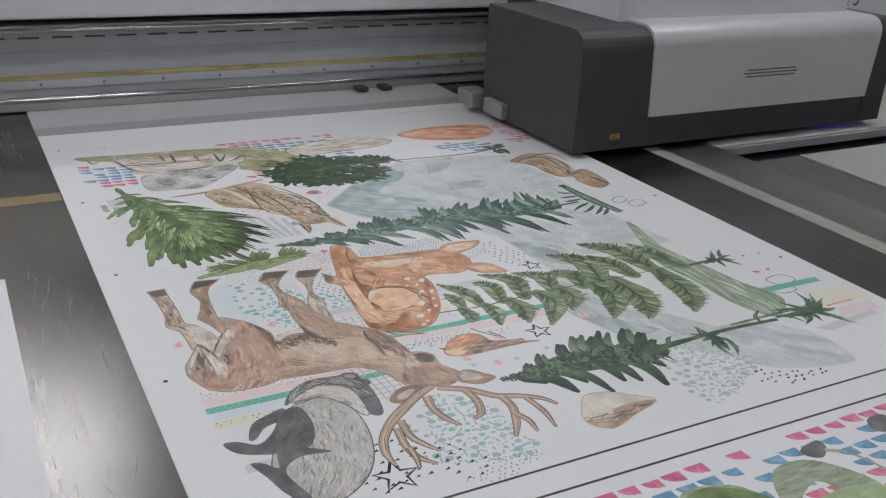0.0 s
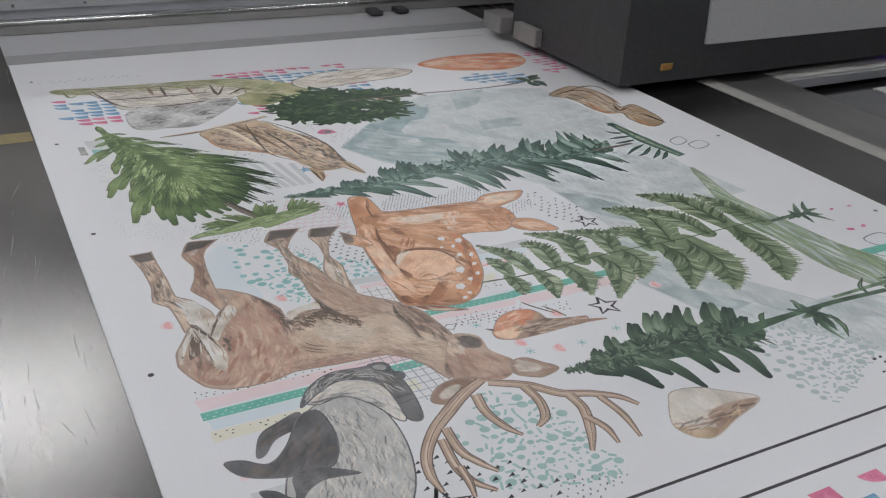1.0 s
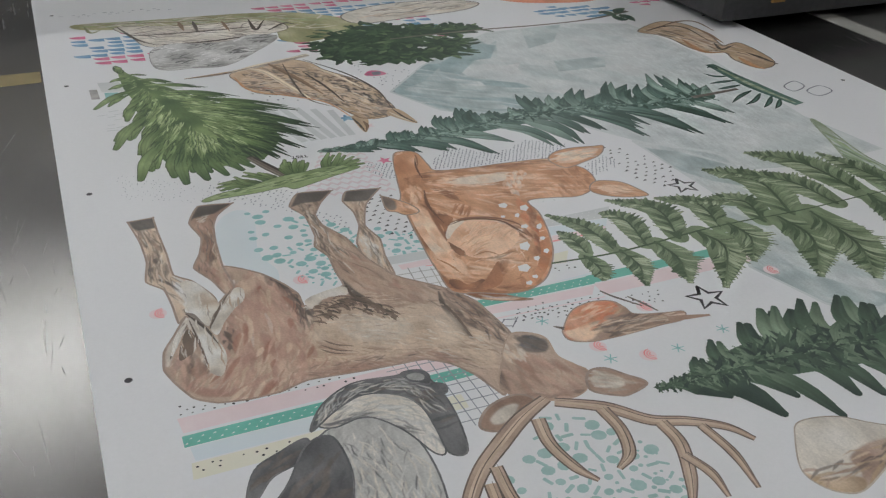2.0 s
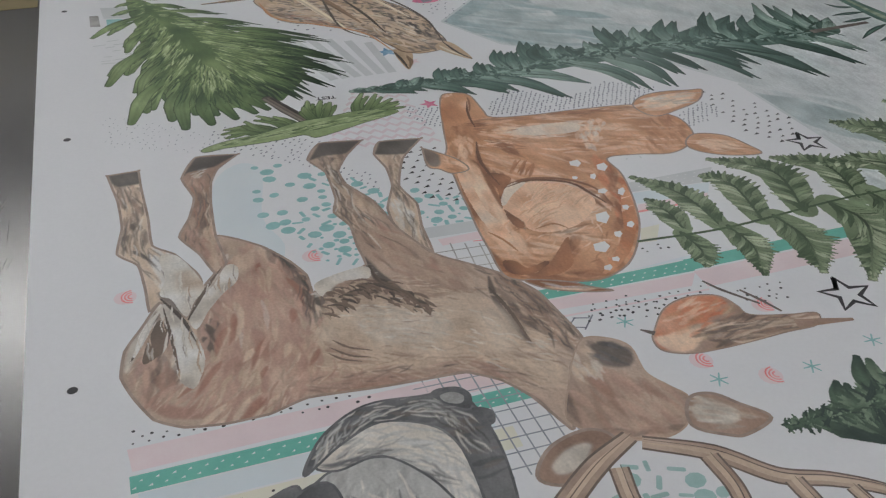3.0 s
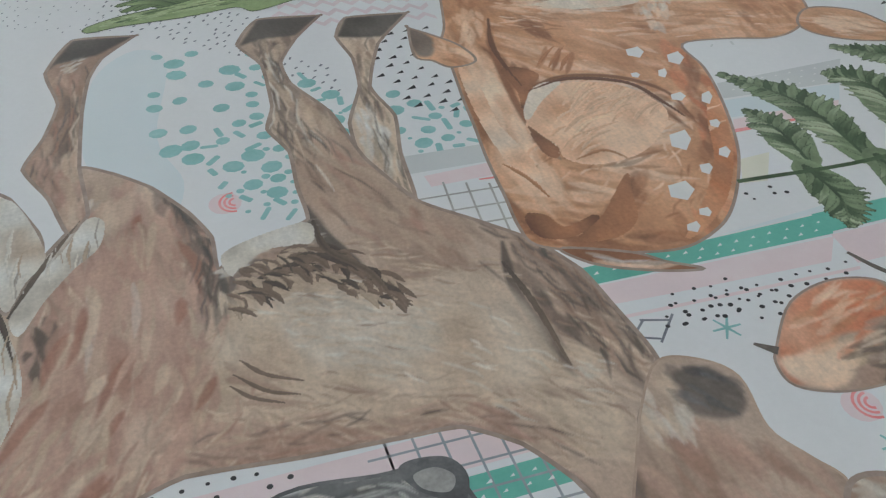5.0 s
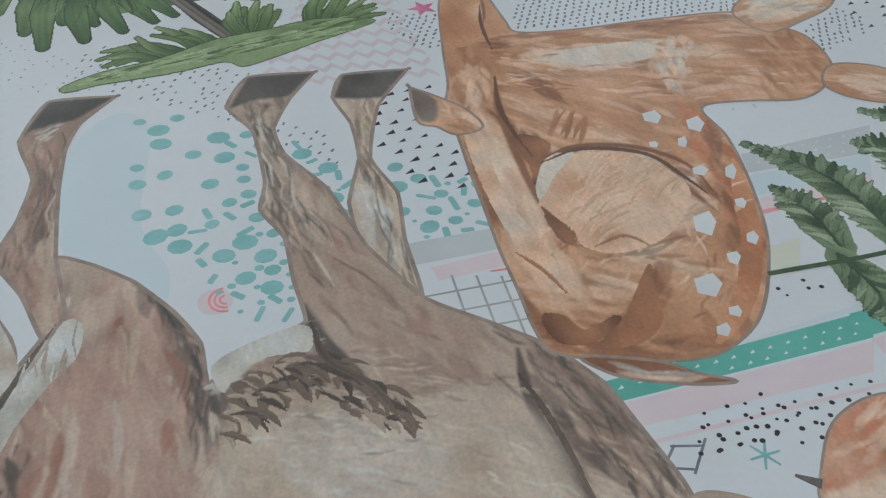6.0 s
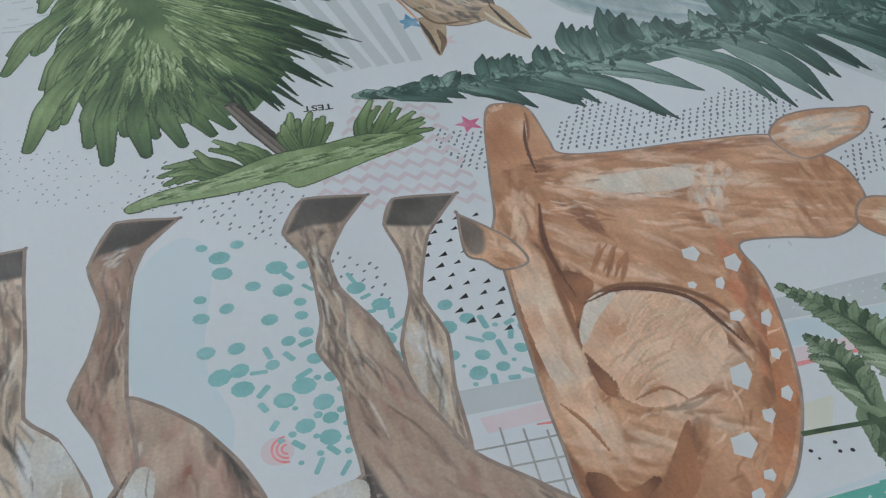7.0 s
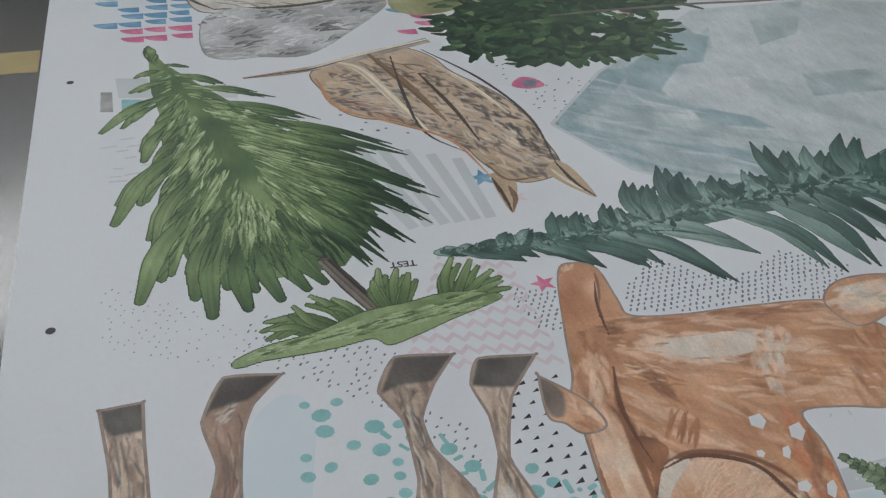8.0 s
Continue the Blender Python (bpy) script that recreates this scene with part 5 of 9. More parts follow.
m.fill(TEAL_DOT, [(0.085, 1.329), (0.104, 1.325), (0.103, 1.295), (0.085, 1.295)], False)
m.piece("small_patch")
m.fill(PALE_GREY, [(0.149, 1.348), (0.199, 1.335), (0.197, 1.309), (0.153, 1.321)], False)
m.piece("loop_mark")
c = curve([(1.099, 1.011), (1.131, 1.024), (1.131, 1), (1.099, 0.988)], 5, True)
m.ribbon(FLECK, c + c[:1], [0.0024])
m.piece("loop_mark")
c = curve([(1.121, 0.983), (1.157, 0.994), (1.16, 0.969), (1.124, 0.959)], 5, True)
m.ribbon(FLECK, c + c[:1], [0.0024])
m.piece("loop_mark")
c = curve([(1.103, 0.558), (1.147, 0.564), (1.156, 0.537), (1.112, 0.531)], 5, True)
m.ribbon(FLECK, c + c[:1], [0.0024])
m.piece("loop_mark")
c = curve([(1.078, 0.524), (1.115, 0.527), (1.125, 0.505), (1.088, 0.502)], 5, True)
m.ribbon(FLECK, c + c[:1], [0.0024])
m.piece("speck_patch", kind="stuff")
m.dots(ROSE, [(1.124, 0.736), (1.213, 0.702), (1.201, 0.587), (1.108, 0.569), (1.116, 0.649)], (0.045, 0.04), oval(0.006, 0.0035), 0.6, 0.35)
m.piece("speck_patch", kind="stuff")
m.dots(FLECK, [(0.043, 1.745), (0.123, 1.749), (0.277, 1.737), (0.274, 1.723), (0.121, 1.727), (0.042, 1.731)], (0.018, 0.012), dash(0.006, 0.002, 0, 20), 0.7, 0.2)
m.piece("small_patch")
m.fill(ROSE, [(0.478, 1.279), (0.492, 1.292), (0.506, 1.286), (0.512, 1.27), (0.495, 1.266), (0.481, 1.271)])
m.piece("small_patch")
m.fill(FLECK, [(0.492, 1.283), (0.505, 1.284), (0.503, 1.272), (0.491, 1.271)])

tx = bpy.data.curves.new("lettering", "FONT")
tx.body, tx.size, tx.offset = "TEST", 0.0100, 0.0002
word = new("lettering", tx)
bpy.context.view_layer.update()
me = bpy.data.meshes.new_from_object(word.evaluated_get(bpy.context.evaluated_depsgraph_get()))
bpy.data.objects.remove(word)
me.materials.clear()
me.materials.append(PRINT_BLACK)
word = new("lettering", me)
word.matrix_basis = pose(0.309, 1.019, Z + 0.0003, 0, 0, 176)
word.parent = sheet
m.done()

m = Motif("green_conifer", 3, "green watercolour conifer shape with spreading branches")
m.spreading_fir([(0.113, 1.440, 0.117, 1.392), (0.099, 1.372, 0.131, 1.389), (0.094, 1.341, 0.136, 1.362), (0.067, 1.269, 0.140, 1.337), (0.119, 1.255, 0.145, 1.324), (0.104, 1.211, 0.149, 1.306), (0.126, 1.200, 0.154, 1.288), (0.106, 1.157, 0.158, 1.271), (0.079, 1.120, 0.162, 1.254), (0.118, 1.127, 0.166, 1.238), (0.110, 1.074, 0.170, 1.217), (0.119, 1.057, 0.173, 1.196), (0.097, 1.018, 0.177, 1.182), (0.137, 1.013, 0.183, 1.166), (0.148, 0.990, 0.186, 1.152), (0.174, 0.992, 0.190, 1.142), (0.199, 0.997, 0.194, 1.137), (0.220, 1.004, 0.196, 1.132), (0.234, 1.009, 0.199, 1.132)],
                [(0.113, 1.443, 0.119, 1.391), (0.154, 1.384, 0.128, 1.396), (0.188, 1.339, 0.136, 1.375), (0.234, 1.303, 0.143, 1.348), (0.194, 1.284, 0.148, 1.329), (0.271, 1.250, 0.155, 1.316), (0.248, 1.233, 0.160, 1.298), (0.238, 1.221, 0.164, 1.286), (0.339, 1.170, 0.175, 1.278), (0.317, 1.149, 0.178, 1.256), (0.310, 1.139, 0.182, 1.244), (0.342, 1.117, 0.184, 1.234), (0.350, 1.098, 0.188, 1.223), (0.334, 1.064, 0.192, 1.207), (0.314, 1.041, 0.195, 1.192), (0.288, 1.021, 0.199, 1.177), (0.270, 1.020, 0.200, 1.167), (0.249, 1.018, 0.202, 1.158)],
                [(0.113, 1.440), (0.128, 1.399), (0.152, 1.359), (0.178, 1.320), (0.212, 1.267), (0.251, 1.216), (0.275, 1.169), (0.288, 1.131), (0.291, 1.082), (0.269, 1.047), (0.253, 1.025), (0.221, 1.022), (0.190, 1.022), (0.160, 1.023), (0.140, 1.038), (0.129, 1.076), (0.130, 1.106), (0.122, 1.141), (0.134, 1.191), (0.130, 1.235), (0.122, 1.282), (0.114, 1.337), (0.113, 1.392)])
m.piece("trunk", "dark brown trunk")
m.spray(0.22, 0.29, 0.95, 1.05)
for off, tone in ((0.0, (74, 68, 64)), (-0.004, (112, 104, 98)), (0.0035, (48, 44, 42)), (0.0008, (96, 88, 80))):
    m.canvas.leaf([(0.238 + off, 1.034), (0.252 + off, 1.001), (0.268 + off, 0.966)], 0.014 if off == 0 else 0.0035, [np.array(ink(*tone))] * 2, np.array(ink(44, 40, 38)) if off == 0 else None, shape=(0.8, 1, 0.9))
m.done()

m = Motif("green_twig", 4, "light green watercolour twig with small upright sprigs")
twig = m.spray(0.14, 0.385, 0.92, 1.03)
TWIG_PALE, TWIG_LIGHT, TWIG_MID, TWIG_DEEP, TWIG_RIM = (np.array(ink(*c)) for c in ((150, 162, 126), (122, 138, 100), (90, 108, 72), (62, 80, 54), (44, 58, 40)))
for sprig in ([(0.277, 0.969), (0.274, 0.993), (0.277, 1.014)],
              [(0.281, 0.968), (0.284, 0.991), (0.291, 1.011)],
              [(0.283, 0.968), (0.292, 0.985), (0.299, 1.004)],
              [(0.321, 0.969), (0.325, 0.991), (0.337, 1.015)],
              [(0.325, 0.968), (0.337, 0.985), (0.351, 1.009)],
              [(0.329, 0.967), (0.346, 0.979), (0.364, 0.993)],
              [(0.33, 0.963), (0.349, 0.972), (0.367, 0.979)],
              [(0.276, 0.966), (0.27, 0.987), (0.27, 1.001)],
              [(0.236, 0.96), (0.214, 0.974), (0.185, 0.974)],
              [(0.232, 0.959), (0.217, 0.967), (0.207, 0.986)],
              [(0.245, 0.961), (0.236, 0.979), (0.221, 0.995)],
              [(0.254, 0.964), (0.248, 0.976), (0.237, 0.988)],
              [(0.219, 0.955), (0.204, 0.964), (0.188, 0.965)]):
    (ax0, ay0), (ax1, ay1), (ax2, ay2) = sprig
    for k in (-1, 1, 0):
        line = curve([(ax0 + 0.002 * k, ay0 - 0.004), (ax1 + 0.003 * k, ay1 - 0.003 * abs(k)), (ax2 + 0.004 * k, ay2 - 0.009 * abs(k))], 5)
        twig.leaf(line, 0.0078, [TWIG_DEEP, TWIG_MID, TWIG_LIGHT if k == 0 else TWIG_MID], TWIG_RIM, 0.0008, (0.9, 1, 1, 0.55), 0.25)
twig.patch(curve([(0.158, 0.94), (0.182, 0.95), (0.219, 0.956), (0.255, 0.969), (0.29, 0.972), (0.327, 0.976), (0.364, 0.962), (0.319, 0.946), (0.291, 0.936), (0.268, 0.930), (0.257, 0.939), (0.232, 0.936), (0.208, 0.935), (0.18, 0.935), (0.160, 0.932)], 5, True), [TWIG_MID, TWIG_LIGHT, TWIG_LIGHT], TWIG_RIM, 1, 0.012)
for k in range(150):
    f = m.rng.random()
    px_, py_ = 0.166 + 0.175 * f, 0.940 + 0.018 * f + m.rng.uniform(-0.35, 1) * (0.004 + 0.012 * f)
    ln = m.rng.uniform(0.008, 0.028)
    twig.leaf([(px_, py_), (px_ + ln * 0.5, py_ + ln * 0.07), (px_ + ln, py_ + ln * 0.13)], m.rng.uniform(0.0014, 0.004), m.rng.choice(([TWIG_PALE, TWIG_LIGHT], [TWIG_LIGHT, TWIG_PALE], [TWIG_MID, TWIG_LIGHT], [TWIG_DEEP, TWIG_MID])), None, cover=False)
m.done()

m = Motif("blue_conifer", 3, "long blue-green watercolour conifer lying across the board")
m.tufted_fir((0.31, 0.99, 0.88, 1.16), [(0.333, 1.024), (0.403, 1.02), (0.484, 1.021), (0.596, 1.034), (0.663, 1.041), (0.735, 1.039), (0.87, 1.02), (0.948, 1.022)],
             [(0.334, 1.026), (0.392, 1.038), (0.439, 1.056), (0.46, 1.052), (0.52, 1.087), (0.56, 1.103), (0.572, 1.085), (0.669, 1.122), (0.717, 1.103), (0.766, 1.116), (0.782, 1.075), (0.834, 1.124), (0.875, 1.097), (0.916, 1.134), (0.947, 1.085), (0.965, 1.05)],
             [(0.333, 1.023), (0.395, 0.998), (0.455, 0.975), (0.49, 0.968), (0.551, 0.935), (0.587, 0.964), (0.645, 0.926), (0.676, 0.926), (0.777, 0.916), (0.784, 0.943), (0.855, 0.897), (0.92, 0.913), (0.949, 0.945), (0.958, 1.009)],
             ((116, 136, 128), (72, 95, 87), (48, 68, 62), (36, 52, 48)), 0.018, (0.09, 0.02), (1, 3), heart=380)
m.piece("trunk", "dark brown trunk")
m.line(HOOF, [(0.926, 1.02), (0.977, 1.023), (1.018, 1.026)], [0.01, 0.008, 0.007])
m.piece("stem", "pale green stem")
m.line(TEAL_MID, [(1.046, 1.136), (1.052, 1.033), (1.069, 0.941)], [0.016, 0.03, 0.02])
m.line(SAP, [(1.048, 1.123), (1.052, 1.033), (1.066, 0.947)], [0.004, 0.01, 0.004])
m.blade([TEAL_DARK, TEAL_MID], [(1.037, 1.079), (1.019, 1.085), (1.009, 1.102)], 0.008)
m.blade([TEAL_DARK, TEAL_MID], [(1.039, 1.059), (1.011, 1.06), (0.989, 1.06)], 0.008)
m.blade([TEAL_DARK, TEAL_MID], [(1.034, 1.039), (1.004, 1.036), (0.986, 1.035)], 0.008)
m.blade([TEAL_DARK, TEAL_MID], [(1.035, 1.013), (1.002, 0.999), (0.971, 0.98)], 0.008)
m.blade([TEAL_DARK, TEAL_MID], [(1.04, 0.998), (1.011, 0.976), (0.987, 0.967)], 0.008)
m.blade([TEAL_DARK, TEAL_MID], [(1.049, 0.982), (1.026, 0.961), (1.006, 0.948)], 0.008)
m.blade([TEAL_DARK, TEAL_MID], [(1.054, 0.968), (1.036, 0.95), (1.02, 0.939)], 0.008)
m.blade([TEAL_DARK, TEAL_MID], [(1.046, 1.113), (1.044, 1.125), (1.031, 1.123)], 0.008)
m.done()

m = Motif("inky_conifer", 3, "dark inky green watercolour conifer with a thin trunk")
m.tufted_fir((0.45, 0.78, 0.32, 0.54), [(0.468, 0.446), (0.531, 0.445), (0.601, 0.446), (0.665, 0.438), (0.732, 0.428)],
             [(0.471, 0.448), (0.525, 0.471), (0.556, 0.488), (0.601, 0.501), (0.636, 0.512), (0.653, 0.511), (0.687, 0.512), (0.729, 0.504), (0.745, 0.483), (0.75, 0.457), (0.745, 0.437)],
             [(0.469, 0.445), (0.521, 0.416), (0.54, 0.403), (0.55, 0.379), (0.578, 0.394), (0.598, 0.358), (0.632, 0.376), (0.655, 0.367), (0.683, 0.343), (0.715, 0.386), (0.724, 0.41)],
             ((104, 120, 102), (66, 84, 70), (44, 58, 52), (60, 78, 66)), 0.022, (0.12, 0.04), (0, 1), 0.35, 0.0003, 560, 6)
m.piece("branch")
m.line(INKY_MID, [(0.713, 0.429), (0.818, 0.435), (0.905, 0.436), (0.998, 0.431)], [0.02, 0.01, 0.009, 0.009])
m.line(INKY_LIGHT, [(0.907, 0.446), (1.051, 0.448), (1.103, 0.445)], [0.006, 0.008, 0.006])
m.blade([INKY, INKY_LIGHT], [(0.836, 0.437), (0.846, 0.456), (0.845, 0.465)], 0.008)
m.blade([INKY, INKY_LIGHT], [(0.841, 0.427), (0.864, 0.409), (0.864, 0.391)], 0.008)
m.blade([INKY, INKY_LIGHT], [(0.864, 0.409), (0.861, 0.388), (0.845, 0.365)], 0.008)
m.blade([INKY, INKY_LIGHT], [(0.763, 0.43), (0.775, 0.447), (0.787, 0.454)], 0.008)
m.blade([INKY, INKY_LIGHT], [(0.964, 0.434), (0.97, 0.453), (0.995, 0.47)], 0.007)
m.blade([INKY, INKY_LIGHT], [(1.003, 0.44), (1.026, 0.43), (1.037, 0.404)], 0.007)
m.piece("leaf_sprig", "dark inky green sprig")
m.spiky_sprig([(1.003, 0.436), (1.099, 0.429)], [(1.112, 0.496), (1.132, 0.483), (1.140, 0.460), (1.131, 0.423), (1.120, 0.362), (1.114, 0.391), (1.068, 0.397), (1.030, 0.399), (1.019, 0.425), (1.015, 0.459), (1.066, 0.461), (1.052, 0.476)], 0.011)
m.piece("leaf_sprig", "dark inky green sprig")
m.spiky_sprig([(0.824, 0.446), (0.853, 0.422)], [(0.843, 0.463), (0.823, 0.422), (0.827, 0.401), (0.845, 0.385), (0.835, 0.363), (0.868, 0.412), (0.879, 0.436)], 0.010)
m.done()

m = Motif("fern_frond", 3, "fern frond in mottled green watercolour with serrated leaves")
m.edged(SAP, SAP, [(1.041, 0.886), (1.045, 0.864), (1.023, 0.755), (1.037, 0.655), (1.05, 0.564), (1.072, 0.491), (1.007, 0.439), (0.974, 0.507), (0.973, 0.605), (0.965, 0.695), (1.01, 0.81)], 0.003)
m.hatch([SAP, FERN_MID, MIST_DARK, FIR_LIGHT, MIST], 170, [(1.012, 0.863), (1.016, 0.721), (1.024, 0.585), (1.031, 0.465)], [0.02, 0.05, 0.04, 0.035], 0.09, 0.006, 8)
m.piece("leaf_sprig", "small dark green sprig")
m.spiky_sprig([(0.989, 0.659), (1.096, 0.663)], [(1.103, 0.702), (1.122, 0.700), (1.123, 0.670), (1.112, 0.623), (1.117, 0.649), (1.075, 0.631), (1.063, 0.653), (1.027, 0.656), (1.070, 0.682)], 0.009)
m.piece("fern_leaf")
m.frond([FERN_DARK, FERN_MID, FERN_LINE], [(0.528, 0.672), (0.529, 0.698), (0.522, 0.723)], 0.0216, 6)
m.piece("fern_leaf")
m.frond([FERN_DARK, FERN_MID, FERN_LINE], [(0.561, 0.667), (0.557, 0.72), (0.529, 0.762)], 0.0252, 9)
m.piece("fern_leaf")
m.frond([FERN_DARK, FERN_MID, FERN_LINE], [(0.602, 0.665), (0.61, 0.721), (0.592, 0.744)], 0.0288, 9)
m.piece("fern_leaf")
m.frond([FERN_DARK, FERN_MID, FERN_LINE], [(0.646, 0.665), (0.661, 0.73), (0.617, 0.77)], 0.0324, 11)
m.piece("fern_leaf")
m.frond([FERN_DARK, FERN_MID, FERN_LINE], [(0.707, 0.667), (0.717, 0.722), (0.678, 0.754)], 0.0324, 11)
m.piece("fern_leaf")
m.frond([FERN_DARK, FERN_MID, FERN_LINE], [(0.766, 0.662), (0.774, 0.712), (0.713, 0.73)], 0.0324, 10)
m.piece("fern_leaf")
m.frond([FERN_DARK, FERN_MID, FERN_LINE], [(0.809, 0.661), (0.83, 0.748), (0.785, 0.799)], 0.0468, 14)
m.piece("fern_leaf")
m.frond([FERN_DARK, FERN_MID, FERN_LINE], [(0.882, 0.668), (0.869, 0.732), (0.814, 0.777)], 0.0396, 13)
m.piece("fern_leaf")
m.frond([FERN_DARK, FERN_MID, FERN_LINE], [(0.934, 0.674), (0.924, 0.769), (0.873, 0.823)], 0.0468, 15)
m.piece("fern_leaf")
m.frond([FERN_DARK, FERN_MID, FERN_LINE], [(0.998, 0.666), (0.983, 0.727), (0.966, 0.789)], 0.036, 11)
m.piece("fern_leaf")
m.frond([FERN_DARK, FERN_MID, FERN_LINE], [(0.523, 0.665), (0.525, 0.639), (0.517, 0.618)], 0.0216, 6)
m.piece("fern_leaf")
m.frond([FERN_DARK, FERN_MID, FERN_LINE], [(0.567, 0.661), (0.569, 0.63), (0.555, 0.594)], 0.0252, 7)
m.piece("fern_leaf")
m.frond([FERN_DARK, FERN_MID, FERN_LINE], [(0.615, 0.663), (0.618, 0.626), (0.602, 0.583)], 0.0324, 9)
m.piece("fern_leaf")
m.frond([FERN_DARK, FERN_MID, FERN_LINE], [(0.676, 0.666), (0.682, 0.627), (0.633, 0.562)], 0.0396, 11)
m.piece("fern_leaf")
m.frond([FERN_DARK, FERN_MID, FERN_LINE], [(0.722, 0.672), (0.725, 0.637), (0.696, 0.594)], 0.036, 10)
m.piece("fern_leaf")
m.frond([FERN_DARK, FERN_MID, FERN_LINE], [(0.79, 0.664), (0.792, 0.61), (0.744, 0.543)], 0.0468, 12)
m.piece("fern_leaf")
m.frond([FERN_DARK, FERN_MID, FERN_LINE], [(0.836, 0.66), (0.833, 0.583), (0.8, 0.52)], 0.0504, 13)
m.piece("fern_leaf")
m.frond([FERN_DARK, FERN_MID, FERN_LINE], [(0.939, 0.667), (0.928, 0.573), (0.889, 0.511)], 0.0468, 13)
m.piece("stem")
m.line(FERN_DARK, [(0.481, 0.666), (0.567, 0.661), (0.699, 0.67), (0.824, 0.667), (0.954, 0.67), (1.041, 0.665)], [0.003, 0.003, 0.0025, 0.002, 0.0015])
m.done()

m = Motif("dark_foliage", 3, "dark green watercolour foliage clump on a thin branch")
bush = m.spray(0.40, 0.80, 1.26, 1.57, 0.001)
BUSH = [np.array(ink(*c)) for c in ((36, 52, 42), (48, 68, 50), (66, 88, 60), (92, 110, 78), (120, 134, 106))]
clumps = [(0.50, 1.43, 0.055, 0.075), (0.55, 1.35, 0.06, 0.045), (0.57, 1.48, 0.07, 0.045), (0.64, 1.46, 0.06, 0.03), (0.71, 1.445, 0.05, 0.025), (0.62, 1.34, 0.06, 0.03), (0.66, 1.38, 0.04, 0.03), (0.47, 1.40, 0.03, 0.05), (0.585, 1.415, 0.06, 0.055)]
for cx_, cy_, rx_, ry_ in clumps:
    bush.patch([(cx_ + rx_ * math.cos(t) * m.rng.uniform(0.7, 1.1), cy_ + ry_ * math.sin(t) * m.rng.uniform(0.7, 1.1)) for t in (math.tau * i / 26 for i in range(26))], [BUSH[0], BUSH[1], BUSH[2]], None, 1, 0.016)
for k in range(420):
    cx_, cy_, rx_, ry_ = clumps[k % len(clumps)]
    a, q = m.rng.uniform(0, math.tau), m.rng.random() ** 0.6
    p = (cx_ + rx_ * q * math.cos(a), cy_ + ry_ * q * math.sin(a))
    b_ = a + m.rng.gauss(0, 0.7)
    ln = m.rng.uniform(0.012, 0.032)
    i = min(4, max(0, int(m.rng.gauss(0.6 + 1.6 * q, 0.8))))
    bush.leaf(m.bent(p, (p[0] + ln * math.cos(b_), p[1] + ln * 0.8 * math.sin(b_)), m.rng.uniform(-0.2, 0.2)), m.rng.uniform(0.006, 0.014), [BUSH[i], BUSH[max(0, i - 1)]], None, shape=(0.5, 1, 0.9, 0.5), streak=0.2)
m.piece("branch", "thin dark branch")
m.line(HOOF, [(0.578, 1.431), (0.654, 1.432), (0.766, 1.429), (0.867, 1.421), (0.978, 1.422), (1.083, 1.446)], [0.004, 0.006, 0.006, 0.006, 0.01])
m.blade([INKY, TEAL_DARK], [(1.044, 1.427), (1.035, 1.453), (1.02, 1.45)], 0.02)
m.blade([INKY, TEAL_DARK], [(1.054, 1.431), (1.062, 1.413), (1.061, 1.383)], 0.02)
m.blade([INKY, TEAL_DARK], [(1.053, 1.44), (1.071, 1.458), (1.09, 1.467)], 0.02)
m.blade([INKY, TEAL_DARK], [(1.039, 1.428), (1.043, 1.404), (1.056, 1.4)], 0.02)
m.done()

m = Motif("mossy_stone", 2, "taupe and moss green watercolour ground band")
m.edged(MOSS, MOSS, [(0.07, 1.68), (0.184, 1.67), (0.388, 1.655), (0.497, 1.612), (0.557, 1.523), (0.454, 1.465), (0.398, 1.484), (0.391, 1.578), (0.224, 1.608), (0.135, 1.631), (0.075, 1.651)], 0.002)
m.hatch([MOSS, FIR_LIGHT, STONE, CREAM], 140, [(0.077, 1.671), (0.28, 1.639), (0.483, 1.565)], [0.015, 0.02, 0.05], 0.05, 0.005, 25)
m.piece("ground_patch", "taupe brush patch")
m.edged(CREAM, HOOF, [(0.136, 1.644), (0.256, 1.618), (0.397, 1.601), (0.425, 1.549), (0.378, 1.524), (0.304, 1.506), (0.238, 1.512), (0.175, 1.521), (0.155, 1.584)], 0.002)
m.hatch([HOOF, STONE, CREAM, HIDE_DARK], 130, [(0.147, 1.613), (0.247, 1.567), (0.397, 1.558)], [0.03, 0.05, 0.04], 0.05, 0.003, 25)
m.piece("ground_patch", "taupe brush patch")
m.edged(CREAM, HOOF, [(0.545, 1.598), (0.636, 1.635), (0.758, 1.628), (0.824, 1.59), (0.776, 1.553), (0.66, 1.54), (0.574, 1.53), (0.539, 1.551)], 0.003)
m.hatch([STONE, CREAM, HOOF, HIDE_PALE], 90, [(0.558, 1.584), (0.677, 1.585), (0.803, 1.586)], [0.02, 0.04, 0.01], 0.05, 0.004, 15)
m.piece("orange_patch", "pale orange brush patch")
m.edged(BRIGHT, BRIGHT, [(0.865, 1.632), (0.938, 1.661), (1.044, 1.663), (1.127, 1.643), (1.123, 1.573), (1.042, 1.531), (0.921, 1.559), (0.868, 1.603)], 0.003)
m.hatch([BRIGHT, ORANGE, ORANGE_PALE, CREAM], 110, [(0.868, 1.62), (0.98, 1.607), (1.104, 1.579)], [0.01, 0.05, 0.03], 0.06, 0.006, 10)
m.piece("ink_line", "dark brown brush lines", "stuff")
ink_lines = m.spray(0.06, 0.58, 1.48, 1.72)
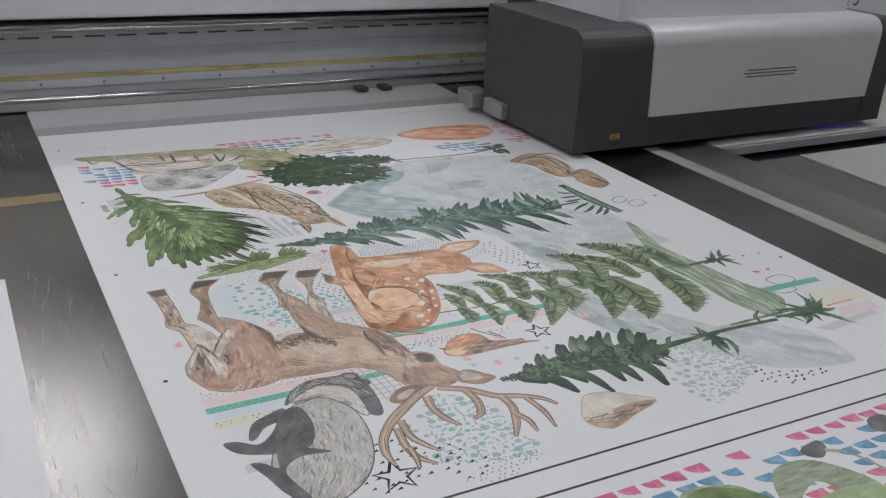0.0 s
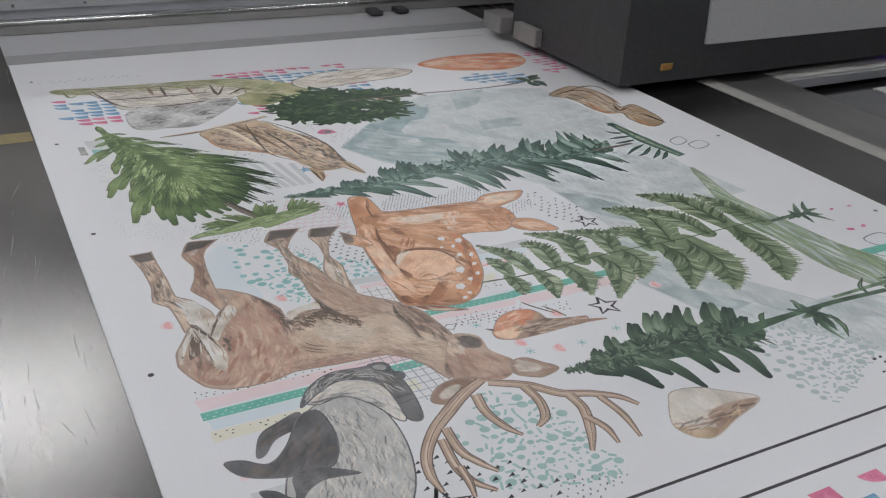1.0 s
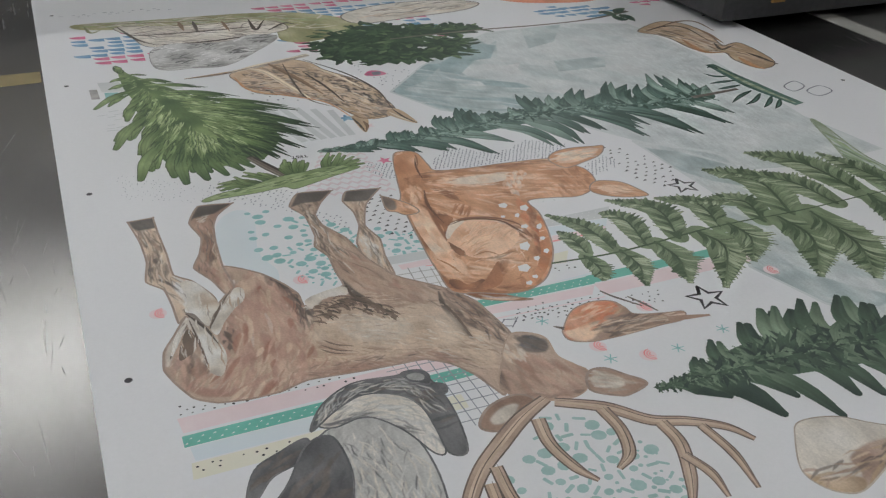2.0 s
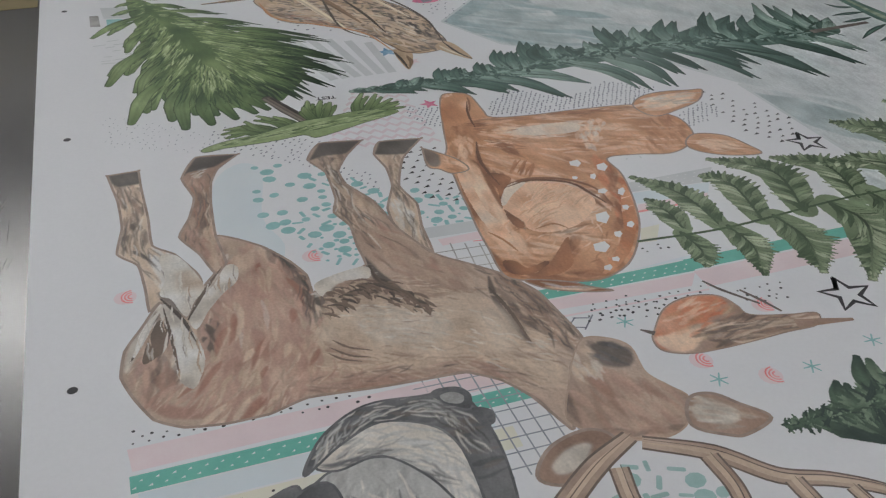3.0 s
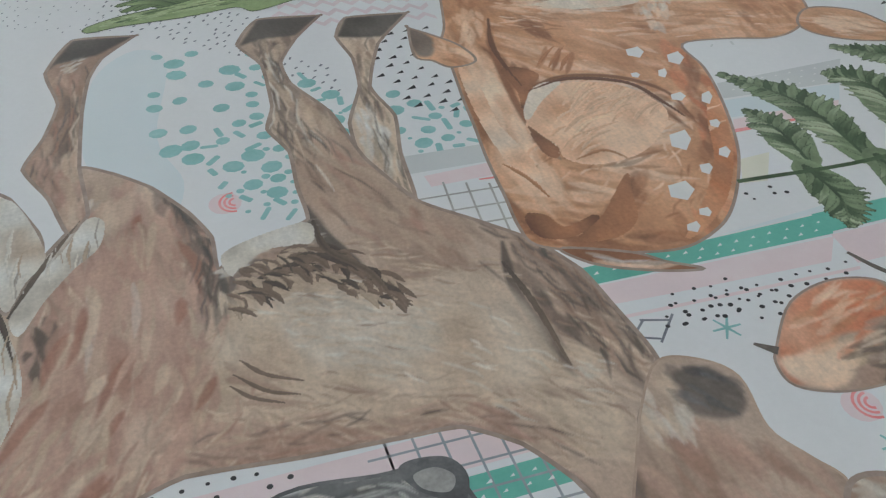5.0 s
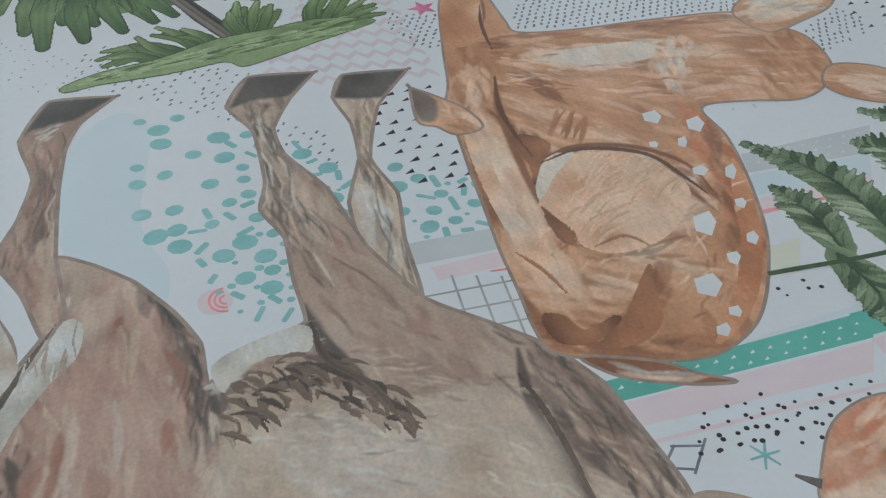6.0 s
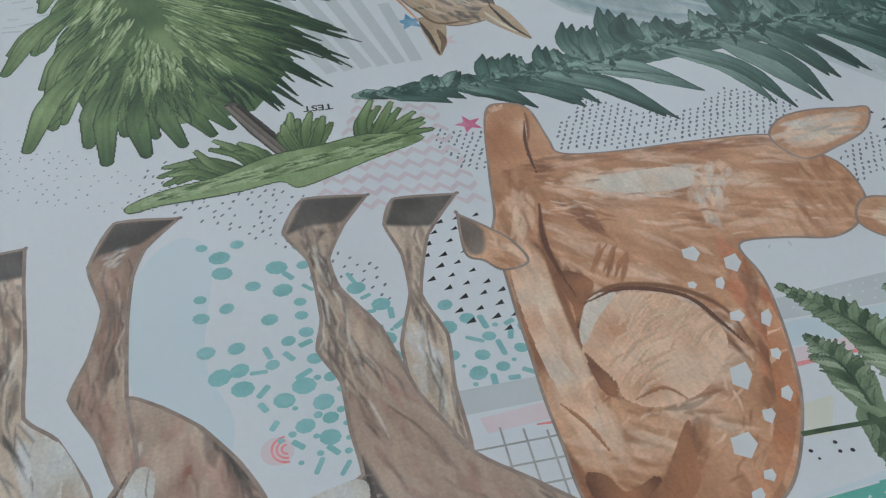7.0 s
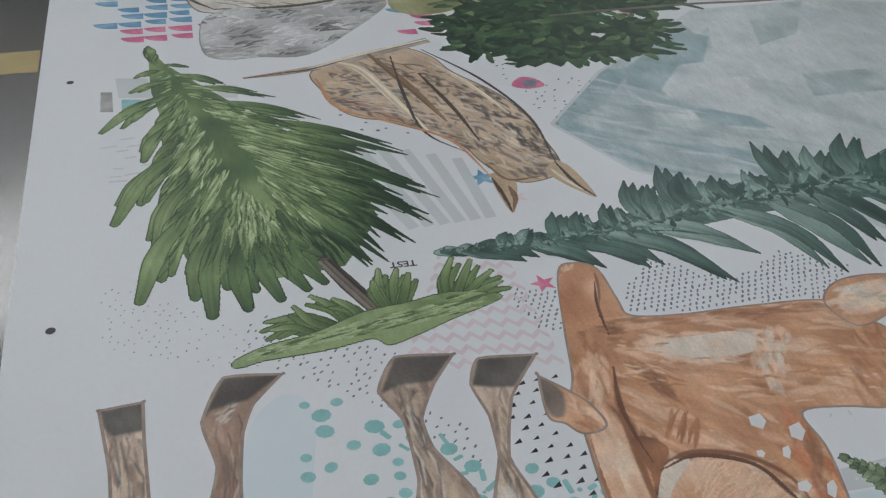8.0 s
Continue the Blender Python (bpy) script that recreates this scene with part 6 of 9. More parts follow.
for line, width, tone in (([(0.076, 1.677), (0.217, 1.649), (0.376, 1.626), (0.470, 1.633)], 0.004, (108, 104, 82)),
                          ([(0.138, 1.644), (0.162, 1.565), (0.190, 1.525)], 0.006, (62, 54, 48)),
                          ([(0.160, 1.586), (0.277, 1.576), (0.391, 1.575)], 0.005, (62, 54, 48)),
                          ([(0.190, 1.525), (0.275, 1.517), (0.350, 1.525), (0.401, 1.513)], 0.006, (62, 54, 48)),
                          ([(0.245, 1.642), (0.246, 1.591)], 0.008, (104, 84, 66)),
                          ([(0.270, 1.637), (0.268, 1.575)], 0.007, (62, 54, 48)),
                          ([(0.368, 1.618), (0.367, 1.555), (0.393, 1.605)], 0.007, (62, 54, 48)),
                          ([(0.320, 1.623), (0.322, 1.563)], 0.006, (104, 84, 66)),
                          ([(0.389, 1.547), (0.425, 1.578), (0.444, 1.564)], 0.007, (62, 54, 48)),
                          ([(0.084, 1.663), (0.092, 1.625), (0.112, 1.639)], 0.006, (96, 100, 70))):
    ink_lines.leaf(curve(line, 5), width, [np.array(ink(*tone)), np.array(ink(*tone)) * 1.25], None, shape=(0.3, 1, 0.8, 0.2), streak=0.3)
m.piece("grey_patch", "mottled grey brush patch")
grey = m.spray(0.15, 0.42, 1.36, 1.55, 0.0009)
G_WHITE, G_PALE, G_MID, G_DEEP = (np.array(ink(*c)) for c in ((182, 183, 183), (160, 161, 160), (120, 120, 118), (70, 70, 70)))
grey.patch(curve([(0.175, 1.496), (0.211, 1.524), (0.248, 1.515), (0.305, 1.509), (0.354, 1.531), (0.395, 1.505), (0.337, 1.436), (0.28, 1.388), (0.226, 1.393), (0.191, 1.394), (0.17, 1.418)], 5, True), [G_MID, G_PALE, G_WHITE], G_MID, 1, 0.03)
for k in range(330):
    x, y = m.rng.uniform(0.17, 0.39), m.rng.uniform(1.39, 1.53)
    dusk = math.sin(x * 62 + 1.2) * math.cos(y * 48)
    tone = G_DEEP if dusk > 0.45 else G_MID if dusk > 0.05 else G_PALE if dusk > -0.45 else G_WHITE
    a, ln = m.rng.uniform(-0.5, 0.7), m.rng.uniform(0.008, 0.026)
    grey.leaf(m.bent((x, y), (x + ln * math.cos(a), y + ln * math.sin(a)), 0.1), m.rng.uniform(0.002, 0.007), [tone, tone * 0.6 + G_PALE * 0.4], None, cover=False)
m.done()

m = Motif("spotted_tan_shape", 3, "tan watercolour shape with dark speckles")
m.edged(TAN, HOOF, [(0.278, 1.349), (0.337, 1.373), (0.378, 1.388), (0.41, 1.359), (0.424, 1.319), (0.457, 1.264), (0.472, 1.214), (0.474, 1.17), (0.475, 1.131), (0.464, 1.109), (0.432, 1.103), (0.415, 1.118), (0.402, 1.146), (0.394, 1.173), (0.369, 1.205), (0.342, 1.231), (0.311, 1.244), (0.292, 1.266), (0.282, 1.304)], 0.0014)
m.dab([TAN, HIDE_PALE, HIDE_SOFT, HIDE_PALE], [(0.284, 1.32), (0.336, 1.367), (0.387, 1.371), (0.456, 1.26), (0.471, 1.127), (0.433, 1.107), (0.395, 1.175), (0.302, 1.257)], -59, 0.03, 0.006, 1.3)
m.dab([HIDE_DARK, HIDE_SOFT], [(0.334, 1.361), (0.353, 1.331), (0.368, 1.243), (0.369, 1.205), (0.354, 1.235), (0.339, 1.296)], -79, 0.024, 0.004, 1.2)
m.hatch([HOOF, HIDE_DARK, HOOF, HIDE_PALE], 300, [(0.284, 1.32), (0.345, 1.295), (0.399, 1.231), (0.435, 1.159), (0.466, 1.123)], [0.03, 0.05, 0.05, 0.035, 0.02], 0.016, 0.0042, 25)
m.hatch([CREAM, HIDE_PALE], 160, [(0.30, 1.29), (0.35, 1.27), (0.40, 1.21), (0.44, 1.14)], [0.02, 0.04, 0.04, 0.025], 0.022, 0.002, 14)
m.hatch([HOOF_DARK, HIDE_DARK], 130, [(0.34, 1.36), (0.41, 1.30), (0.45, 1.23), (0.465, 1.15)], [0.012, 0.02, 0.018, 0.012], 0.013, 0.0036, 14)
m.hatch([HOOF_DARK, RUSSET], 60, [(0.295, 1.28), (0.34, 1.24), (0.39, 1.18)], [0.006, 0.008, 0.006], 0.016, 0.0026, 10)
m.piece("thin_stroke", "tan tapering strokes")
m.line(TAN, [(0.206, 1.349), (0.248, 1.352), (0.288, 1.357)], [0.003, 0.008, 0.01])
m.piece("thin_stroke")
m.line(STONE, [(0.275, 1.355), (0.336, 1.371), (0.418, 1.397)], [0.008, 0.012, 0.012])
m.line(HOOF, [(0.206, 1.348), (0.247, 1.348), (0.287, 1.352)], [0.001, 0.002, 0.001])
m.piece("pointed_patch")
m.fill(TAN, [(0.404, 1.121), (0.405, 1.062), (0.421, 1.095), (0.422, 1.114)])
m.piece("pointed_patch")
m.fill(TAN, [(0.456, 1.113), (0.485, 1.068), (0.482, 1.113), (0.472, 1.13)])
m.piece("ink_line", "dark brown and cream brush lines", "stuff")
ink_lines = m.spray(0.19, 0.5, 1.05, 1.42)
for line, width, tone in (([(0.304, 1.366), (0.330, 1.341), (0.351, 1.269), (0.369, 1.204)], 0.012, (176, 166, 150)),
                          ([(0.344, 1.378), (0.370, 1.301), (0.391, 1.221)], 0.01, (104, 84, 66)),
                          ([(0.367, 1.367), (0.362, 1.278), (0.365, 1.205), (0.396, 1.160)], 0.0032, (62, 54, 48)),
                          ([(0.280, 1.332), (0.288, 1.276), (0.312, 1.249)], 0.004, (150, 112, 84)),
                          ([(0.404, 1.376), (0.449, 1.297), (0.474, 1.211), (0.470, 1.126)], 0.0032, (62, 54, 48)),
                          ([(0.292, 1.263), (0.341, 1.228), (0.386, 1.185), (0.404, 1.120)], 0.0042, (150, 112, 84)),
                          ([(0.406, 1.345), (0.434, 1.288), (0.456, 1.223)], 0.006, (176, 166, 150)),
                          ([(0.388, 1.322), (0.404, 1.246), (0.412, 1.179)], 0.0045, (62, 54, 48)),
                          ([(0.404, 1.117), (0.406, 1.090), (0.406, 1.064)], 0.0034, (62, 54, 48)),
                          ([(0.470, 1.126), (0.476, 1.092), (0.486, 1.069)], 0.0034, (62, 54, 48)),
                          ([(0.415, 1.101), (0.415, 1.083), (0.408, 1.066)], 0.005, (104, 84, 66)),
                          ([(0.462, 1.118), (0.468, 1.100), (0.478, 1.082)], 0.005, (176, 166, 150)),
                          ([(0.206, 1.348), (0.248, 1.352), (0.281, 1.355), (0.337, 1.375), (0.416, 1.396)], 0.0022, (62, 54, 48)),
                          ([(0.285, 1.359), (0.338, 1.378), (0.417, 1.399)], 0.006, (176, 166, 150)),
                          ([(0.406, 1.140), (0.418, 1.111), (0.450, 1.110)], 0.003, (104, 84, 66))):
    ink_lines.leaf(curve(line, 5), width, [np.array(ink(*tone)), np.array(ink(*tone)) * 1.25], None, shape=(0.3, 1, 0.8, 0.2), streak=0.3)
m.done()

m = Motif("tan_oval_shape", 3, "small tan watercolour shape near the board's edge")
m.edged(TAN, HOOF, [(1.031, 1.331), (1.109, 1.368), (1.146, 1.329), (1.145, 1.259), (1.134, 1.212), (1.173, 1.212), (1.166, 1.113), (1.119, 1.09), (1.103, 1.14), (1.111, 1.181), (1.07, 1.208), (1.065, 1.268), (1.055, 1.299)], 0.0024)
m.dab([CREAM, TAN, HIDE_PALE, HIDE], [(1.045, 1.33), (1.136, 1.315), (1.134, 1.196), (1.143, 1.115), (1.115, 1.17), (1.065, 1.252)], -64, 0.04, 0.008, 1.6)
m.hatch([TAN, HIDE_PALE, HIDE_DARK], 60, [(1.049, 1.336), (1.099, 1.264), (1.143, 1.13)], [0.01, 0.04, 0.015], 0.04, 0.005, 12)
m.hatch([PALE_GREY, FLECK], 30, [(0.973, 1.333), (1.046, 1.225), (1.095, 1.146)], [0.02, 0.02, 0.01], 0.04, 0.003, 15)
m.piece("ink_line", "brown brush lines", "stuff")
ink_lines = m.spray(1.0, 1.22, 1.05, 1.42)
for line, width, tone in (([(1.046, 1.326), (1.097, 1.340), (1.129, 1.320), (1.126, 1.245)], 0.006, (62, 54, 48)),
                          ([(1.091, 1.342), (1.138, 1.357), (1.172, 1.345), (1.171, 1.286)], 0.006, (104, 84, 66)),
                          ([(1.126, 1.227), (1.117, 1.194), (1.152, 1.206)], 0.007, (62, 54, 48)),
                          ([(1.149, 1.165), (1.156, 1.135), (1.162, 1.099)], 0.008, (62, 54, 48)),
                          ([(1.119, 1.148), (1.115, 1.109), (1.123, 1.087)], 0.012, (150, 112, 84)),
                          ([(1.082, 1.261), (1.077, 1.198), (1.110, 1.179)], 0.012, (150, 112, 84)),
                          ([(1.149, 1.313), (1.149, 1.267), (1.142, 1.221)], 0.007, (104, 84, 66))):
    ink_lines.leaf(curve(line, 5), width, [np.array(ink(*tone)), np.array(ink(*tone)) * 1.25], None, shape=(0.3, 1, 0.8, 0.2), streak=0.3)
m.done()

m = Motif("orange_curled_shape", 4, "orange watercolour shape with white spots")
m.edged(ORANGE, OUTLINE, [(0.415, 0.979), (0.431, 0.987), (0.447, 0.976), (0.448, 0.938), (0.451, 0.919), (0.491, 0.911), (0.545, 0.908), (0.607, 0.9), (0.624, 0.877), (0.636, 0.855), (0.631, 0.822), (0.611, 0.801), (0.586, 0.793), (0.555, 0.801), (0.524, 0.803), (0.523, 0.774), (0.515, 0.74), (0.5, 0.698), (0.484, 0.67), (0.465, 0.646), (0.448, 0.634), (0.427, 0.628), (0.401, 0.633), (0.38, 0.641), (0.36, 0.652), (0.357, 0.668), (0.359, 0.692), (0.361, 0.723), (0.365, 0.756), (0.368, 0.784), (0.373, 0.821), (0.376, 0.851), (0.385, 0.873), (0.396, 0.916)], 0.0018)
m.dab([ORANGE, ORANGE_MID, ORANGE, ORANGE_PALE], [(0.446, 0.922), (0.543, 0.905), (0.606, 0.898), (0.63, 0.833), (0.587, 0.794), (0.527, 0.806), (0.446, 0.855), (0.433, 0.891)], -22, 0.035, 0.006, 1.4)
m.dab([ORANGE_DARK, ORANGE_MID], [(0.445, 0.921), (0.494, 0.908), (0.544, 0.905), (0.601, 0.898), (0.596, 0.889), (0.538, 0.895), (0.487, 0.902), (0.453, 0.909)], -9, 0.03, 0.004, 1.2)
m.fill(CREAM, [(0.454, 0.888), (0.485, 0.888), (0.519, 0.883), (0.53, 0.875), (0.515, 0.863), (0.476, 0.868)])
m.dab([ORANGE_PALE, CREAM, ORANGE_PALE], [(0.441, 0.895), (0.487, 0.892), (0.521, 0.887), (0.534, 0.875), (0.515, 0.859), (0.473, 0.863), (0.45, 0.878)], -13, 0.03, 0.006, 2)
m.dab([ORANGE_PALE, CREAM], [(0.531, 0.872), (0.557, 0.882), (0.547, 0.854), (0.523, 0.824), (0.514, 0.837), (0.518, 0.856)], -114, 0.016, 0.005, 1.6)
m.dab([ORANGE_MID, ORANGE], [(0.613, 0.873), (0.634, 0.852), (0.631, 0.822), (0.611, 0.801), (0.587, 0.794), (0.57, 0.805)], -95, 0.02, 0.005, 1.2)
m.dab([ORANGE, ORANGE_PALE, ORANGE_MID, ORANGE], [(0.405, 0.899), (0.432, 0.859), (0.457, 0.827), (0.503, 0.813), (0.519, 0.774), (0.488, 0.758), (0.454, 0.789), (0.412, 0.791), (0.408, 0.836)], -49, 0.03, 0.006, 1.3)
m.dab([ORANGE_DARK, ORANGE_DARK, ORANGE_MID], [(0.402, 0.843), (0.409, 0.818), (0.421, 0.796), (0.439, 0.789), (0.415, 0.782), (0.398, 0.76), (0.401, 0.789), (0.399, 0.816)], -92, 0.024, 0.005, 2)
m.dab([ORANGE_DARK], [(0.426, 0.876), (0.446, 0.855), (0.443, 0.834), (0.431, 0.854)], -63, 0.02, 0.004, 1.6)
m.fill(ORANGE_PALE, [(0.396, 0.756), (0.413, 0.778), (0.437, 0.784), (0.464, 0.774), (0.481, 0.752), (0.484, 0.725), (0.457, 0.702), (0.427, 0.695), (0.409, 0.709), (0.399, 0.729)])
m.dab([ORANGE_PALE, ORANGE_PALE, ORANGE, CREAM], [(0.396, 0.756), (0.413, 0.778), (0.437, 0.784), (0.464, 0.774), (0.481, 0.752), (0.486, 0.724), (0.464, 0.709), (0.431, 0.702), (0.412, 0.716), (0.399, 0.729)], 2, 0.04, 0.008, 1.8)
m.dab([ORANGE, ORANGE_PALE, ORANGE_MID], [(0.397, 0.725), (0.431, 0.702), (0.464, 0.709), (0.447, 0.673), (0.429, 0.686), (0.395, 0.66), (0.372, 0.653), (0.364, 0.669), (0.381, 0.701)], -28, 0.035, 0.006, 1.3)
m.dab([ORANGE_DARK, ORANGE_MID], [(0.392, 0.739), (0.405, 0.749), (0.419, 0.752), (0.405, 0.735), (0.394, 0.726)], 25, 0.014, 0.003, 1.6)
m.dab([ORANGE_MID, ORANGE_DARK], [(0.409, 0.726), (0.424, 0.713), (0.453, 0.712), (0.47, 0.725), (0.451, 0.702), (0.415, 0.703)], 1, 0.026, 0.0035, 1)
m.fill(ORANGE_PALE, [(0.388, 0.839), (0.395, 0.82), (0.393, 0.762), (0.39, 0.714), (0.39, 0.687), (0.377, 0.691), (0.37, 0.72), (0.374, 0.767)])
m.dab([ORANGE_PALE, ORANGE, ORANGE_PALE], [(0.389, 0.841), (0.396, 0.822), (0.393, 0.762), (0.39, 0.714), (0.391, 0.683), (0.375, 0.688), (0.37, 0.72), (0.374, 0.772)], -93, 0.045, 0.008, 2)
m.dab([ORANGE_MID, ORANGE, ORANGE_DARK], [(0.374, 0.821), (0.375, 0.792), (0.368, 0.747), (0.362, 0.692), (0.362, 0.663), (0.357, 0.665), (0.359, 0.7), (0.365, 0.747)], -96, 0.04, 0.005, 1.6)
m.hatch([ORANGE_MID, ORANGE_PALE, ORANGE], 90, [(0.381, 0.701), (0.429, 0.737), (0.473, 0.738), (0.478, 0.688), (0.438, 0.647)], [0.03, 0.05, 0.05, 0.02, 0.02], 0.016, 0.0016, 14)
m.hatch([ORANGE_MID, ORANGE_PALE, ORANGE], 70, [(0.418, 0.882), (0.468, 0.861), (0.52, 0.845), (0.59, 0.838)], [0.02, 0.03, 0.035, 0.03], 0.015, 0.0016, 14)
m.line(ORANGE_DARK, [(0.416, 0.873), (0.408, 0.847), (0.401, 0.812), (0.396, 0.766), (0.395, 0.734), (0.398, 0.715)], [0.002, 0.0045, 0.002])
m.dab([ORANGE_DARK, HOOF], [(0.394, 0.743), (0.396, 0.729), (0.399, 0.715), (0.394, 0.721)], -84, 0.014, 0.004, 1.6)
m.dab([ORANGE_DARK, ORANGE_MID], [(0.36, 0.674), (0.376, 0.664), (0.394, 0.664), (0.406, 0.658), (0.385, 0.645), (0.36, 0.653)], -45, 0.024, 0.006, 2)
m.dab([ORANGE_DARK, ORANGE_MID], [(0.415, 0.676), (0.433, 0.691), (0.428, 0.672), (0.408, 0.656), (0.39, 0.646), (0.384, 0.65)], -139, 0.026, 0.006, 2)
m.dab([ORANGE_DARK, ORANGE_DARK, ORANGE_MID], [(0.39, 0.65), (0.415, 0.649), (0.435, 0.636), (0.425, 0.629), (0.402, 0.634), (0.38, 0.642)], -14, 0.03, 0.006, 1.8)
m.dab([ORANGE_MID, BRIGHT, ORANGE_MID, ORANGE_DARK], [(0.505, 0.795), (0.524, 0.801), (0.515, 0.74), (0.484, 0.67), (0.462, 0.643), (0.438, 0.632), (0.429, 0.636), (0.462, 0.661), (0.484, 0.703), (0.496, 0.74)], -106, 0.032, 0.007, 1.7)
m.dab([ORANGE_DARK], [(0.477, 0.764), (0.487, 0.743), (0.489, 0.724), (0.478, 0.722), (0.476, 0.746)], -76, 0.02, 0.004, 1.4)
m.line(ORANGE_DARK, [(0.411, 0.785), (0.436, 0.79), (0.467, 0.779), (0.487, 0.756), (0.489, 0.726)], [0.003, 0.004, 0.003, 0.004, 0.002])
m.line(ORANGE_MID, [(0.439, 0.827), (0.43, 0.812), (0.424, 0.803)], [0.001, 0.0035, 0.001])
m.line(ORANGE_MID, [(0.446, 0.822), (0.437, 0.807), (0.431, 0.798)], [0.001, 0.0035, 0.001])
m.line(ORANGE_MID, [(0.452, 0.814), (0.443, 0.8), (0.437, 0.791)], [0.001, 0.0035, 0.001])
m.dab([ORANGE_PALE, ORANGE], [(0.416, 0.973), (0.431, 0.981), (0.44, 0.973), (0.423, 0.929), (0.402, 0.924)], -107, 0.02, 0.006, 2)
m.dab([ORANGE_DARK], [(0.426, 0.917), (0.439, 0.91), (0.429, 0.895), (0.422, 0.901)], -17, 0.012, 0.004, 1.6)
m.dab([ORANGE, ORANGE_MID], [(0.396, 0.912), (0.414, 0.903), (0.418, 0.876), (0.395, 0.84), (0.381, 0.856)], -94, 0.024, 0.006, 1.6)
m.dab([ORANGE_PALE], [(0.402, 0.89), (0.412, 0.874), (0.395, 0.84), (0.391, 0.859)], -99, 0.02, 0.005, 1.2)
m.line(ORANGE_DARK, [(0.443, 0.971), (0.436, 0.948), (0.426, 0.927)], [0.002, 0.004, 0.002])
m.piece("soft_wash", "apricot, cream and burnt orange brush marks", "stuff")
curl = m.spray(0.34, 0.66, 0.60, 1.0)
C_PALE, C_CREAM, C_ORANGE, C_MID, C_DARK, C_RUST = (np.array(ink(*c)) for c in ((194, 166, 142), (186, 176, 164), (174, 132, 102), (148, 104, 76), (92, 64, 50), (160, 106, 74)))
for ring, tone in (([(0.392, 0.744), (0.409, 0.772), (0.432, 0.783), (0.462, 0.772), (0.477, 0.748), (0.473, 0.728), (0.447, 0.706), (0.419, 0.702), (0.403, 0.711), (0.402, 0.728)], [C_ORANGE, C_PALE, C_PALE]),
                   ([(0.377, 0.820), (0.382, 0.797), (0.379, 0.754), (0.384, 0.722), (0.382, 0.697), (0.373, 0.710), (0.370, 0.737), (0.371, 0.776)], [C_ORANGE, C_PALE, C_CREAM]),
                   ([(0.398, 0.763), (0.409, 0.781), (0.420, 0.787), (0.431, 0.785), (0.412, 0.769), (0.397, 0.753)], [C_PALE, C_CREAM, C_CREAM]),
                   ([(0.456, 0.881), (0.483, 0.887), (0.519, 0.885), (0.529, 0.875), (0.520, 0.863), (0.486, 0.866), (0.465, 0.873)], [C_PALE, C_CREAM, C_CREAM]),
                   ([(0.515, 0.754), (0.506, 0.719), (0.490, 0.685), (0.469, 0.656), (0.446, 0.638), (0.433, 0.635), (0.457, 0.659), (0.480, 0.688), (0.496, 0.723)], [C_MID, C_RUST, C_ORANGE]),
                   ([(0.401, 0.809), (0.413, 0.808), (0.421, 0.796), (0.410, 0.783), (0.398, 0.765), (0.402, 0.783)], [C_DARK, C_DARK, C_MID]),
                   ([(0.394, 0.747), (0.398, 0.737), (0.402, 0.722), (0.398, 0.714), (0.393, 0.722)], [C_DARK, C_DARK, C_MID]),
                   ([(0.363, 0.674), (0.373, 0.672), (0.379, 0.660), (0.396, 0.664), (0.397, 0.659), (0.379, 0.652), (0.364, 0.657)], [C_DARK, C_DARK, C_MID]),
                   ([(0.381, 0.649), (0.400, 0.662), (0.422, 0.685), (0.429, 0.690), (0.423, 0.674), (0.416, 0.654), (0.400, 0.645)], [C_DARK, C_MID, C_ORANGE]),
                   ([(0.413, 0.970), (0.426, 0.979), (0.441, 0.978), (0.438, 0.955), (0.425, 0.921), (0.409, 0.912), (0.399, 0.922)], [C_MID, C_ORANGE, C_PALE])):
    curl.patch(curve(ring, 5, True), tone, None, 1, 0.02)
for k in range(60):
    f, g = m.rng.random(), m.rng.uniform(-0.02, 0.02)
    x, y, ln, q = 0.40 + 0.085 * f, 0.715 + 0.04 * math.sin(3 * f) + g, m.rng.uniform(0.015, 0.04), m.rng.uniform(0.1, 0.55)
    curl.leaf(m.bent((x, y), (x + ln * 0.85, y + ln * 0.42), 0.12), m.rng.uniform(0.002, 0.005), [C_PALE * (1 - q) + C_ORANGE * q] * 2, None, cover=False)
for line, width, tone in (([(0.409, 0.782), (0.437, 0.787), (0.469, 0.772), (0.480, 0.746), (0.485, 0.729)], 0.0034, C_DARK), ([(0.424, 0.806), (0.434, 0.817), (0.444, 0.826)], 0.0030, C_MID), ([(0.430, 0.802), (0.440, 0.814), (0.450, 0.824)], 0.0030, C_MID), ([(0.436, 0.797), (0.444, 0.808), (0.453, 0.816)], 0.0030, C_MID), ([(0.416, 0.873), (0.407, 0.842), (0.405, 0.815), (0.407, 0.785)], 0.0030, C_DARK), ([(0.368, 0.718), (0.376, 0.703), (0.381, 0.683)], 0.0026, C_MID), ([(0.408, 0.710), (0.426, 0.713), (0.436, 0.701)], 0.0026, C_MID), ([(0.439, 0.962), (0.430, 0.934), (0.426, 0.903)], 0.0026, C_DARK)):
    curl.leaf(curve(line, 5), width, [tone, tone], None, shape=(0.25, 1, 0.8, 0.1))
m.piece("tail_tip", "brown and white pointed tip")
m.edged(ORANGE_DARK, OUTLINE, [(0.371, 0.646), (0.402, 0.633), (0.415, 0.622), (0.43, 0.612), (0.412, 0.616), (0.389, 0.626), (0.377, 0.635)], 0.0018)
m.dab([CREAM, WHITE_INK, ORANGE_PALE], [(0.381, 0.636), (0.399, 0.629), (0.418, 0.617), (0.392, 0.625)], -27, 0.03, 0.003, 1.6)
m.piece("ear_shape", "apricot pointed leaf shape")
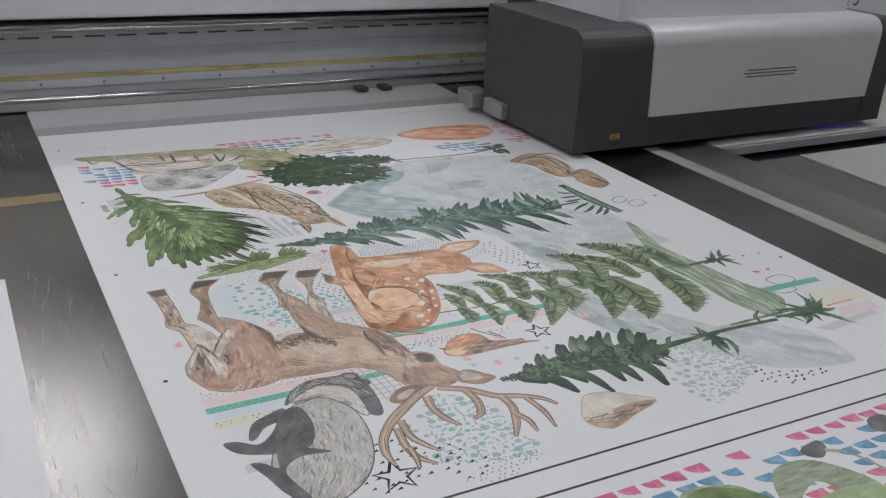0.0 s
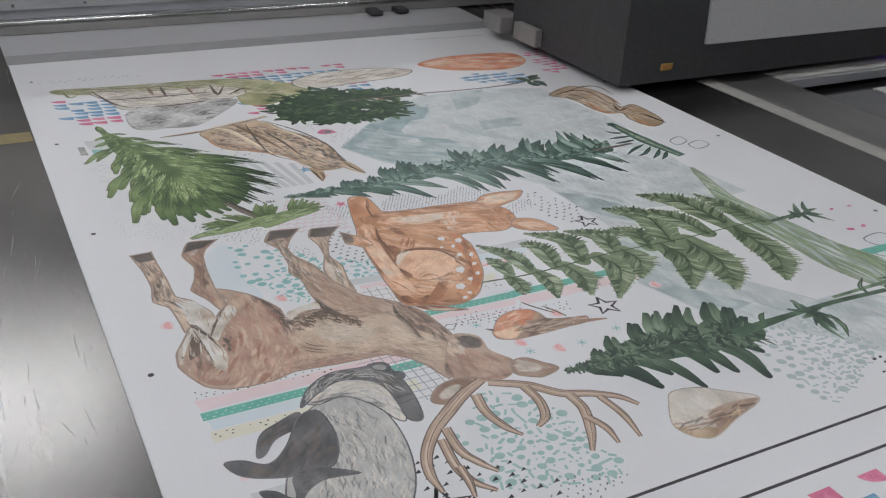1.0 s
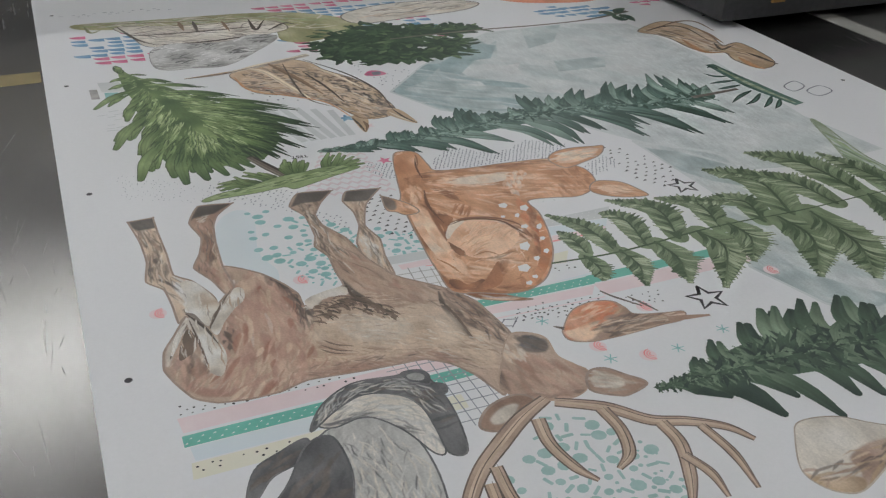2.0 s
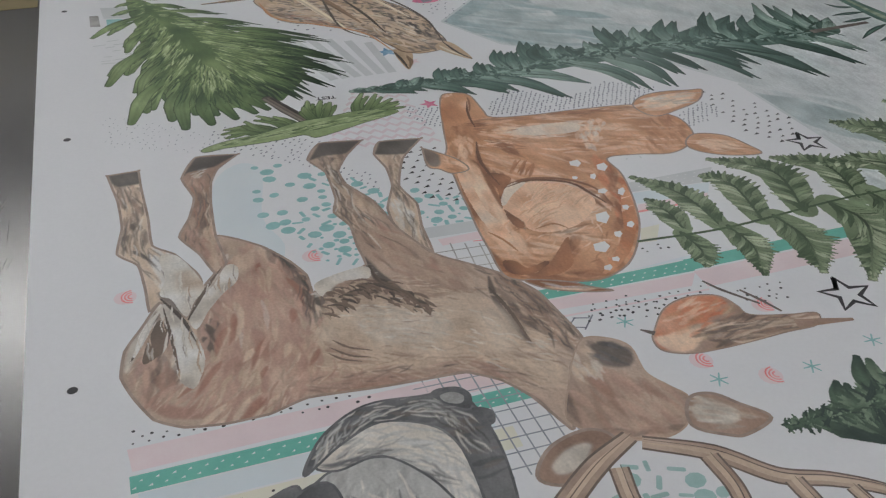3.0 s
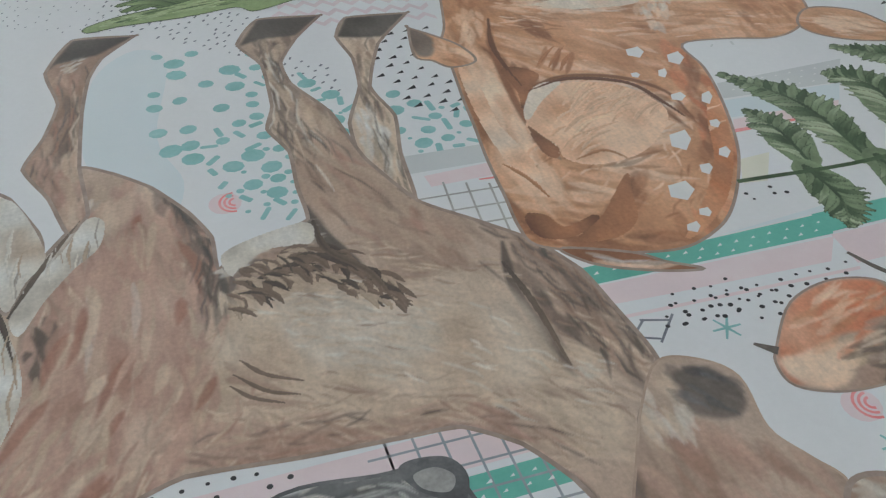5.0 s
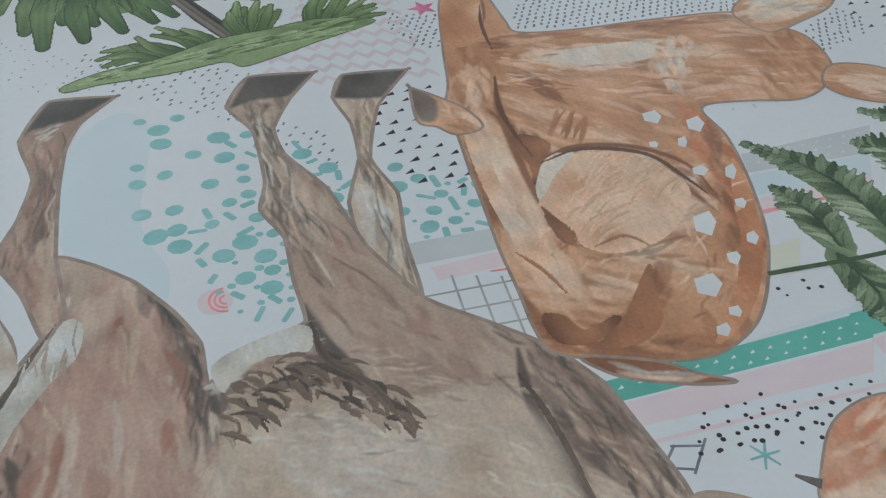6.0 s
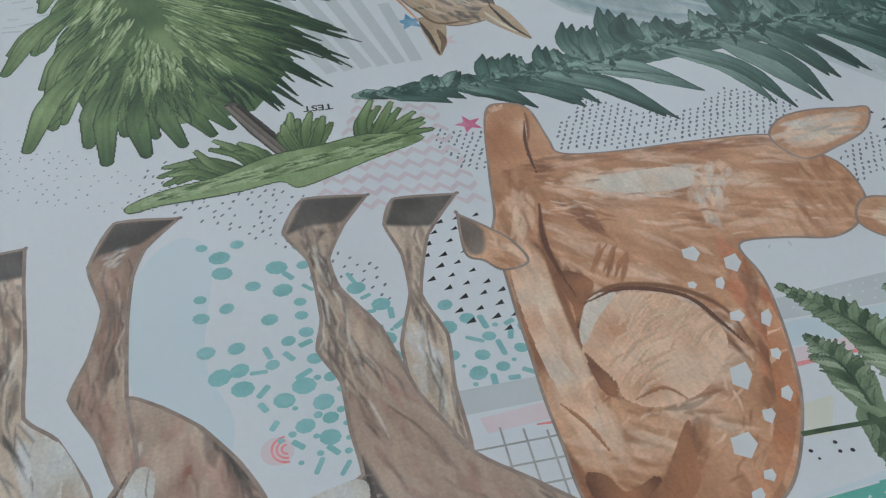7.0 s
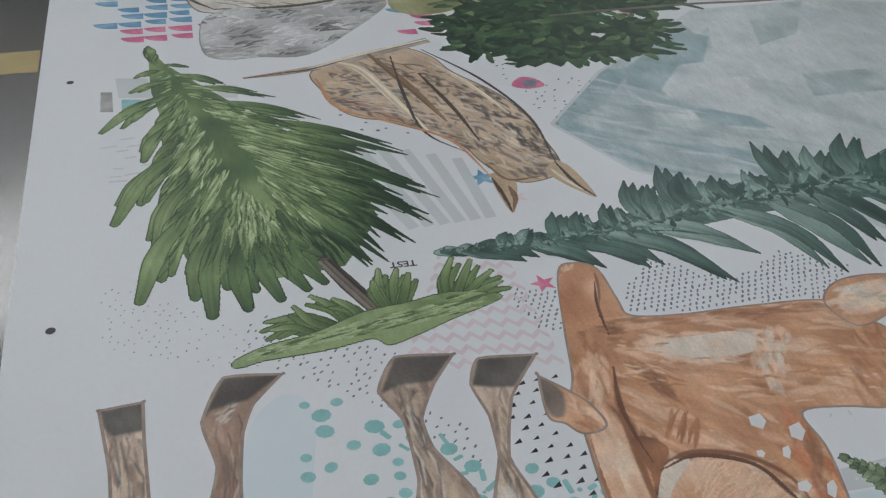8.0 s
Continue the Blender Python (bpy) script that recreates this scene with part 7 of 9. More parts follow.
m.edged(ORANGE, OUTLINE, [(0.604, 0.897), (0.624, 0.916), (0.652, 0.92), (0.682, 0.915), (0.697, 0.911), (0.678, 0.888), (0.645, 0.875), (0.614, 0.869)], 0.0018)
m.fill(ORANGE_PALE, [(0.614, 0.895), (0.632, 0.91), (0.656, 0.912), (0.685, 0.907), (0.67, 0.891), (0.64, 0.88), (0.617, 0.881)])
m.dab([STONE, CREAM, ORANGE_PALE], [(0.614, 0.895), (0.632, 0.91), (0.656, 0.912), (0.685, 0.907), (0.67, 0.891), (0.64, 0.88), (0.617, 0.881)], 0, 0.03, 0.004, 1.2)
m.piece("ear_shape", "apricot pointed leaf shape")
m.edged(ORANGE, OUTLINE, [(0.612, 0.805), (0.631, 0.821), (0.658, 0.81), (0.669, 0.787), (0.672, 0.765), (0.639, 0.772), (0.616, 0.788)], 0.0018)
m.fill(ORANGE_PALE, [(0.623, 0.804), (0.647, 0.805), (0.661, 0.78), (0.635, 0.783)])
m.dab([ORANGE_MID, ORANGE_PALE], [(0.618, 0.806), (0.648, 0.807), (0.666, 0.775), (0.633, 0.781)], -36, 0.03, 0.003, 1)
m.piece("foot_shape", "orange tapering end with a dark tip")
m.edged(ORANGE, OUTLINE, [(0.373, 0.821), (0.364, 0.832), (0.355, 0.841), (0.361, 0.877), (0.361, 0.877), (0.374, 0.862), (0.386, 0.845), (0.39, 0.824)], 0.0018)
m.fill(HOOF, [(0.361, 0.875), (0.372, 0.859), (0.366, 0.839), (0.356, 0.843)])
m.dab([ORANGE_PALE, ORANGE_MID], [(0.375, 0.854), (0.385, 0.842), (0.387, 0.825), (0.373, 0.826), (0.369, 0.839)], -68, 0.02, 0.005, 1.4)
m.piece("white_spot")
m.fill(WHITE_INK, [(0.486, 0.808), (0.495, 0.809), (0.496, 0.802), (0.49, 0.796), (0.484, 0.801)], False)
m.piece("white_spot")
m.fill(WHITE_INK, [(0.508, 0.794), (0.517, 0.796), (0.517, 0.788), (0.51, 0.781), (0.505, 0.786)], False)
m.piece("white_spot")
m.fill(WHITE_INK, [(0.476, 0.781), (0.48, 0.781), (0.481, 0.778), (0.478, 0.775), (0.475, 0.777)], False)
m.piece("white_spot")
m.fill(WHITE_INK, [(0.494, 0.779), (0.499, 0.78), (0.498, 0.775), (0.494, 0.77), (0.491, 0.773)], False)
m.piece("white_spot")
m.fill(WHITE_INK, [(0.488, 0.752), (0.495, 0.753), (0.496, 0.748), (0.491, 0.744), (0.486, 0.747)], False)
m.piece("white_spot")
m.fill(WHITE_INK, [(0.506, 0.747), (0.512, 0.749), (0.511, 0.743), (0.505, 0.736), (0.502, 0.74)], False)
m.piece("white_spot")
m.fill(WHITE_INK, [(0.496, 0.721), (0.501, 0.721), (0.501, 0.717), (0.497, 0.713), (0.494, 0.716)], False)
m.piece("white_spot")
m.fill(WHITE_INK, [(0.467, 0.715), (0.478, 0.717), (0.477, 0.708), (0.469, 0.699), (0.463, 0.705)], False)
m.piece("white_spot")
m.fill(WHITE_INK, [(0.487, 0.695), (0.492, 0.696), (0.492, 0.691), (0.487, 0.686), (0.484, 0.69)], False)
m.piece("white_spot")
m.fill(WHITE_INK, [(0.469, 0.685), (0.475, 0.685), (0.475, 0.681), (0.47, 0.676), (0.467, 0.679)], False)
m.piece("white_spot")
m.fill(WHITE_INK, [(0.444, 0.674), (0.455, 0.675), (0.456, 0.667), (0.448, 0.66), (0.441, 0.665)], False)
m.piece("white_spot")
m.fill(WHITE_INK, [(0.45, 0.652), (0.455, 0.652), (0.455, 0.648), (0.452, 0.645), (0.448, 0.648)], False)
m.piece("white_spot")
m.fill(WHITE_INK, [(0.438, 0.643), (0.444, 0.644), (0.444, 0.64), (0.44, 0.636), (0.436, 0.639)], False)
m.done()

m = Motif("brown_limbed_shape", 3, "large brown watercolour shape with long thin limbs")
m.edged(HIDE_SOFT, OUTLINE, [(0.15, 0.784), (0.167, 0.773), (0.185, 0.755), (0.201, 0.729), (0.21, 0.706), (0.21, 0.682), (0.227, 0.695), (0.244, 0.7), (0.258, 0.705), (0.258, 0.733), (0.26, 0.764), (0.252, 0.789), (0.259, 0.812), (0.261, 0.859), (0.25, 0.889), (0.268, 0.918), (0.309, 0.911), (0.309, 0.911), (0.288, 0.886), (0.273, 0.859), (0.274, 0.833), (0.29, 0.796), (0.298, 0.746), (0.315, 0.702), (0.339, 0.678), (0.36, 0.656), (0.374, 0.629), (0.378, 0.603), (0.382, 0.568), (0.36, 0.542), (0.337, 0.489), (0.333, 0.494), (0.323, 0.524), (0.31, 0.545), (0.29, 0.56), (0.267, 0.562), (0.227, 0.565), (0.182, 0.57), (0.156, 0.563), (0.128, 0.563), (0.102, 0.568), (0.084, 0.581), (0.073, 0.605), (0.066, 0.629), (0.07, 0.656), (0.083, 0.679), (0.099, 0.706), (0.115, 0.681), (0.13, 0.713), (0.142, 0.73), (0.15, 0.746)], 0.0022, 0.45)
m.fill(HIDE_RED, [(0.15, 0.743), (0.184, 0.75), (0.208, 0.71), (0.208, 0.658), (0.193, 0.596), (0.172, 0.567), (0.143, 0.562), (0.12, 0.57), (0.09, 0.582), (0.076, 0.609), (0.106, 0.586), (0.12, 0.615), (0.123, 0.662), (0.137, 0.706)])
m.fill(HIDE_PALE, [(0.215, 0.662), (0.251, 0.663), (0.281, 0.634), (0.328, 0.613), (0.356, 0.57), (0.346, 0.532), (0.315, 0.559), (0.289, 0.567), (0.249, 0.573), (0.206, 0.589), (0.195, 0.616)])
m.dab([HIDE_RED, HIDE_RED, HIDE_RED, HIDE_PALE], [(0.15, 0.743), (0.184, 0.75), (0.208, 0.71), (0.208, 0.658), (0.193, 0.596), (0.172, 0.567), (0.143, 0.562), (0.12, 0.57), (0.09, 0.582), (0.076, 0.609), (0.106, 0.586), (0.12, 0.615), (0.123, 0.662), (0.137, 0.706)], -100, 0.05, 0.009, 1.8)
m.dab([HIDE_PALE, HIDE_SOFT, HIDE_PALE], [(0.154, 0.654), (0.166, 0.711), (0.179, 0.714), (0.194, 0.687), (0.185, 0.626), (0.164, 0.608), (0.148, 0.611)], -97, 0.045, 0.007, 1)
m.dab([HIDE_PALE, HIDE_PALE, HIDE_SOFT], [(0.221, 0.666), (0.252, 0.669), (0.281, 0.634), (0.328, 0.613), (0.356, 0.57), (0.344, 0.527), (0.314, 0.557), (0.289, 0.565), (0.249, 0.57), (0.205, 0.587), (0.197, 0.616)], -30, 0.05, 0.009, 2)
m.dab([HIDE_SOFT, HIDE_RED, HIDE], [(0.193, 0.596), (0.232, 0.584), (0.284, 0.572), (0.314, 0.557), (0.333, 0.517), (0.324, 0.529), (0.291, 0.562), (0.228, 0.567), (0.182, 0.571)], -9, 0.045, 0.008, 1.6)
m.hatch([HIDE, HIDE_PALE, HIDE_SOFT, HIDE_PALE], 650, [(0.207, 0.634), (0.259, 0.609), (0.307, 0.586), (0.346, 0.547)], [0.07, 0.075, 0.065, 0.05], 0.016, 0.0017, 16)
m.hatch([HIDE_PALE, HIDE_RED, HIDE_SOFT], 420, [(0.162, 0.731), (0.163, 0.672), (0.147, 0.621), (0.121, 0.581)], [0.03, 0.085, 0.09, 0.05], 0.018, 0.0018, 14)
m.hatch([HIDE, HIDE_DARK, HIDE_SOFT], 160, [(0.279, 0.779), (0.297, 0.717), (0.337, 0.661), (0.367, 0.595)], [0.02, 0.03, 0.03, 0.03], 0.018, 0.0018, 12)
m.hatch([HIDE, HIDE_DARK, HIDE_RED], 120, [(0.183, 0.575), (0.228, 0.57), (0.291, 0.562), (0.322, 0.525)], [0.012, 0.012, 0.012, 0.012], 0.016, 0.0018, 14)
m.dab([HIDE_DARK, HIDE, HIDE_DARK], [(0.185, 0.753), (0.201, 0.729), (0.211, 0.705), (0.21, 0.669), (0.203, 0.648), (0.2, 0.673), (0.195, 0.714)], -78, 0.026, 0.006, 1.8)
m.dab([HIDE_DARK, HOOF], [(0.212, 0.688), (0.221, 0.687), (0.216, 0.661), (0.207, 0.641), (0.206, 0.658)], -102, 0.02, 0.004, 2)
m.dab([HIDE_DARK, HIDE], [(0.217, 0.677), (0.233, 0.688), (0.261, 0.687), (0.273, 0.66), (0.284, 0.638), (0.265, 0.644), (0.251, 0.663), (0.237, 0.67), (0.22, 0.663)], -31, 0.024, 0.005, 1.8)
m.dab([HIDE_DARK, HIDE, HIDE_DARK, HIDE_SOFT], [(0.343, 0.666), (0.363, 0.653), (0.374, 0.62), (0.38, 0.576), (0.367, 0.561), (0.356, 0.587), (0.346, 0.619)], -74, 0.036, 0.007, 1.7)
m.dab([HIDE, HIDE_DARK], [(0.333, 0.627), (0.34, 0.618), (0.346, 0.59), (0.343, 0.573), (0.337, 0.587), (0.33, 0.608)], -79, 0.03, 0.006, 1.6)
m.dab([HIDE_RED, HIDE_SOFT, HIDE], [(0.265, 0.775), (0.291, 0.792), (0.297, 0.74), (0.312, 0.697), (0.338, 0.675), (0.322, 0.652), (0.291, 0.669), (0.265, 0.705)], -69, 0.04, 0.007, 1.6)
m.dab([HIDE, HIDE_PALE, HIDE_DARK], [(0.271, 0.855), (0.273, 0.83), (0.289, 0.793), (0.273, 0.756), (0.26, 0.764), (0.253, 0.791), (0.26, 0.813), (0.261, 0.853)], -86, 0.028, 0.005, 1.6)
m.line(HIDE, [(0.21, 0.626), (0.217, 0.619), (0.231, 0.607)], [0.002, 0.005, 0.001])
m.line(HIDE, [(0.205, 0.62), (0.214, 0.614), (0.229, 0.603)], [0.002, 0.005, 0.001])
m.line(HIDE, [(0.204, 0.613), (0.213, 0.609), (0.23, 0.596)], [0.002, 0.005, 0.001])
m.line(HIDE, [(0.209, 0.598), (0.22, 0.595), (0.237, 0.589)], [0.002, 0.005, 0.001])
m.line(HIDE_RED, [(0.173, 0.709), (0.174, 0.694), (0.174, 0.679)], [0.003, 0.006, 0.002])
m.line(HIDE_RED, [(0.177, 0.707), (0.179, 0.692), (0.179, 0.685)], [0.003, 0.006, 0.002])
m.line(HIDE_RED, [(0.186, 0.73), (0.188, 0.719), (0.188, 0.708)], [0.003, 0.006, 0.002])
m.line(HIDE_DARK, [(0.128, 0.668), (0.131, 0.655), (0.133, 0.64)], [0.002, 0.006, 0.002])
m.line(HIDE_DARK, [(0.132, 0.673), (0.135, 0.663), (0.136, 0.648)], [0.002, 0.006, 0.002])
m.line(HIDE_DARK, [(0.124, 0.654), (0.127, 0.645), (0.129, 0.63)], [0.002, 0.006, 0.002])
m.line(HIDE_DARK, [(0.258, 0.652), (0.271, 0.642), (0.283, 0.635)], [0.001, 0.004, 0.001])
m.line(HIDE_DARK, [(0.246, 0.656), (0.252, 0.647), (0.257, 0.639)], [0.001, 0.004, 0.001])
m.line(HIDE_DARK, [(0.255, 0.649), (0.265, 0.639), (0.277, 0.63)], [0.001, 0.004, 0.001])
m.line(HIDE_DARK, [(0.259, 0.714), (0.262, 0.687), (0.273, 0.66), (0.285, 0.635)], [0.009, 0.008, 0.006, 0.002])
m.line(HIDE_DARK, [(0.345, 0.659), (0.339, 0.628), (0.342, 0.591), (0.345, 0.576)], [0.003, 0.005, 0.004, 0.002])
m.line(HOOF, [(0.255, 0.729), (0.26, 0.7), (0.272, 0.669), (0.283, 0.638)], [0.003, 0.0055, 0.002])
m.line(HOOF, [(0.211, 0.682), (0.21, 0.657), (0.204, 0.64)], [0.002, 0.004, 0.001])
m.line(HIDE_RED, [(0.154, 0.7), (0.157, 0.672), (0.154, 0.648)], [0.006, 0.011, 0.004])
m.line(HIDE_RED, [(0.178, 0.688), (0.178, 0.671), (0.176, 0.657)], [0.006, 0.011, 0.004])
m.line(HIDE_RED, [(0.16, 0.651), (0.163, 0.633), (0.162, 0.614)], [0.006, 0.011, 0.004])
m.line(HIDE_RED, [(0.142, 0.634), (0.144, 0.617), (0.146, 0.606)], [0.006, 0.011, 0.004])
m.line(HIDE_RED, [(0.181, 0.664), (0.182, 0.644), (0.181, 0.624)], [0.006, 0.011, 0.004])
m.line(CREAM, [(0.151, 0.687), (0.152, 0.667), (0.15, 0.649), (0.148, 0.635)], [0.001, 0.004, 0.001])
m.line(CREAM, [(0.171, 0.684), (0.171, 0.664), (0.169, 0.649)], [0.001, 0.004, 0.001])
m.line(HIDE, [(0.176, 0.727), (0.179, 0.714), (0.178, 0.703)], [0.002, 0.007, 0.002])
m.line(HIDE, [(0.183, 0.725), (0.185, 0.712), (0.184, 0.703)], [0.002, 0.007, 0.002])
m.line(HIDE, [(0.188, 0.719), (0.19, 0.707), (0.189, 0.696)], [0.002, 0.007, 0.002])
m.line(HIDE, [(0.192, 0.71), (0.194, 0.698), (0.194, 0.683)], [0.002, 0.007, 0.002])
m.line(HIDE, [(0.196, 0.701), (0.199, 0.687), (0.198, 0.671)], [0.002, 0.007, 0.002])
m.hatch([HIDE_RED, HIDE_RED, HIDE_SOFT, HIDE_PALE], 80, [(0.143, 0.731), (0.16, 0.673), (0.146, 0.611), (0.121, 0.581)], [0.02, 0.05, 0.05, 0.03], 0.028, 0.004, 10)
m.dab([CREAM, CREAM, STONE], [(0.214, 0.688), (0.227, 0.695), (0.257, 0.702), (0.259, 0.689), (0.237, 0.689), (0.219, 0.678)], 13, 0.02, 0.005, 2)
m.fill(CREAM, [(0.086, 0.685), (0.098, 0.705), (0.107, 0.684), (0.114, 0.676), (0.117, 0.652), (0.113, 0.622), (0.107, 0.607), (0.103, 0.615), (0.103, 0.646), (0.095, 0.688), (0.082, 0.664), (0.072, 0.635), (0.069, 0.636), (0.073, 0.658)])
m.dab([CREAM, STONE, WHITE_INK], [(0.09, 0.69), (0.098, 0.703), (0.107, 0.683), (0.117, 0.655), (0.112, 0.622), (0.107, 0.609), (0.103, 0.618), (0.102, 0.646), (0.096, 0.685)], -82, 0.024, 0.005, 1)
m.dab([HIDE, HIDE_RED, HIDE_DARK], [(0.076, 0.634), (0.093, 0.689), (0.1, 0.658), (0.102, 0.62), (0.095, 0.603), (0.082, 0.607), (0.076, 0.619)], -97, 0.026, 0.006, 2)
m.dab([CREAM, STONE, WHITE_INK], [(0.144, 0.744), (0.153, 0.749), (0.148, 0.722), (0.133, 0.701), (0.124, 0.673), (0.118, 0.681), (0.13, 0.715)], -113, 0.024, 0.005, 2.2)
m.dab([HOOF, HIDE_DARK, HIDE_PALE], [(0.26, 0.895), (0.285, 0.889), (0.273, 0.859), (0.272, 0.833), (0.26, 0.816), (0.262, 0.858)], -91, 0.018, 0.004, 1.5)
for tone, ring, strength in ((HIDE_PALE, [(0.212, 0.662), (0.246, 0.670), (0.286, 0.647), (0.325, 0.645), (0.341, 0.612), (0.338, 0.576), (0.310, 0.574), (0.256, 0.593), (0.217, 0.608), (0.203, 0.633)], 0.62), (CREAM, [(0.231, 0.649), (0.262, 0.652), (0.291, 0.629), (0.298, 0.607), (0.271, 0.599), (0.239, 0.615)], 0.35), (HIDE_RED, [(0.136, 0.655), (0.151, 0.703), (0.172, 0.730), (0.186, 0.691), (0.191, 0.643), (0.176, 0.608), (0.147, 0.610)], 0.5), (HIDE_DARK, [(0.197, 0.718), (0.205, 0.692), (0.204, 0.658), (0.194, 0.636), (0.194, 0.668)], 0.35), (HIDE_RED, [(0.181, 0.577), (0.220, 0.581), (0.273, 0.564), (0.303, 0.567), (0.310, 0.552), (0.271, 0.556), (0.217, 0.566)], 0.4)):
    m.canvas.area(TONES[tone.name], curve(ring, 4, True), strength, 0.010)
m.hatch([HIDE, HIDE_PALE, HIDE_PALE], 130, [(0.207, 0.634), (0.259, 0.609), (0.307, 0.586), (0.346, 0.547)], [0.06, 0.07, 0.06, 0.045], 0.012, 0.0012, 10)
m.hatch([HIDE_PALE, CREAM, HIDE_PALE], 200, [(0.22, 0.65), (0.28, 0.62), (0.345, 0.56)], [0.02, 0.03, 0.02], 0.010, 0.0013, 10)
m.hatch([RUSSET, HIDE_RED, HIDE_PALE, HIDE_RED], 70, [(0.172, 0.735), (0.172, 0.672), (0.15, 0.621), (0.121, 0.585)], [0.02, 0.04, 0.055, 0.03], 0.03, 0.0055, 6)
m.hatch([HIDE_DARK, HOOF_DARK], 60, [(0.194, 0.745), (0.207, 0.705), (0.205, 0.655)], [0.004, 0.006, 0.005], 0.016, 0.0018, 10)
m.hatch([HIDE_DARK, HOOF_DARK, HIDE], 90, [(0.352, 0.66), (0.366, 0.62), (0.371, 0.575)], [0.006, 0.014, 0.01], 0.018, 0.0018, 10)
m.hatch([HOOF, HIDE_DARK, CREAM, HIDE_PALE], 60, [(0.266, 0.885), (0.266, 0.83), (0.264, 0.79), (0.28, 0.74)], [0.009, 0.008, 0.014, 0.02], 0.03, 0.0014, 6)
m.fill(HOOF_DARK, [(0.268, 0.918), (0.309, 0.911), (0.288, 0.889), (0.266, 0.891), (0.251, 0.886)], False)
m.piece("limb", "pale tapering limb with a dark end")
m.edged(HIDE_PALE, OUTLINE, [(0.069, 0.915), (0.069, 0.915), (0.097, 0.916), (0.097, 0.916), (0.097, 0.883), (0.099, 0.829), (0.099, 0.785), (0.115, 0.767), (0.129, 0.735), (0.131, 0.72), (0.122, 0.698), (0.115, 0.681), (0.099, 0.705), (0.09, 0.696), (0.089, 0.728), (0.086, 0.76), (0.071, 0.781), (0.077, 0.82), (0.076, 0.862), (0.072, 0.893)], 0.0022, 0.45)
m.dab([CREAM, WHITE_INK, STONE], [(0.1, 0.777), (0.117, 0.764), (0.13, 0.728), (0.123, 0.71), (0.115, 0.685), (0.106, 0.703), (0.097, 0.746)], -78, 0.028, 0.006, 2)
m.dab([HIDE, HIDE_DARK, HIDE_DARK, HIDE_SOFT], [(0.075, 0.895), (0.094, 0.891), (0.096, 0.83), (0.096, 0.786), (0.082, 0.779), (0.076, 0.788), (0.08, 0.835)], -87, 0.02, 0.004, 1.6)
m.line(HOOF, [(0.082, 0.783), (0.09, 0.773), (0.097, 0.761)], [0.002, 0.004, 0.001])
m.line(HOOF, [(0.098, 0.718), (0.108, 0.699), (0.116, 0.673)], [0.002, 0.006, 0.002])
m.line(HOOF, [(0.131, 0.718), (0.123, 0.707), (0.113, 0.685)], [0.001, 0.005, 0.002])
m.line(HOOF, [(0.098, 0.706), (0.086, 0.685), (0.072, 0.653)], [0.002, 0.004, 0.002])
m.hatch([HOOF, HIDE_DARK, CREAM, HIDE_PALE], 45, [(0.085, 0.893), (0.087, 0.84), (0.086, 0.79), (0.105, 0.73)], [0.009, 0.008, 0.01, 0.012], 0.03, 0.0014, 5)
m.fill(HOOF_DARK, [(0.069, 0.915), (0.097, 0.916), (0.097, 0.891), (0.077, 0.891), (0.072, 0.899)], False)
m.piece("limb", "brown tapering limb with a dark end")
m.edged(HIDE, OUTLINE, [(0.15, 0.926), (0.189, 0.92), (0.189, 0.92), (0.167, 0.897), (0.158, 0.874), (0.153, 0.837), (0.15, 0.784), (0.153, 0.742), (0.143, 0.729), (0.134, 0.761), (0.121, 0.791), (0.132, 0.818), (0.14, 0.851), (0.133, 0.889)], 0.0022, 0.45)
m.dab([HIDE, HIDE_DARK, HIDE_SOFT, HIDE, HIDE_RED], [(0.139, 0.893), (0.157, 0.892), (0.153, 0.837), (0.15, 0.784), (0.15, 0.746), (0.134, 0.766), (0.123, 0.792), (0.134, 0.818), (0.141, 0.85)], -97, 0.022, 0.005, 1.8)
m.dab([CREAM], [(0.144, 0.897), (0.156, 0.903), (0.152, 0.889), (0.145, 0.886)], 37, 0.008, 0.002, 1)
m.hatch([HOOF, HIDE_DARK, RUSSET, HIDE_PALE], 45, [(0.148, 0.895), (0.147, 0.84), (0.138, 0.79), (0.147, 0.75)], [0.009, 0.007, 0.012, 0.008], 0.03, 0.0014, 5)
m.fill(HOOF_DARK, [(0.15, 0.926), (0.189, 0.92), (0.165, 0.902), (0.14, 0.898), (0.133, 0.89)], False)
m.dab([HIDE_RED, HIDE_PALE, HIDE_RED], [(0.13, 0.79), (0.152, 0.799), (0.153, 0.742), (0.143, 0.729), (0.134, 0.761), (0.122, 0.79)], -87, 0.03, 0.006, 2.4)
keep_z, m.z = m.z, Z + 0.000165
m.piece("limb", "pale tapering limb with a dark end")
m.edged(HIDE_PALE, OUTLINE, [(0.325, 0.903), (0.366, 0.897), (0.366, 0.897), (0.337, 0.863), (0.319, 0.815), (0.325, 0.781), (0.318, 0.745), (0.314, 0.702), (0.297, 0.702), (0.295, 0.741), (0.298, 0.781), (0.313, 0.817), (0.317, 0.85), (0.313, 0.88)], 0.0022, 0.45)
m.dab([CREAM, WHITE_INK, STONE], [(0.304, 0.788), (0.312, 0.794), (0.318, 0.766), (0.311, 0.728), (0.302, 0.719), (0.299, 0.747)], -94, 0.02, 0.005, 1.6)
m.dab([HIDE_DARK, HIDE_PALE, HIDE], [(0.317, 0.876), (0.337, 0.87), (0.319, 0.818), (0.323, 0.782), (0.314, 0.785), (0.313, 0.814), (0.319, 0.845)], -96, 0.02, 0.004, 1.6)
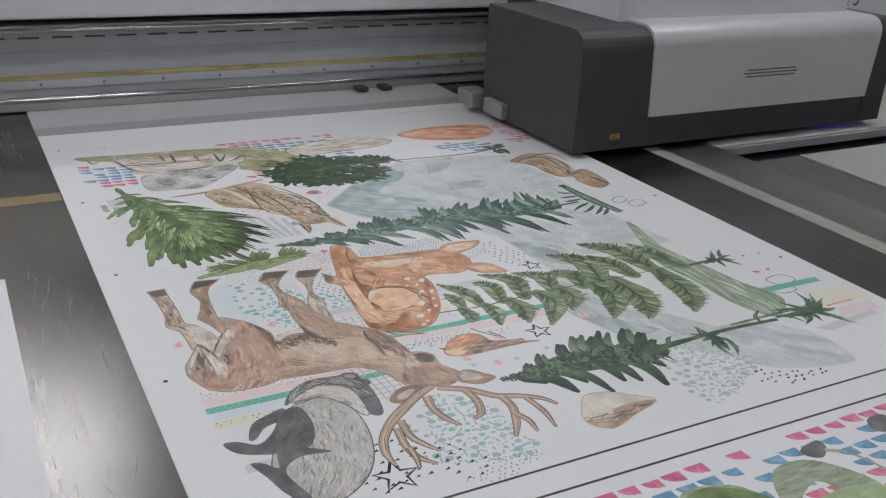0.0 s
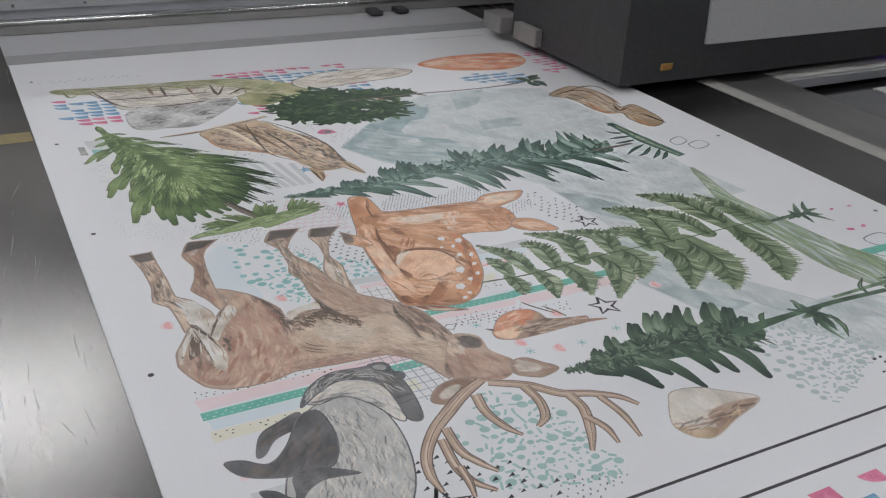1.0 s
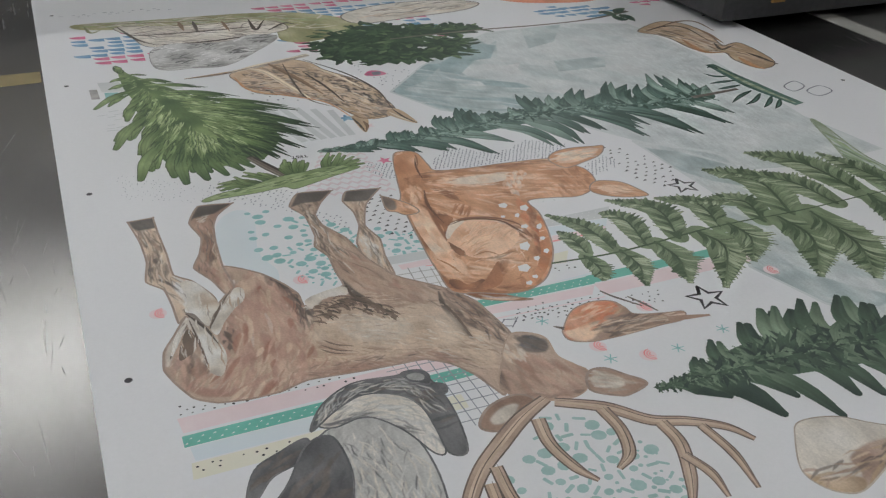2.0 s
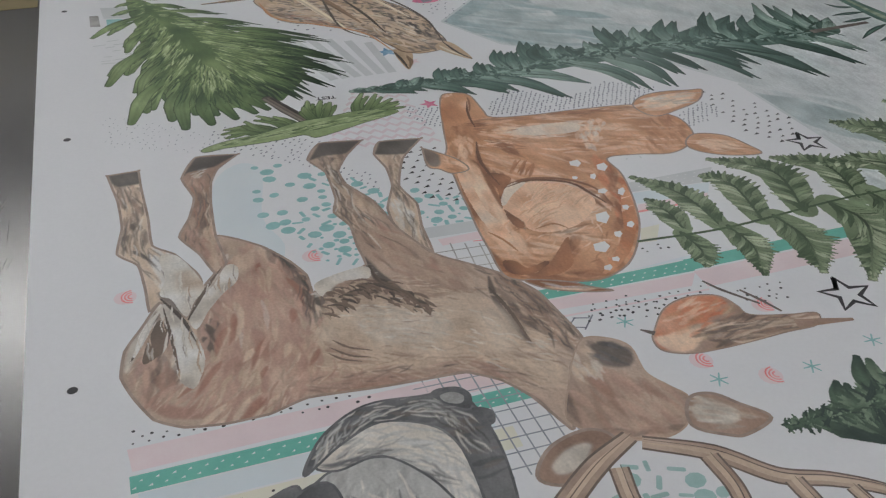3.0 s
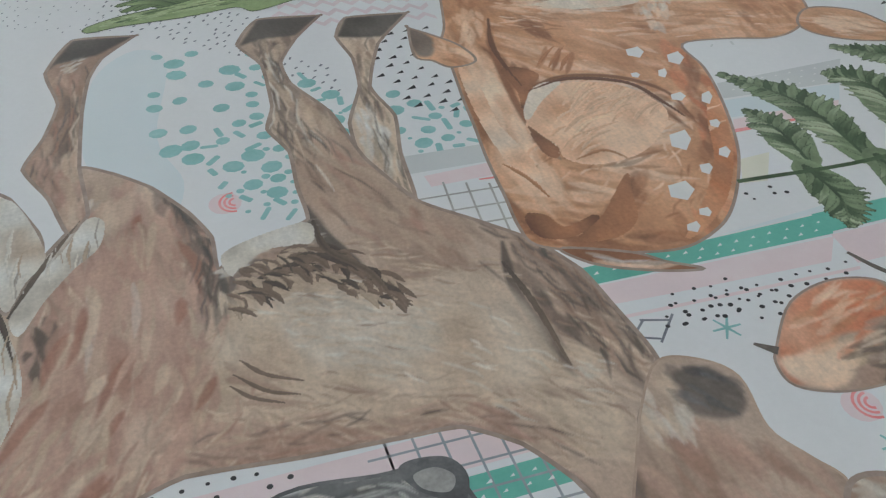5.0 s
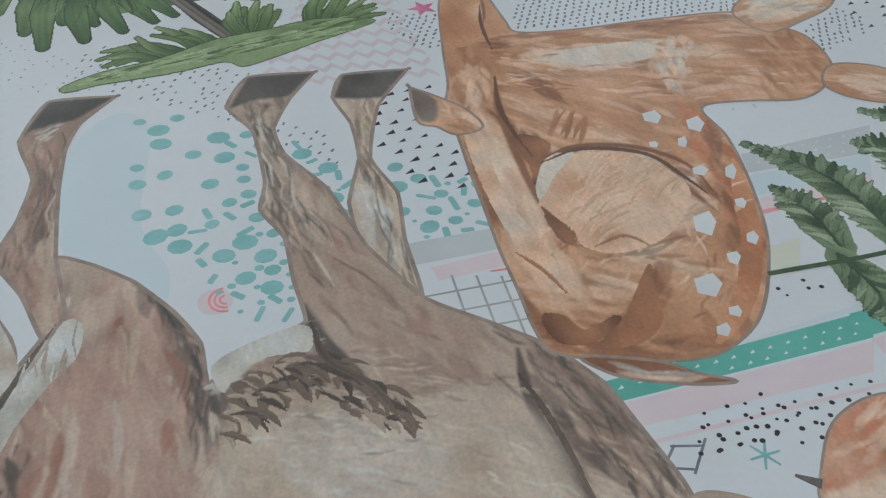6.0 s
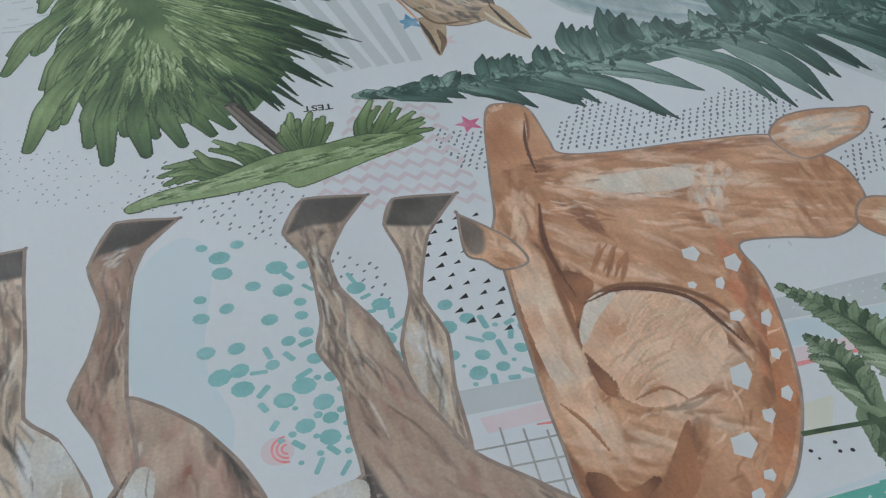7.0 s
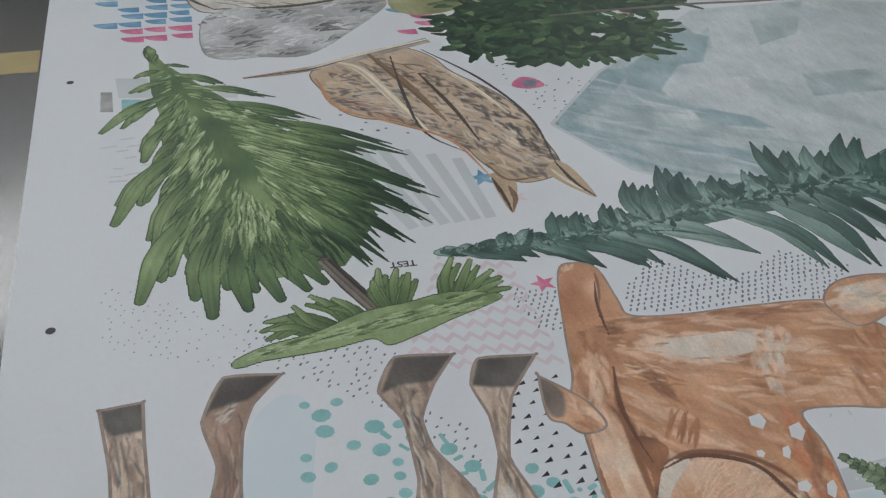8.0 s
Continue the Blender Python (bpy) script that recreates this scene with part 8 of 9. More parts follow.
m.hatch([HOOF, HIDE_DARK, CREAM, HIDE_PALE], 45, [(0.325, 0.875), (0.316, 0.82), (0.312, 0.77), (0.306, 0.72)], [0.01, 0.006, 0.01, 0.008], 0.03, 0.0014, 5)
m.fill(HOOF_DARK, [(0.325, 0.903), (0.366, 0.897), (0.342, 0.871), (0.327, 0.874), (0.313, 0.879)], False)
m.flush()
m.z = keep_z
m.piece("pale_wash", "white and umber brush marks over the brown wash", "stuff")
marks = m.spray(0.05, 0.42, 0.54, 0.78, 0.0005)
M_WHITE, M_CREAM, M_STONE, M_UMBER, M_BROWN, M_FAWN = (np.array(ink(*c)) for c in ((184, 184, 182), (172, 168, 160), (140, 134, 126), (74, 66, 60), (104, 90, 80), (150, 134, 118)))
for ring, tone in (([(0.097, 0.694), (0.103, 0.702), (0.112, 0.678), (0.120, 0.654), (0.122, 0.629), (0.114, 0.605), (0.108, 0.605), (0.103, 0.618), (0.104, 0.648), (0.100, 0.673)], [M_STONE, M_CREAM, M_WHITE]),
                   ([(0.117, 0.678), (0.127, 0.699), (0.141, 0.718), (0.152, 0.738), (0.160, 0.734), (0.157, 0.715), (0.144, 0.701), (0.131, 0.683), (0.121, 0.665)], [M_STONE, M_CREAM, M_WHITE]),
                   ([(0.103, 0.766), (0.116, 0.765), (0.128, 0.735), (0.132, 0.713), (0.123, 0.699), (0.115, 0.682), (0.107, 0.706), (0.099, 0.715), (0.105, 0.736)], [M_FAWN, M_CREAM, M_WHITE]),
                   ([(0.081, 0.639), (0.087, 0.664), (0.096, 0.684), (0.101, 0.668), (0.098, 0.650), (0.090, 0.642)], [M_UMBER, M_BROWN * 0.8, M_BROWN]),
                   ([(0.213, 0.691), (0.230, 0.699), (0.255, 0.703), (0.259, 0.695), (0.254, 0.686), (0.237, 0.689), (0.222, 0.682), (0.215, 0.675)], [M_STONE, M_CREAM, M_WHITE])):
    marks.patch(curve(ring, 5, True), tone, None, 1, 0.014)
for ring in ([(0.211, 0.663), (0.220, 0.679), (0.241, 0.685), (0.262, 0.685), (0.253, 0.671), (0.234, 0.673), (0.221, 0.661), (0.211, 0.641)],
             [(0.243, 0.680), (0.266, 0.677), (0.282, 0.656), (0.284, 0.636), (0.264, 0.650), (0.252, 0.667)]):
    for k in range(90):
        f = m.rng.random() * (len(ring) - 1)
        q = Vector(ring[int(f)]).lerp(Vector(ring[m.rng.randrange(len(ring))]), m.rng.uniform(0.0, 0.5))
        ln, a = m.rng.uniform(0.006, 0.016), m.rng.gauss(-0.9, 0.35)
        tone = m.rng.choice((M_UMBER, M_BROWN, M_BROWN, M_FAWN))
        marks.leaf(m.bent(q, q + Vector((ln * math.cos(a), ln * math.sin(a))), 0.1), m.rng.uniform(0.0016, 0.0044), [tone, tone], None, shape=(0.3, 1, 0.8, 0.15))
for line, width, tones in (([(0.099, 0.710), (0.112, 0.680), (0.119, 0.649)], 0.0032, [M_UMBER, M_UMBER]), ([(0.116, 0.678), (0.132, 0.710), (0.149, 0.738)], 0.0030, [M_UMBER, M_BROWN]), ([(0.073, 0.642), (0.084, 0.668), (0.097, 0.691)], 0.0026, [M_UMBER, M_BROWN]),
                           ([(0.076, 0.648), (0.087, 0.677), (0.097, 0.695)], 0.006, [M_WHITE, M_CREAM]), ([(0.100, 0.698), (0.103, 0.653), (0.104, 0.618)], 0.0024, [M_UMBER, M_BROWN]), ([(0.260, 0.703), (0.262, 0.680), (0.278, 0.658), (0.284, 0.635)], 0.004, [M_UMBER, M_BROWN]),
                           ([(0.211, 0.622), (0.220, 0.611), (0.236, 0.602)], 0.0022, [M_BROWN, M_BROWN]), ([(0.207, 0.615), (0.219, 0.602), (0.232, 0.596)], 0.0022, [M_BROWN, M_BROWN]), ([(0.205, 0.609), (0.213, 0.600), (0.226, 0.593)], 0.0022, [M_BROWN, M_BROWN]),
                           ([(0.340, 0.646), (0.344, 0.615), (0.345, 0.576)], 0.003, [M_UMBER, M_BROWN])):
    marks.leaf(curve(line, 5), width, tones, None, shape=(0.3, 1, 0.8, 0.15))
for k in range(150):
    x, y, ln = m.rng.uniform(0.07, 0.19), m.rng.uniform(0.60, 0.76), m.rng.uniform(0.012, 0.03)
    marks.leaf([(x, y), (x - ln * 0.1, y - ln * 0.5), (x - ln * 0.05, y - ln)], m.rng.uniform(0.0008, 0.0022), [m.rng.choice((M_STONE, M_CREAM, M_CREAM, M_FAWN))] * 2, None, cover=False)
m.piece("head_shape", "reddish brown rounded shape")
m.edged(HIDE_SOFT, HIDE_SOFT, [(0.381, 0.567), (0.398, 0.563), (0.41, 0.549), (0.407, 0.522), (0.415, 0.505), (0.422, 0.49), (0.409, 0.47), (0.391, 0.463), (0.372, 0.466), (0.353, 0.475), (0.34, 0.488), (0.337, 0.501), (0.35, 0.525), (0.364, 0.548)], 0.0012)
m.dab([HIDE, HIDE_RED, HIDE_RED, HIDE_SOFT], [(0.355, 0.519), (0.377, 0.536), (0.399, 0.515), (0.416, 0.488), (0.404, 0.468), (0.373, 0.467), (0.352, 0.478), (0.338, 0.495)], -74, 0.03, 0.006, 1.8)
m.dab([CREAM, HIDE_PALE], [(0.366, 0.551), (0.381, 0.556), (0.381, 0.535), (0.368, 0.525), (0.358, 0.533)], -87, 0.016, 0.004, 1.6)
m.dab([HIDE_DARK, HIDE], [(0.354, 0.484), (0.379, 0.473), (0.399, 0.478), (0.405, 0.467), (0.375, 0.465), (0.354, 0.475)], -8, 0.02, 0.005, 1.6)
m.fill(HOOF, [(0.384, 0.559), (0.4, 0.558), (0.407, 0.54), (0.398, 0.53), (0.382, 0.537), (0.383, 0.549)])
m.dab([GREY_DARK, HOOF], [(0.384, 0.558), (0.399, 0.557), (0.407, 0.54), (0.397, 0.531), (0.383, 0.538)], -54, 0.014, 0.004, 1.4)
m.dab([HIDE_DARK], [(0.339, 0.544), (0.345, 0.518), (0.34, 0.488), (0.333, 0.501), (0.334, 0.526)], -90, 0.026, 0.006, 2)
m.piece("ear_shape", "brown leaf shape with a cream middle")
m.edged(HIDE, OUTLINE, [(0.421, 0.489), (0.438, 0.489), (0.451, 0.474), (0.463, 0.457), (0.44, 0.449), (0.428, 0.452), (0.41, 0.467)], 0.0026)
m.fill(CREAM, [(0.422, 0.483), (0.436, 0.483), (0.446, 0.467), (0.434, 0.46), (0.416, 0.471)])
m.dab([HIDE_SOFT, STONE, CREAM], [(0.421, 0.484), (0.437, 0.484), (0.455, 0.46), (0.431, 0.457), (0.414, 0.471)], -31, 0.024, 0.004, 1.2)
m.piece("ear_shape", "brown leaf shape with a cream middle")
m.edged(HIDE, OUTLINE, [(0.298, 0.459), (0.316, 0.479), (0.345, 0.485), (0.357, 0.471), (0.333, 0.451), (0.311, 0.448)], 0.0026)
m.fill(CREAM, [(0.31, 0.464), (0.326, 0.474), (0.341, 0.473), (0.328, 0.459), (0.313, 0.456)])
m.piece("branch_stroke")
m.line(HIDE_DARK, [(0.372, 0.464), (0.41, 0.442), (0.437, 0.414), (0.466, 0.401), (0.493, 0.383), (0.506, 0.362)], [0.0120, 0.0150, 0.0142, 0.0126, 0.0102, 0.0062])
m.line(HIDE_SOFT, [(0.372, 0.464), (0.41, 0.442), (0.437, 0.414), (0.466, 0.401), (0.493, 0.383), (0.506, 0.362)], [0.0085, 0.0120, 0.0112, 0.0097, 0.0075, 0.0037])
m.line(HIDE_PALE, [(0.372, 0.464), (0.41, 0.442), (0.437, 0.414), (0.466, 0.401), (0.493, 0.383), (0.506, 0.362)], [0.0004, 0.0044, 0.0045, 0.0039, 0.003, 0.0015])
m.line(HIDE_DARK, [(x + 0.0022, y + 0.002) for x, y in [(0.372, 0.464), (0.41, 0.442), (0.437, 0.414), (0.466, 0.401), (0.493, 0.383), (0.506, 0.362)]], [0.0004, 0.0011, 0.0004])
m.piece("branch_stroke")
m.line(HIDE_DARK, [(0.406, 0.441), (0.407, 0.412), (0.398, 0.386), (0.381, 0.374)], [0.0134, 0.0126, 0.0118, 0.0054])
m.line(HIDE_SOFT, [(0.406, 0.441), (0.407, 0.412), (0.398, 0.386), (0.381, 0.374)], [0.0105, 0.0097, 0.009, 0.003])
m.line(HIDE_PALE, [(0.406, 0.441), (0.407, 0.412), (0.398, 0.386), (0.381, 0.374)], [0.0042, 0.0039, 0.0036, 0.0012])
m.line(HIDE_DARK, [(x + 0.0022, y + 0.002) for x, y in [(0.406, 0.441), (0.407, 0.412), (0.398, 0.386), (0.381, 0.374)]], [0.0004, 0.0011, 0.0004])
m.piece("branch_stroke")
m.line(HIDE_DARK, [(0.444, 0.408), (0.444, 0.38), (0.429, 0.346), (0.411, 0.318)], [0.0134, 0.0134, 0.0118, 0.0054])
m.line(HIDE_SOFT, [(0.444, 0.408), (0.444, 0.38), (0.429, 0.346), (0.411, 0.318)], [0.0105, 0.0105, 0.009, 0.003])
m.line(HIDE_PALE, [(0.444, 0.408), (0.444, 0.38), (0.429, 0.346), (0.411, 0.318)], [0.0042, 0.0042, 0.0036, 0.0012])
m.line(HIDE_DARK, [(x + 0.0022, y + 0.002) for x, y in [(0.444, 0.408), (0.444, 0.38), (0.429, 0.346), (0.411, 0.318)]], [0.0004, 0.0011, 0.0004])
m.piece("branch_stroke")
m.line(HIDE_DARK, [(0.439, 0.368), (0.447, 0.343), (0.444, 0.317)], [0.0102, 0.0102, 0.0046])
m.line(HIDE_SOFT, [(0.439, 0.368), (0.447, 0.343), (0.444, 0.317)], [0.0075, 0.0075, 0.0023])
m.line(HIDE_PALE, [(0.439, 0.368), (0.447, 0.343), (0.444, 0.317)], [0.003, 0.003, 0.0009])
m.line(HIDE_DARK, [(x + 0.0022, y + 0.002) for x, y in [(0.439, 0.368), (0.447, 0.343), (0.444, 0.317)]], [0.0004, 0.0011, 0.0004])
m.piece("branch_stroke")
m.line(HIDE_DARK, [(0.474, 0.392), (0.478, 0.354), (0.472, 0.316)], [0.0102, 0.0102, 0.0046])
m.line(HIDE_SOFT, [(0.474, 0.392), (0.478, 0.354), (0.472, 0.316)], [0.0075, 0.0075, 0.0023])
m.line(HIDE_PALE, [(0.474, 0.392), (0.478, 0.354), (0.472, 0.316)], [0.003, 0.003, 0.0009])
m.line(HIDE_DARK, [(x + 0.0022, y + 0.002) for x, y in [(0.474, 0.392), (0.478, 0.354), (0.472, 0.316)]], [0.0004, 0.0011, 0.0004])
m.piece("branch_stroke")
m.line(HIDE_DARK, [(0.367, 0.471), (0.336, 0.456), (0.306, 0.435), (0.277, 0.412), (0.253, 0.382), (0.243, 0.354), (0.243, 0.327)], [0.0120, 0.0160, 0.0166, 0.015, 0.0134, 0.0118, 0.0054])
m.line(HIDE_SOFT, [(0.367, 0.471), (0.336, 0.456), (0.306, 0.435), (0.277, 0.412), (0.253, 0.382), (0.243, 0.354), (0.243, 0.327)], [0.0085, 0.0125, 0.0135, 0.012, 0.0105, 0.009, 0.003])
m.line(HIDE_PALE, [(0.367, 0.471), (0.336, 0.456), (0.306, 0.435), (0.277, 0.412), (0.253, 0.382), (0.243, 0.354), (0.243, 0.327)], [0.0004, 0.005, 0.0054, 0.0048, 0.0042, 0.0036, 0.0012])
m.line(HIDE_DARK, [(x + 0.0022, y + 0.002) for x, y in [(0.367, 0.471), (0.336, 0.456), (0.306, 0.435), (0.277, 0.412), (0.253, 0.382), (0.243, 0.354), (0.243, 0.327)]], [0.0004, 0.0011, 0.0004])
m.piece("branch_stroke")
m.line(HIDE_DARK, [(0.348, 0.45), (0.343, 0.419), (0.349, 0.388), (0.359, 0.369)], [0.0134, 0.0126, 0.011, 0.0046])
m.line(HIDE_SOFT, [(0.348, 0.45), (0.343, 0.419), (0.349, 0.388), (0.359, 0.369)], [0.0105, 0.0097, 0.0083, 0.0023])
m.line(HIDE_PALE, [(0.348, 0.45), (0.343, 0.419), (0.349, 0.388), (0.359, 0.369)], [0.0042, 0.0039, 0.0033, 0.0009])
m.line(HIDE_DARK, [(x + 0.0022, y + 0.002) for x, y in [(0.348, 0.45), (0.343, 0.419), (0.349, 0.388), (0.359, 0.369)]], [0.0004, 0.0011, 0.0004])
m.piece("branch_stroke")
m.line(HIDE_DARK, [(0.29, 0.412), (0.287, 0.374), (0.296, 0.35), (0.307, 0.331)], [0.0118, 0.0118, 0.0102, 0.0046])
m.line(HIDE_SOFT, [(0.29, 0.412), (0.287, 0.374), (0.296, 0.35), (0.307, 0.331)], [0.009, 0.009, 0.0075, 0.0023])
m.line(HIDE_PALE, [(0.29, 0.412), (0.287, 0.374), (0.296, 0.35), (0.307, 0.331)], [0.0036, 0.0036, 0.003, 0.0009])
m.line(HIDE_DARK, [(x + 0.0022, y + 0.002) for x, y in [(0.29, 0.412), (0.287, 0.374), (0.296, 0.35), (0.307, 0.331)]], [0.0004, 0.0011, 0.0004])
m.piece("branch_stroke")
m.line(HIDE_DARK, [(0.278, 0.397), (0.272, 0.354), (0.277, 0.328), (0.292, 0.308)], [0.0118, 0.0118, 0.0102, 0.0046])
m.line(HIDE_SOFT, [(0.278, 0.397), (0.272, 0.354), (0.277, 0.328), (0.292, 0.308)], [0.009, 0.009, 0.0075, 0.0023])
m.line(HIDE_PALE, [(0.278, 0.397), (0.272, 0.354), (0.277, 0.328), (0.292, 0.308)], [0.0036, 0.0036, 0.003, 0.0009])
m.line(HIDE_DARK, [(x + 0.0022, y + 0.002) for x, y in [(0.278, 0.397), (0.272, 0.354), (0.277, 0.328), (0.292, 0.308)]], [0.0004, 0.0011, 0.0004])
m.piece("branch_stroke")
m.line(HIDE_DARK, [(0.275, 0.353), (0.273, 0.33), (0.268, 0.309)], [0.0102, 0.0094, 0.0046])
m.line(HIDE_SOFT, [(0.275, 0.353), (0.273, 0.33), (0.268, 0.309)], [0.0075, 0.0067, 0.0023])
m.line(HIDE_PALE, [(0.275, 0.353), (0.273, 0.33), (0.268, 0.309)], [0.003, 0.0027, 0.0009])
m.line(HIDE_DARK, [(x + 0.0022, y + 0.002) for x, y in [(0.275, 0.353), (0.273, 0.33), (0.268, 0.309)]], [0.0004, 0.0011, 0.0004])
m.done()

m = Motif("grey_shape", 4, "round dark and light grey watercolour shape")
m.edged(GREY_SOFT, GREY_DARK, [(0.147, 0.465), (0.177, 0.501), (0.218, 0.503), (0.242, 0.473), (0.245, 0.42), (0.232, 0.365), (0.209, 0.325), (0.178, 0.3), (0.151, 0.292), (0.119, 0.299), (0.107, 0.341), (0.108, 0.388)], 0.0018)
m.dab([GREY_LIGHT, GREY_SOFT, GREY_SOFT], [(0.159, 0.472), (0.215, 0.495), (0.241, 0.422), (0.227, 0.361), (0.177, 0.304), (0.123, 0.311)], -104, 0.035, 0.006, 1.5)
m.dab([GREY_MID, GREY_SOFT], [(0.209, 0.501), (0.234, 0.481), (0.189, 0.417), (0.173, 0.437), (0.174, 0.494)], -129, 0.025, 0.004, 1.2)
m.dab([GREY_DARK, GREY_MID], [(0.141, 0.303), (0.168, 0.3), (0.202, 0.322), (0.227, 0.361), (0.216, 0.328), (0.182, 0.3), (0.151, 0.293)], 31, 0.024, 0.0035, 1.2)
m.hatch([GREY_DARK, GREY_MID, CREAM, CREAM], 420, [(0.19, 0.49), (0.195, 0.42), (0.18, 0.36), (0.15, 0.31)], [0.03, 0.05, 0.045, 0.025], 0.02, 0.0013, 16)
m.hatch([GREY_MID, GREY_SOFT, GREY_LIGHT], 60, [(0.217, 0.461), (0.218, 0.404), (0.194, 0.337), (0.147, 0.3)], [0.02, 0.03, 0.03, 0.02], 0.022, 0.002, 22)
m.piece("limb", "dark grey curved limb")
m.edged(GREY_DARK, GREY_DARK, [(0.16, 0.498), (0.134, 0.49), (0.112, 0.478), (0.099, 0.448), (0.107, 0.447), (0.123, 0.465), (0.145, 0.472), (0.155, 0.471)], 0.0018)
m.dab([GREY_DARK, HOOF], [(0.159, 0.495), (0.133, 0.487), (0.112, 0.475), (0.1, 0.45), (0.111, 0.453), (0.137, 0.474)], -149, 0.02, 0.005, 1.6)
m.piece("limb", "dark grey curved limb")
m.edged(GREY_DARK, GREY_DARK, [(0.157, 0.49), (0.18, 0.492), (0.182, 0.445), (0.165, 0.407), (0.139, 0.404), (0.109, 0.41), (0.078, 0.426), (0.067, 0.45), (0.084, 0.448), (0.106, 0.433), (0.13, 0.451)], 0.0018)
m.dab([GREY_DARK, GREY_DARK, HOOF], [(0.16, 0.486), (0.176, 0.443), (0.157, 0.404), (0.109, 0.412), (0.086, 0.429), (0.127, 0.444)], -134, 0.03, 0.006, 1.2)
m.piece("limb", "dark grey curved limb")
m.fill(GREY_DARK, [(0.122, 0.407), (0.151, 0.407), (0.184, 0.384), (0.145, 0.389), (0.119, 0.368), (0.128, 0.322), (0.132, 0.298), (0.108, 0.324), (0.095, 0.367), (0.085, 0.398), (0.1, 0.394), (0.114, 0.378)])
m.piece("light_band", "cream curved band")
m.edged(CREAM, GREY_DARK, [(0.174, 0.512), (0.209, 0.535), (0.251, 0.524), (0.264, 0.49), (0.261, 0.445), (0.251, 0.444), (0.237, 0.479), (0.214, 0.505), (0.185, 0.502)], 0.0018)
m.dab([CREAM, GREY_LIGHT, GREY_SOFT], [(0.181, 0.513), (0.218, 0.525), (0.252, 0.507), (0.257, 0.459), (0.236, 0.486), (0.205, 0.512)], -17, 0.03, 0.004, 1)
m.hatch([GREY_SOFT, GREY_MID, GREY_LIGHT], 90, [(0.182, 0.515), (0.216, 0.52), (0.248, 0.496), (0.256, 0.456)], [0.012, 0.016, 0.016, 0.008], 0.02, 0.002, 14)
m.hatch([GREY_DARK, GREY_MID], 40, [(0.175, 0.506), (0.211, 0.506), (0.241, 0.478)], [0.004, 0.006, 0.004], 0.018, 0.002, 10)
m.piece("dark_band", "dark grey curved band")
m.edged(GREY_DARK, GREY_DARK, [(0.165, 0.504), (0.183, 0.533), (0.215, 0.551), (0.252, 0.548), (0.276, 0.545), (0.285, 0.521), (0.286, 0.482), (0.277, 0.437), (0.262, 0.44), (0.263, 0.47), (0.262, 0.5), (0.25, 0.521), (0.221, 0.533), (0.192, 0.522)], 0.0018)
m.dab([GREY_DARK, HOOF, GREY_DARK], [(0.172, 0.51), (0.198, 0.538), (0.25, 0.544), (0.281, 0.524), (0.274, 0.444), (0.268, 0.485), (0.252, 0.527), (0.215, 0.539)], 1, 0.026, 0.005, 1.2)
m.hatch([GREY_LIGHT, CREAM, HOOF_DARK, GREY_MID], 120, [(0.172, 0.508), (0.205, 0.54), (0.255, 0.538), (0.274, 0.5)], [0.008, 0.01, 0.008, 0.006], 0.016, 0.0012, 12)
m.piece("round_tab", "small dark grey rounded tab")
m.fill(GREY_DARK, [(0.26, 0.548), (0.267, 0.551), (0.28, 0.548), (0.285, 0.538), (0.28, 0.527), (0.272, 0.531), (0.264, 0.538)])
m.fill(GREY_MID, [(0.265, 0.544), (0.274, 0.545), (0.28, 0.539), (0.276, 0.533), (0.267, 0.537)])
m.fill(GREY_DARK, [(0.282, 0.527), (0.293, 0.521), (0.291, 0.51), (0.283, 0.509), (0.28, 0.518)])
m.done()

m = Motif("red_breasted_shape", 4, "small orange and brown watercolour oval with a thin tail")
m.edged(HIDE, OUTLINE, [(0.436, 0.56), (0.456, 0.58), (0.481, 0.587), (0.503, 0.581), (0.51, 0.566), (0.513, 0.553), (0.541, 0.544), (0.562, 0.539), (0.553, 0.527), (0.527, 0.527), (0.498, 0.526), (0.474, 0.526), (0.448, 0.528), (0.43, 0.537), (0.429, 0.55)], 0.0012)
m.fill(BRIGHT, [(0.435, 0.558), (0.456, 0.579), (0.48, 0.586), (0.502, 0.58), (0.502, 0.563), (0.481, 0.555), (0.461, 0.555), (0.439, 0.537), (0.429, 0.541)])
m.fill(ORANGE_PALE, [(0.431, 0.551), (0.443, 0.552), (0.46, 0.553), (0.473, 0.549), (0.45, 0.531), (0.434, 0.537)])
m.dab([BRIGHT, HIDE_PALE, TAN, ORANGE], [(0.496, 0.577), (0.506, 0.564), (0.486, 0.544), (0.459, 0.545), (0.456, 0.554), (0.481, 0.555)], 20, 0.02, 0.004, 1.6)
m.dab([HIDE, HIDE_DARK, HIDE_SOFT], [(0.496, 0.565), (0.513, 0.552), (0.54, 0.543), (0.528, 0.527), (0.479, 0.527), (0.467, 0.539)], 2, 0.03, 0.004, 1.4)
m.dab([BRIGHT, ORANGE_PALE, ORANGE], [(0.436, 0.558), (0.455, 0.575), (0.482, 0.583), (0.5, 0.577), (0.486, 0.562), (0.456, 0.56)], 17, 0.02, 0.004, 1)
m.hatch([HIDE_DARK, HIDE_PALE], 50, [(0.467, 0.539), (0.503, 0.539), (0.551, 0.535)], [0.012, 0.012, 0.004], 0.03, 0.0026, 8)
m.piece("thin_stroke")
m.line(HIDE, [(0.539, 0.533), (0.56, 0.529), (0.583, 0.524)], [0.01, 0.007, 0.003])
m.piece("thin_stroke")
m.line(HOOF, [(0.426, 0.563), (0.434, 0.556)], [0.0015, 0.005])
m.piece("thin_stroke")
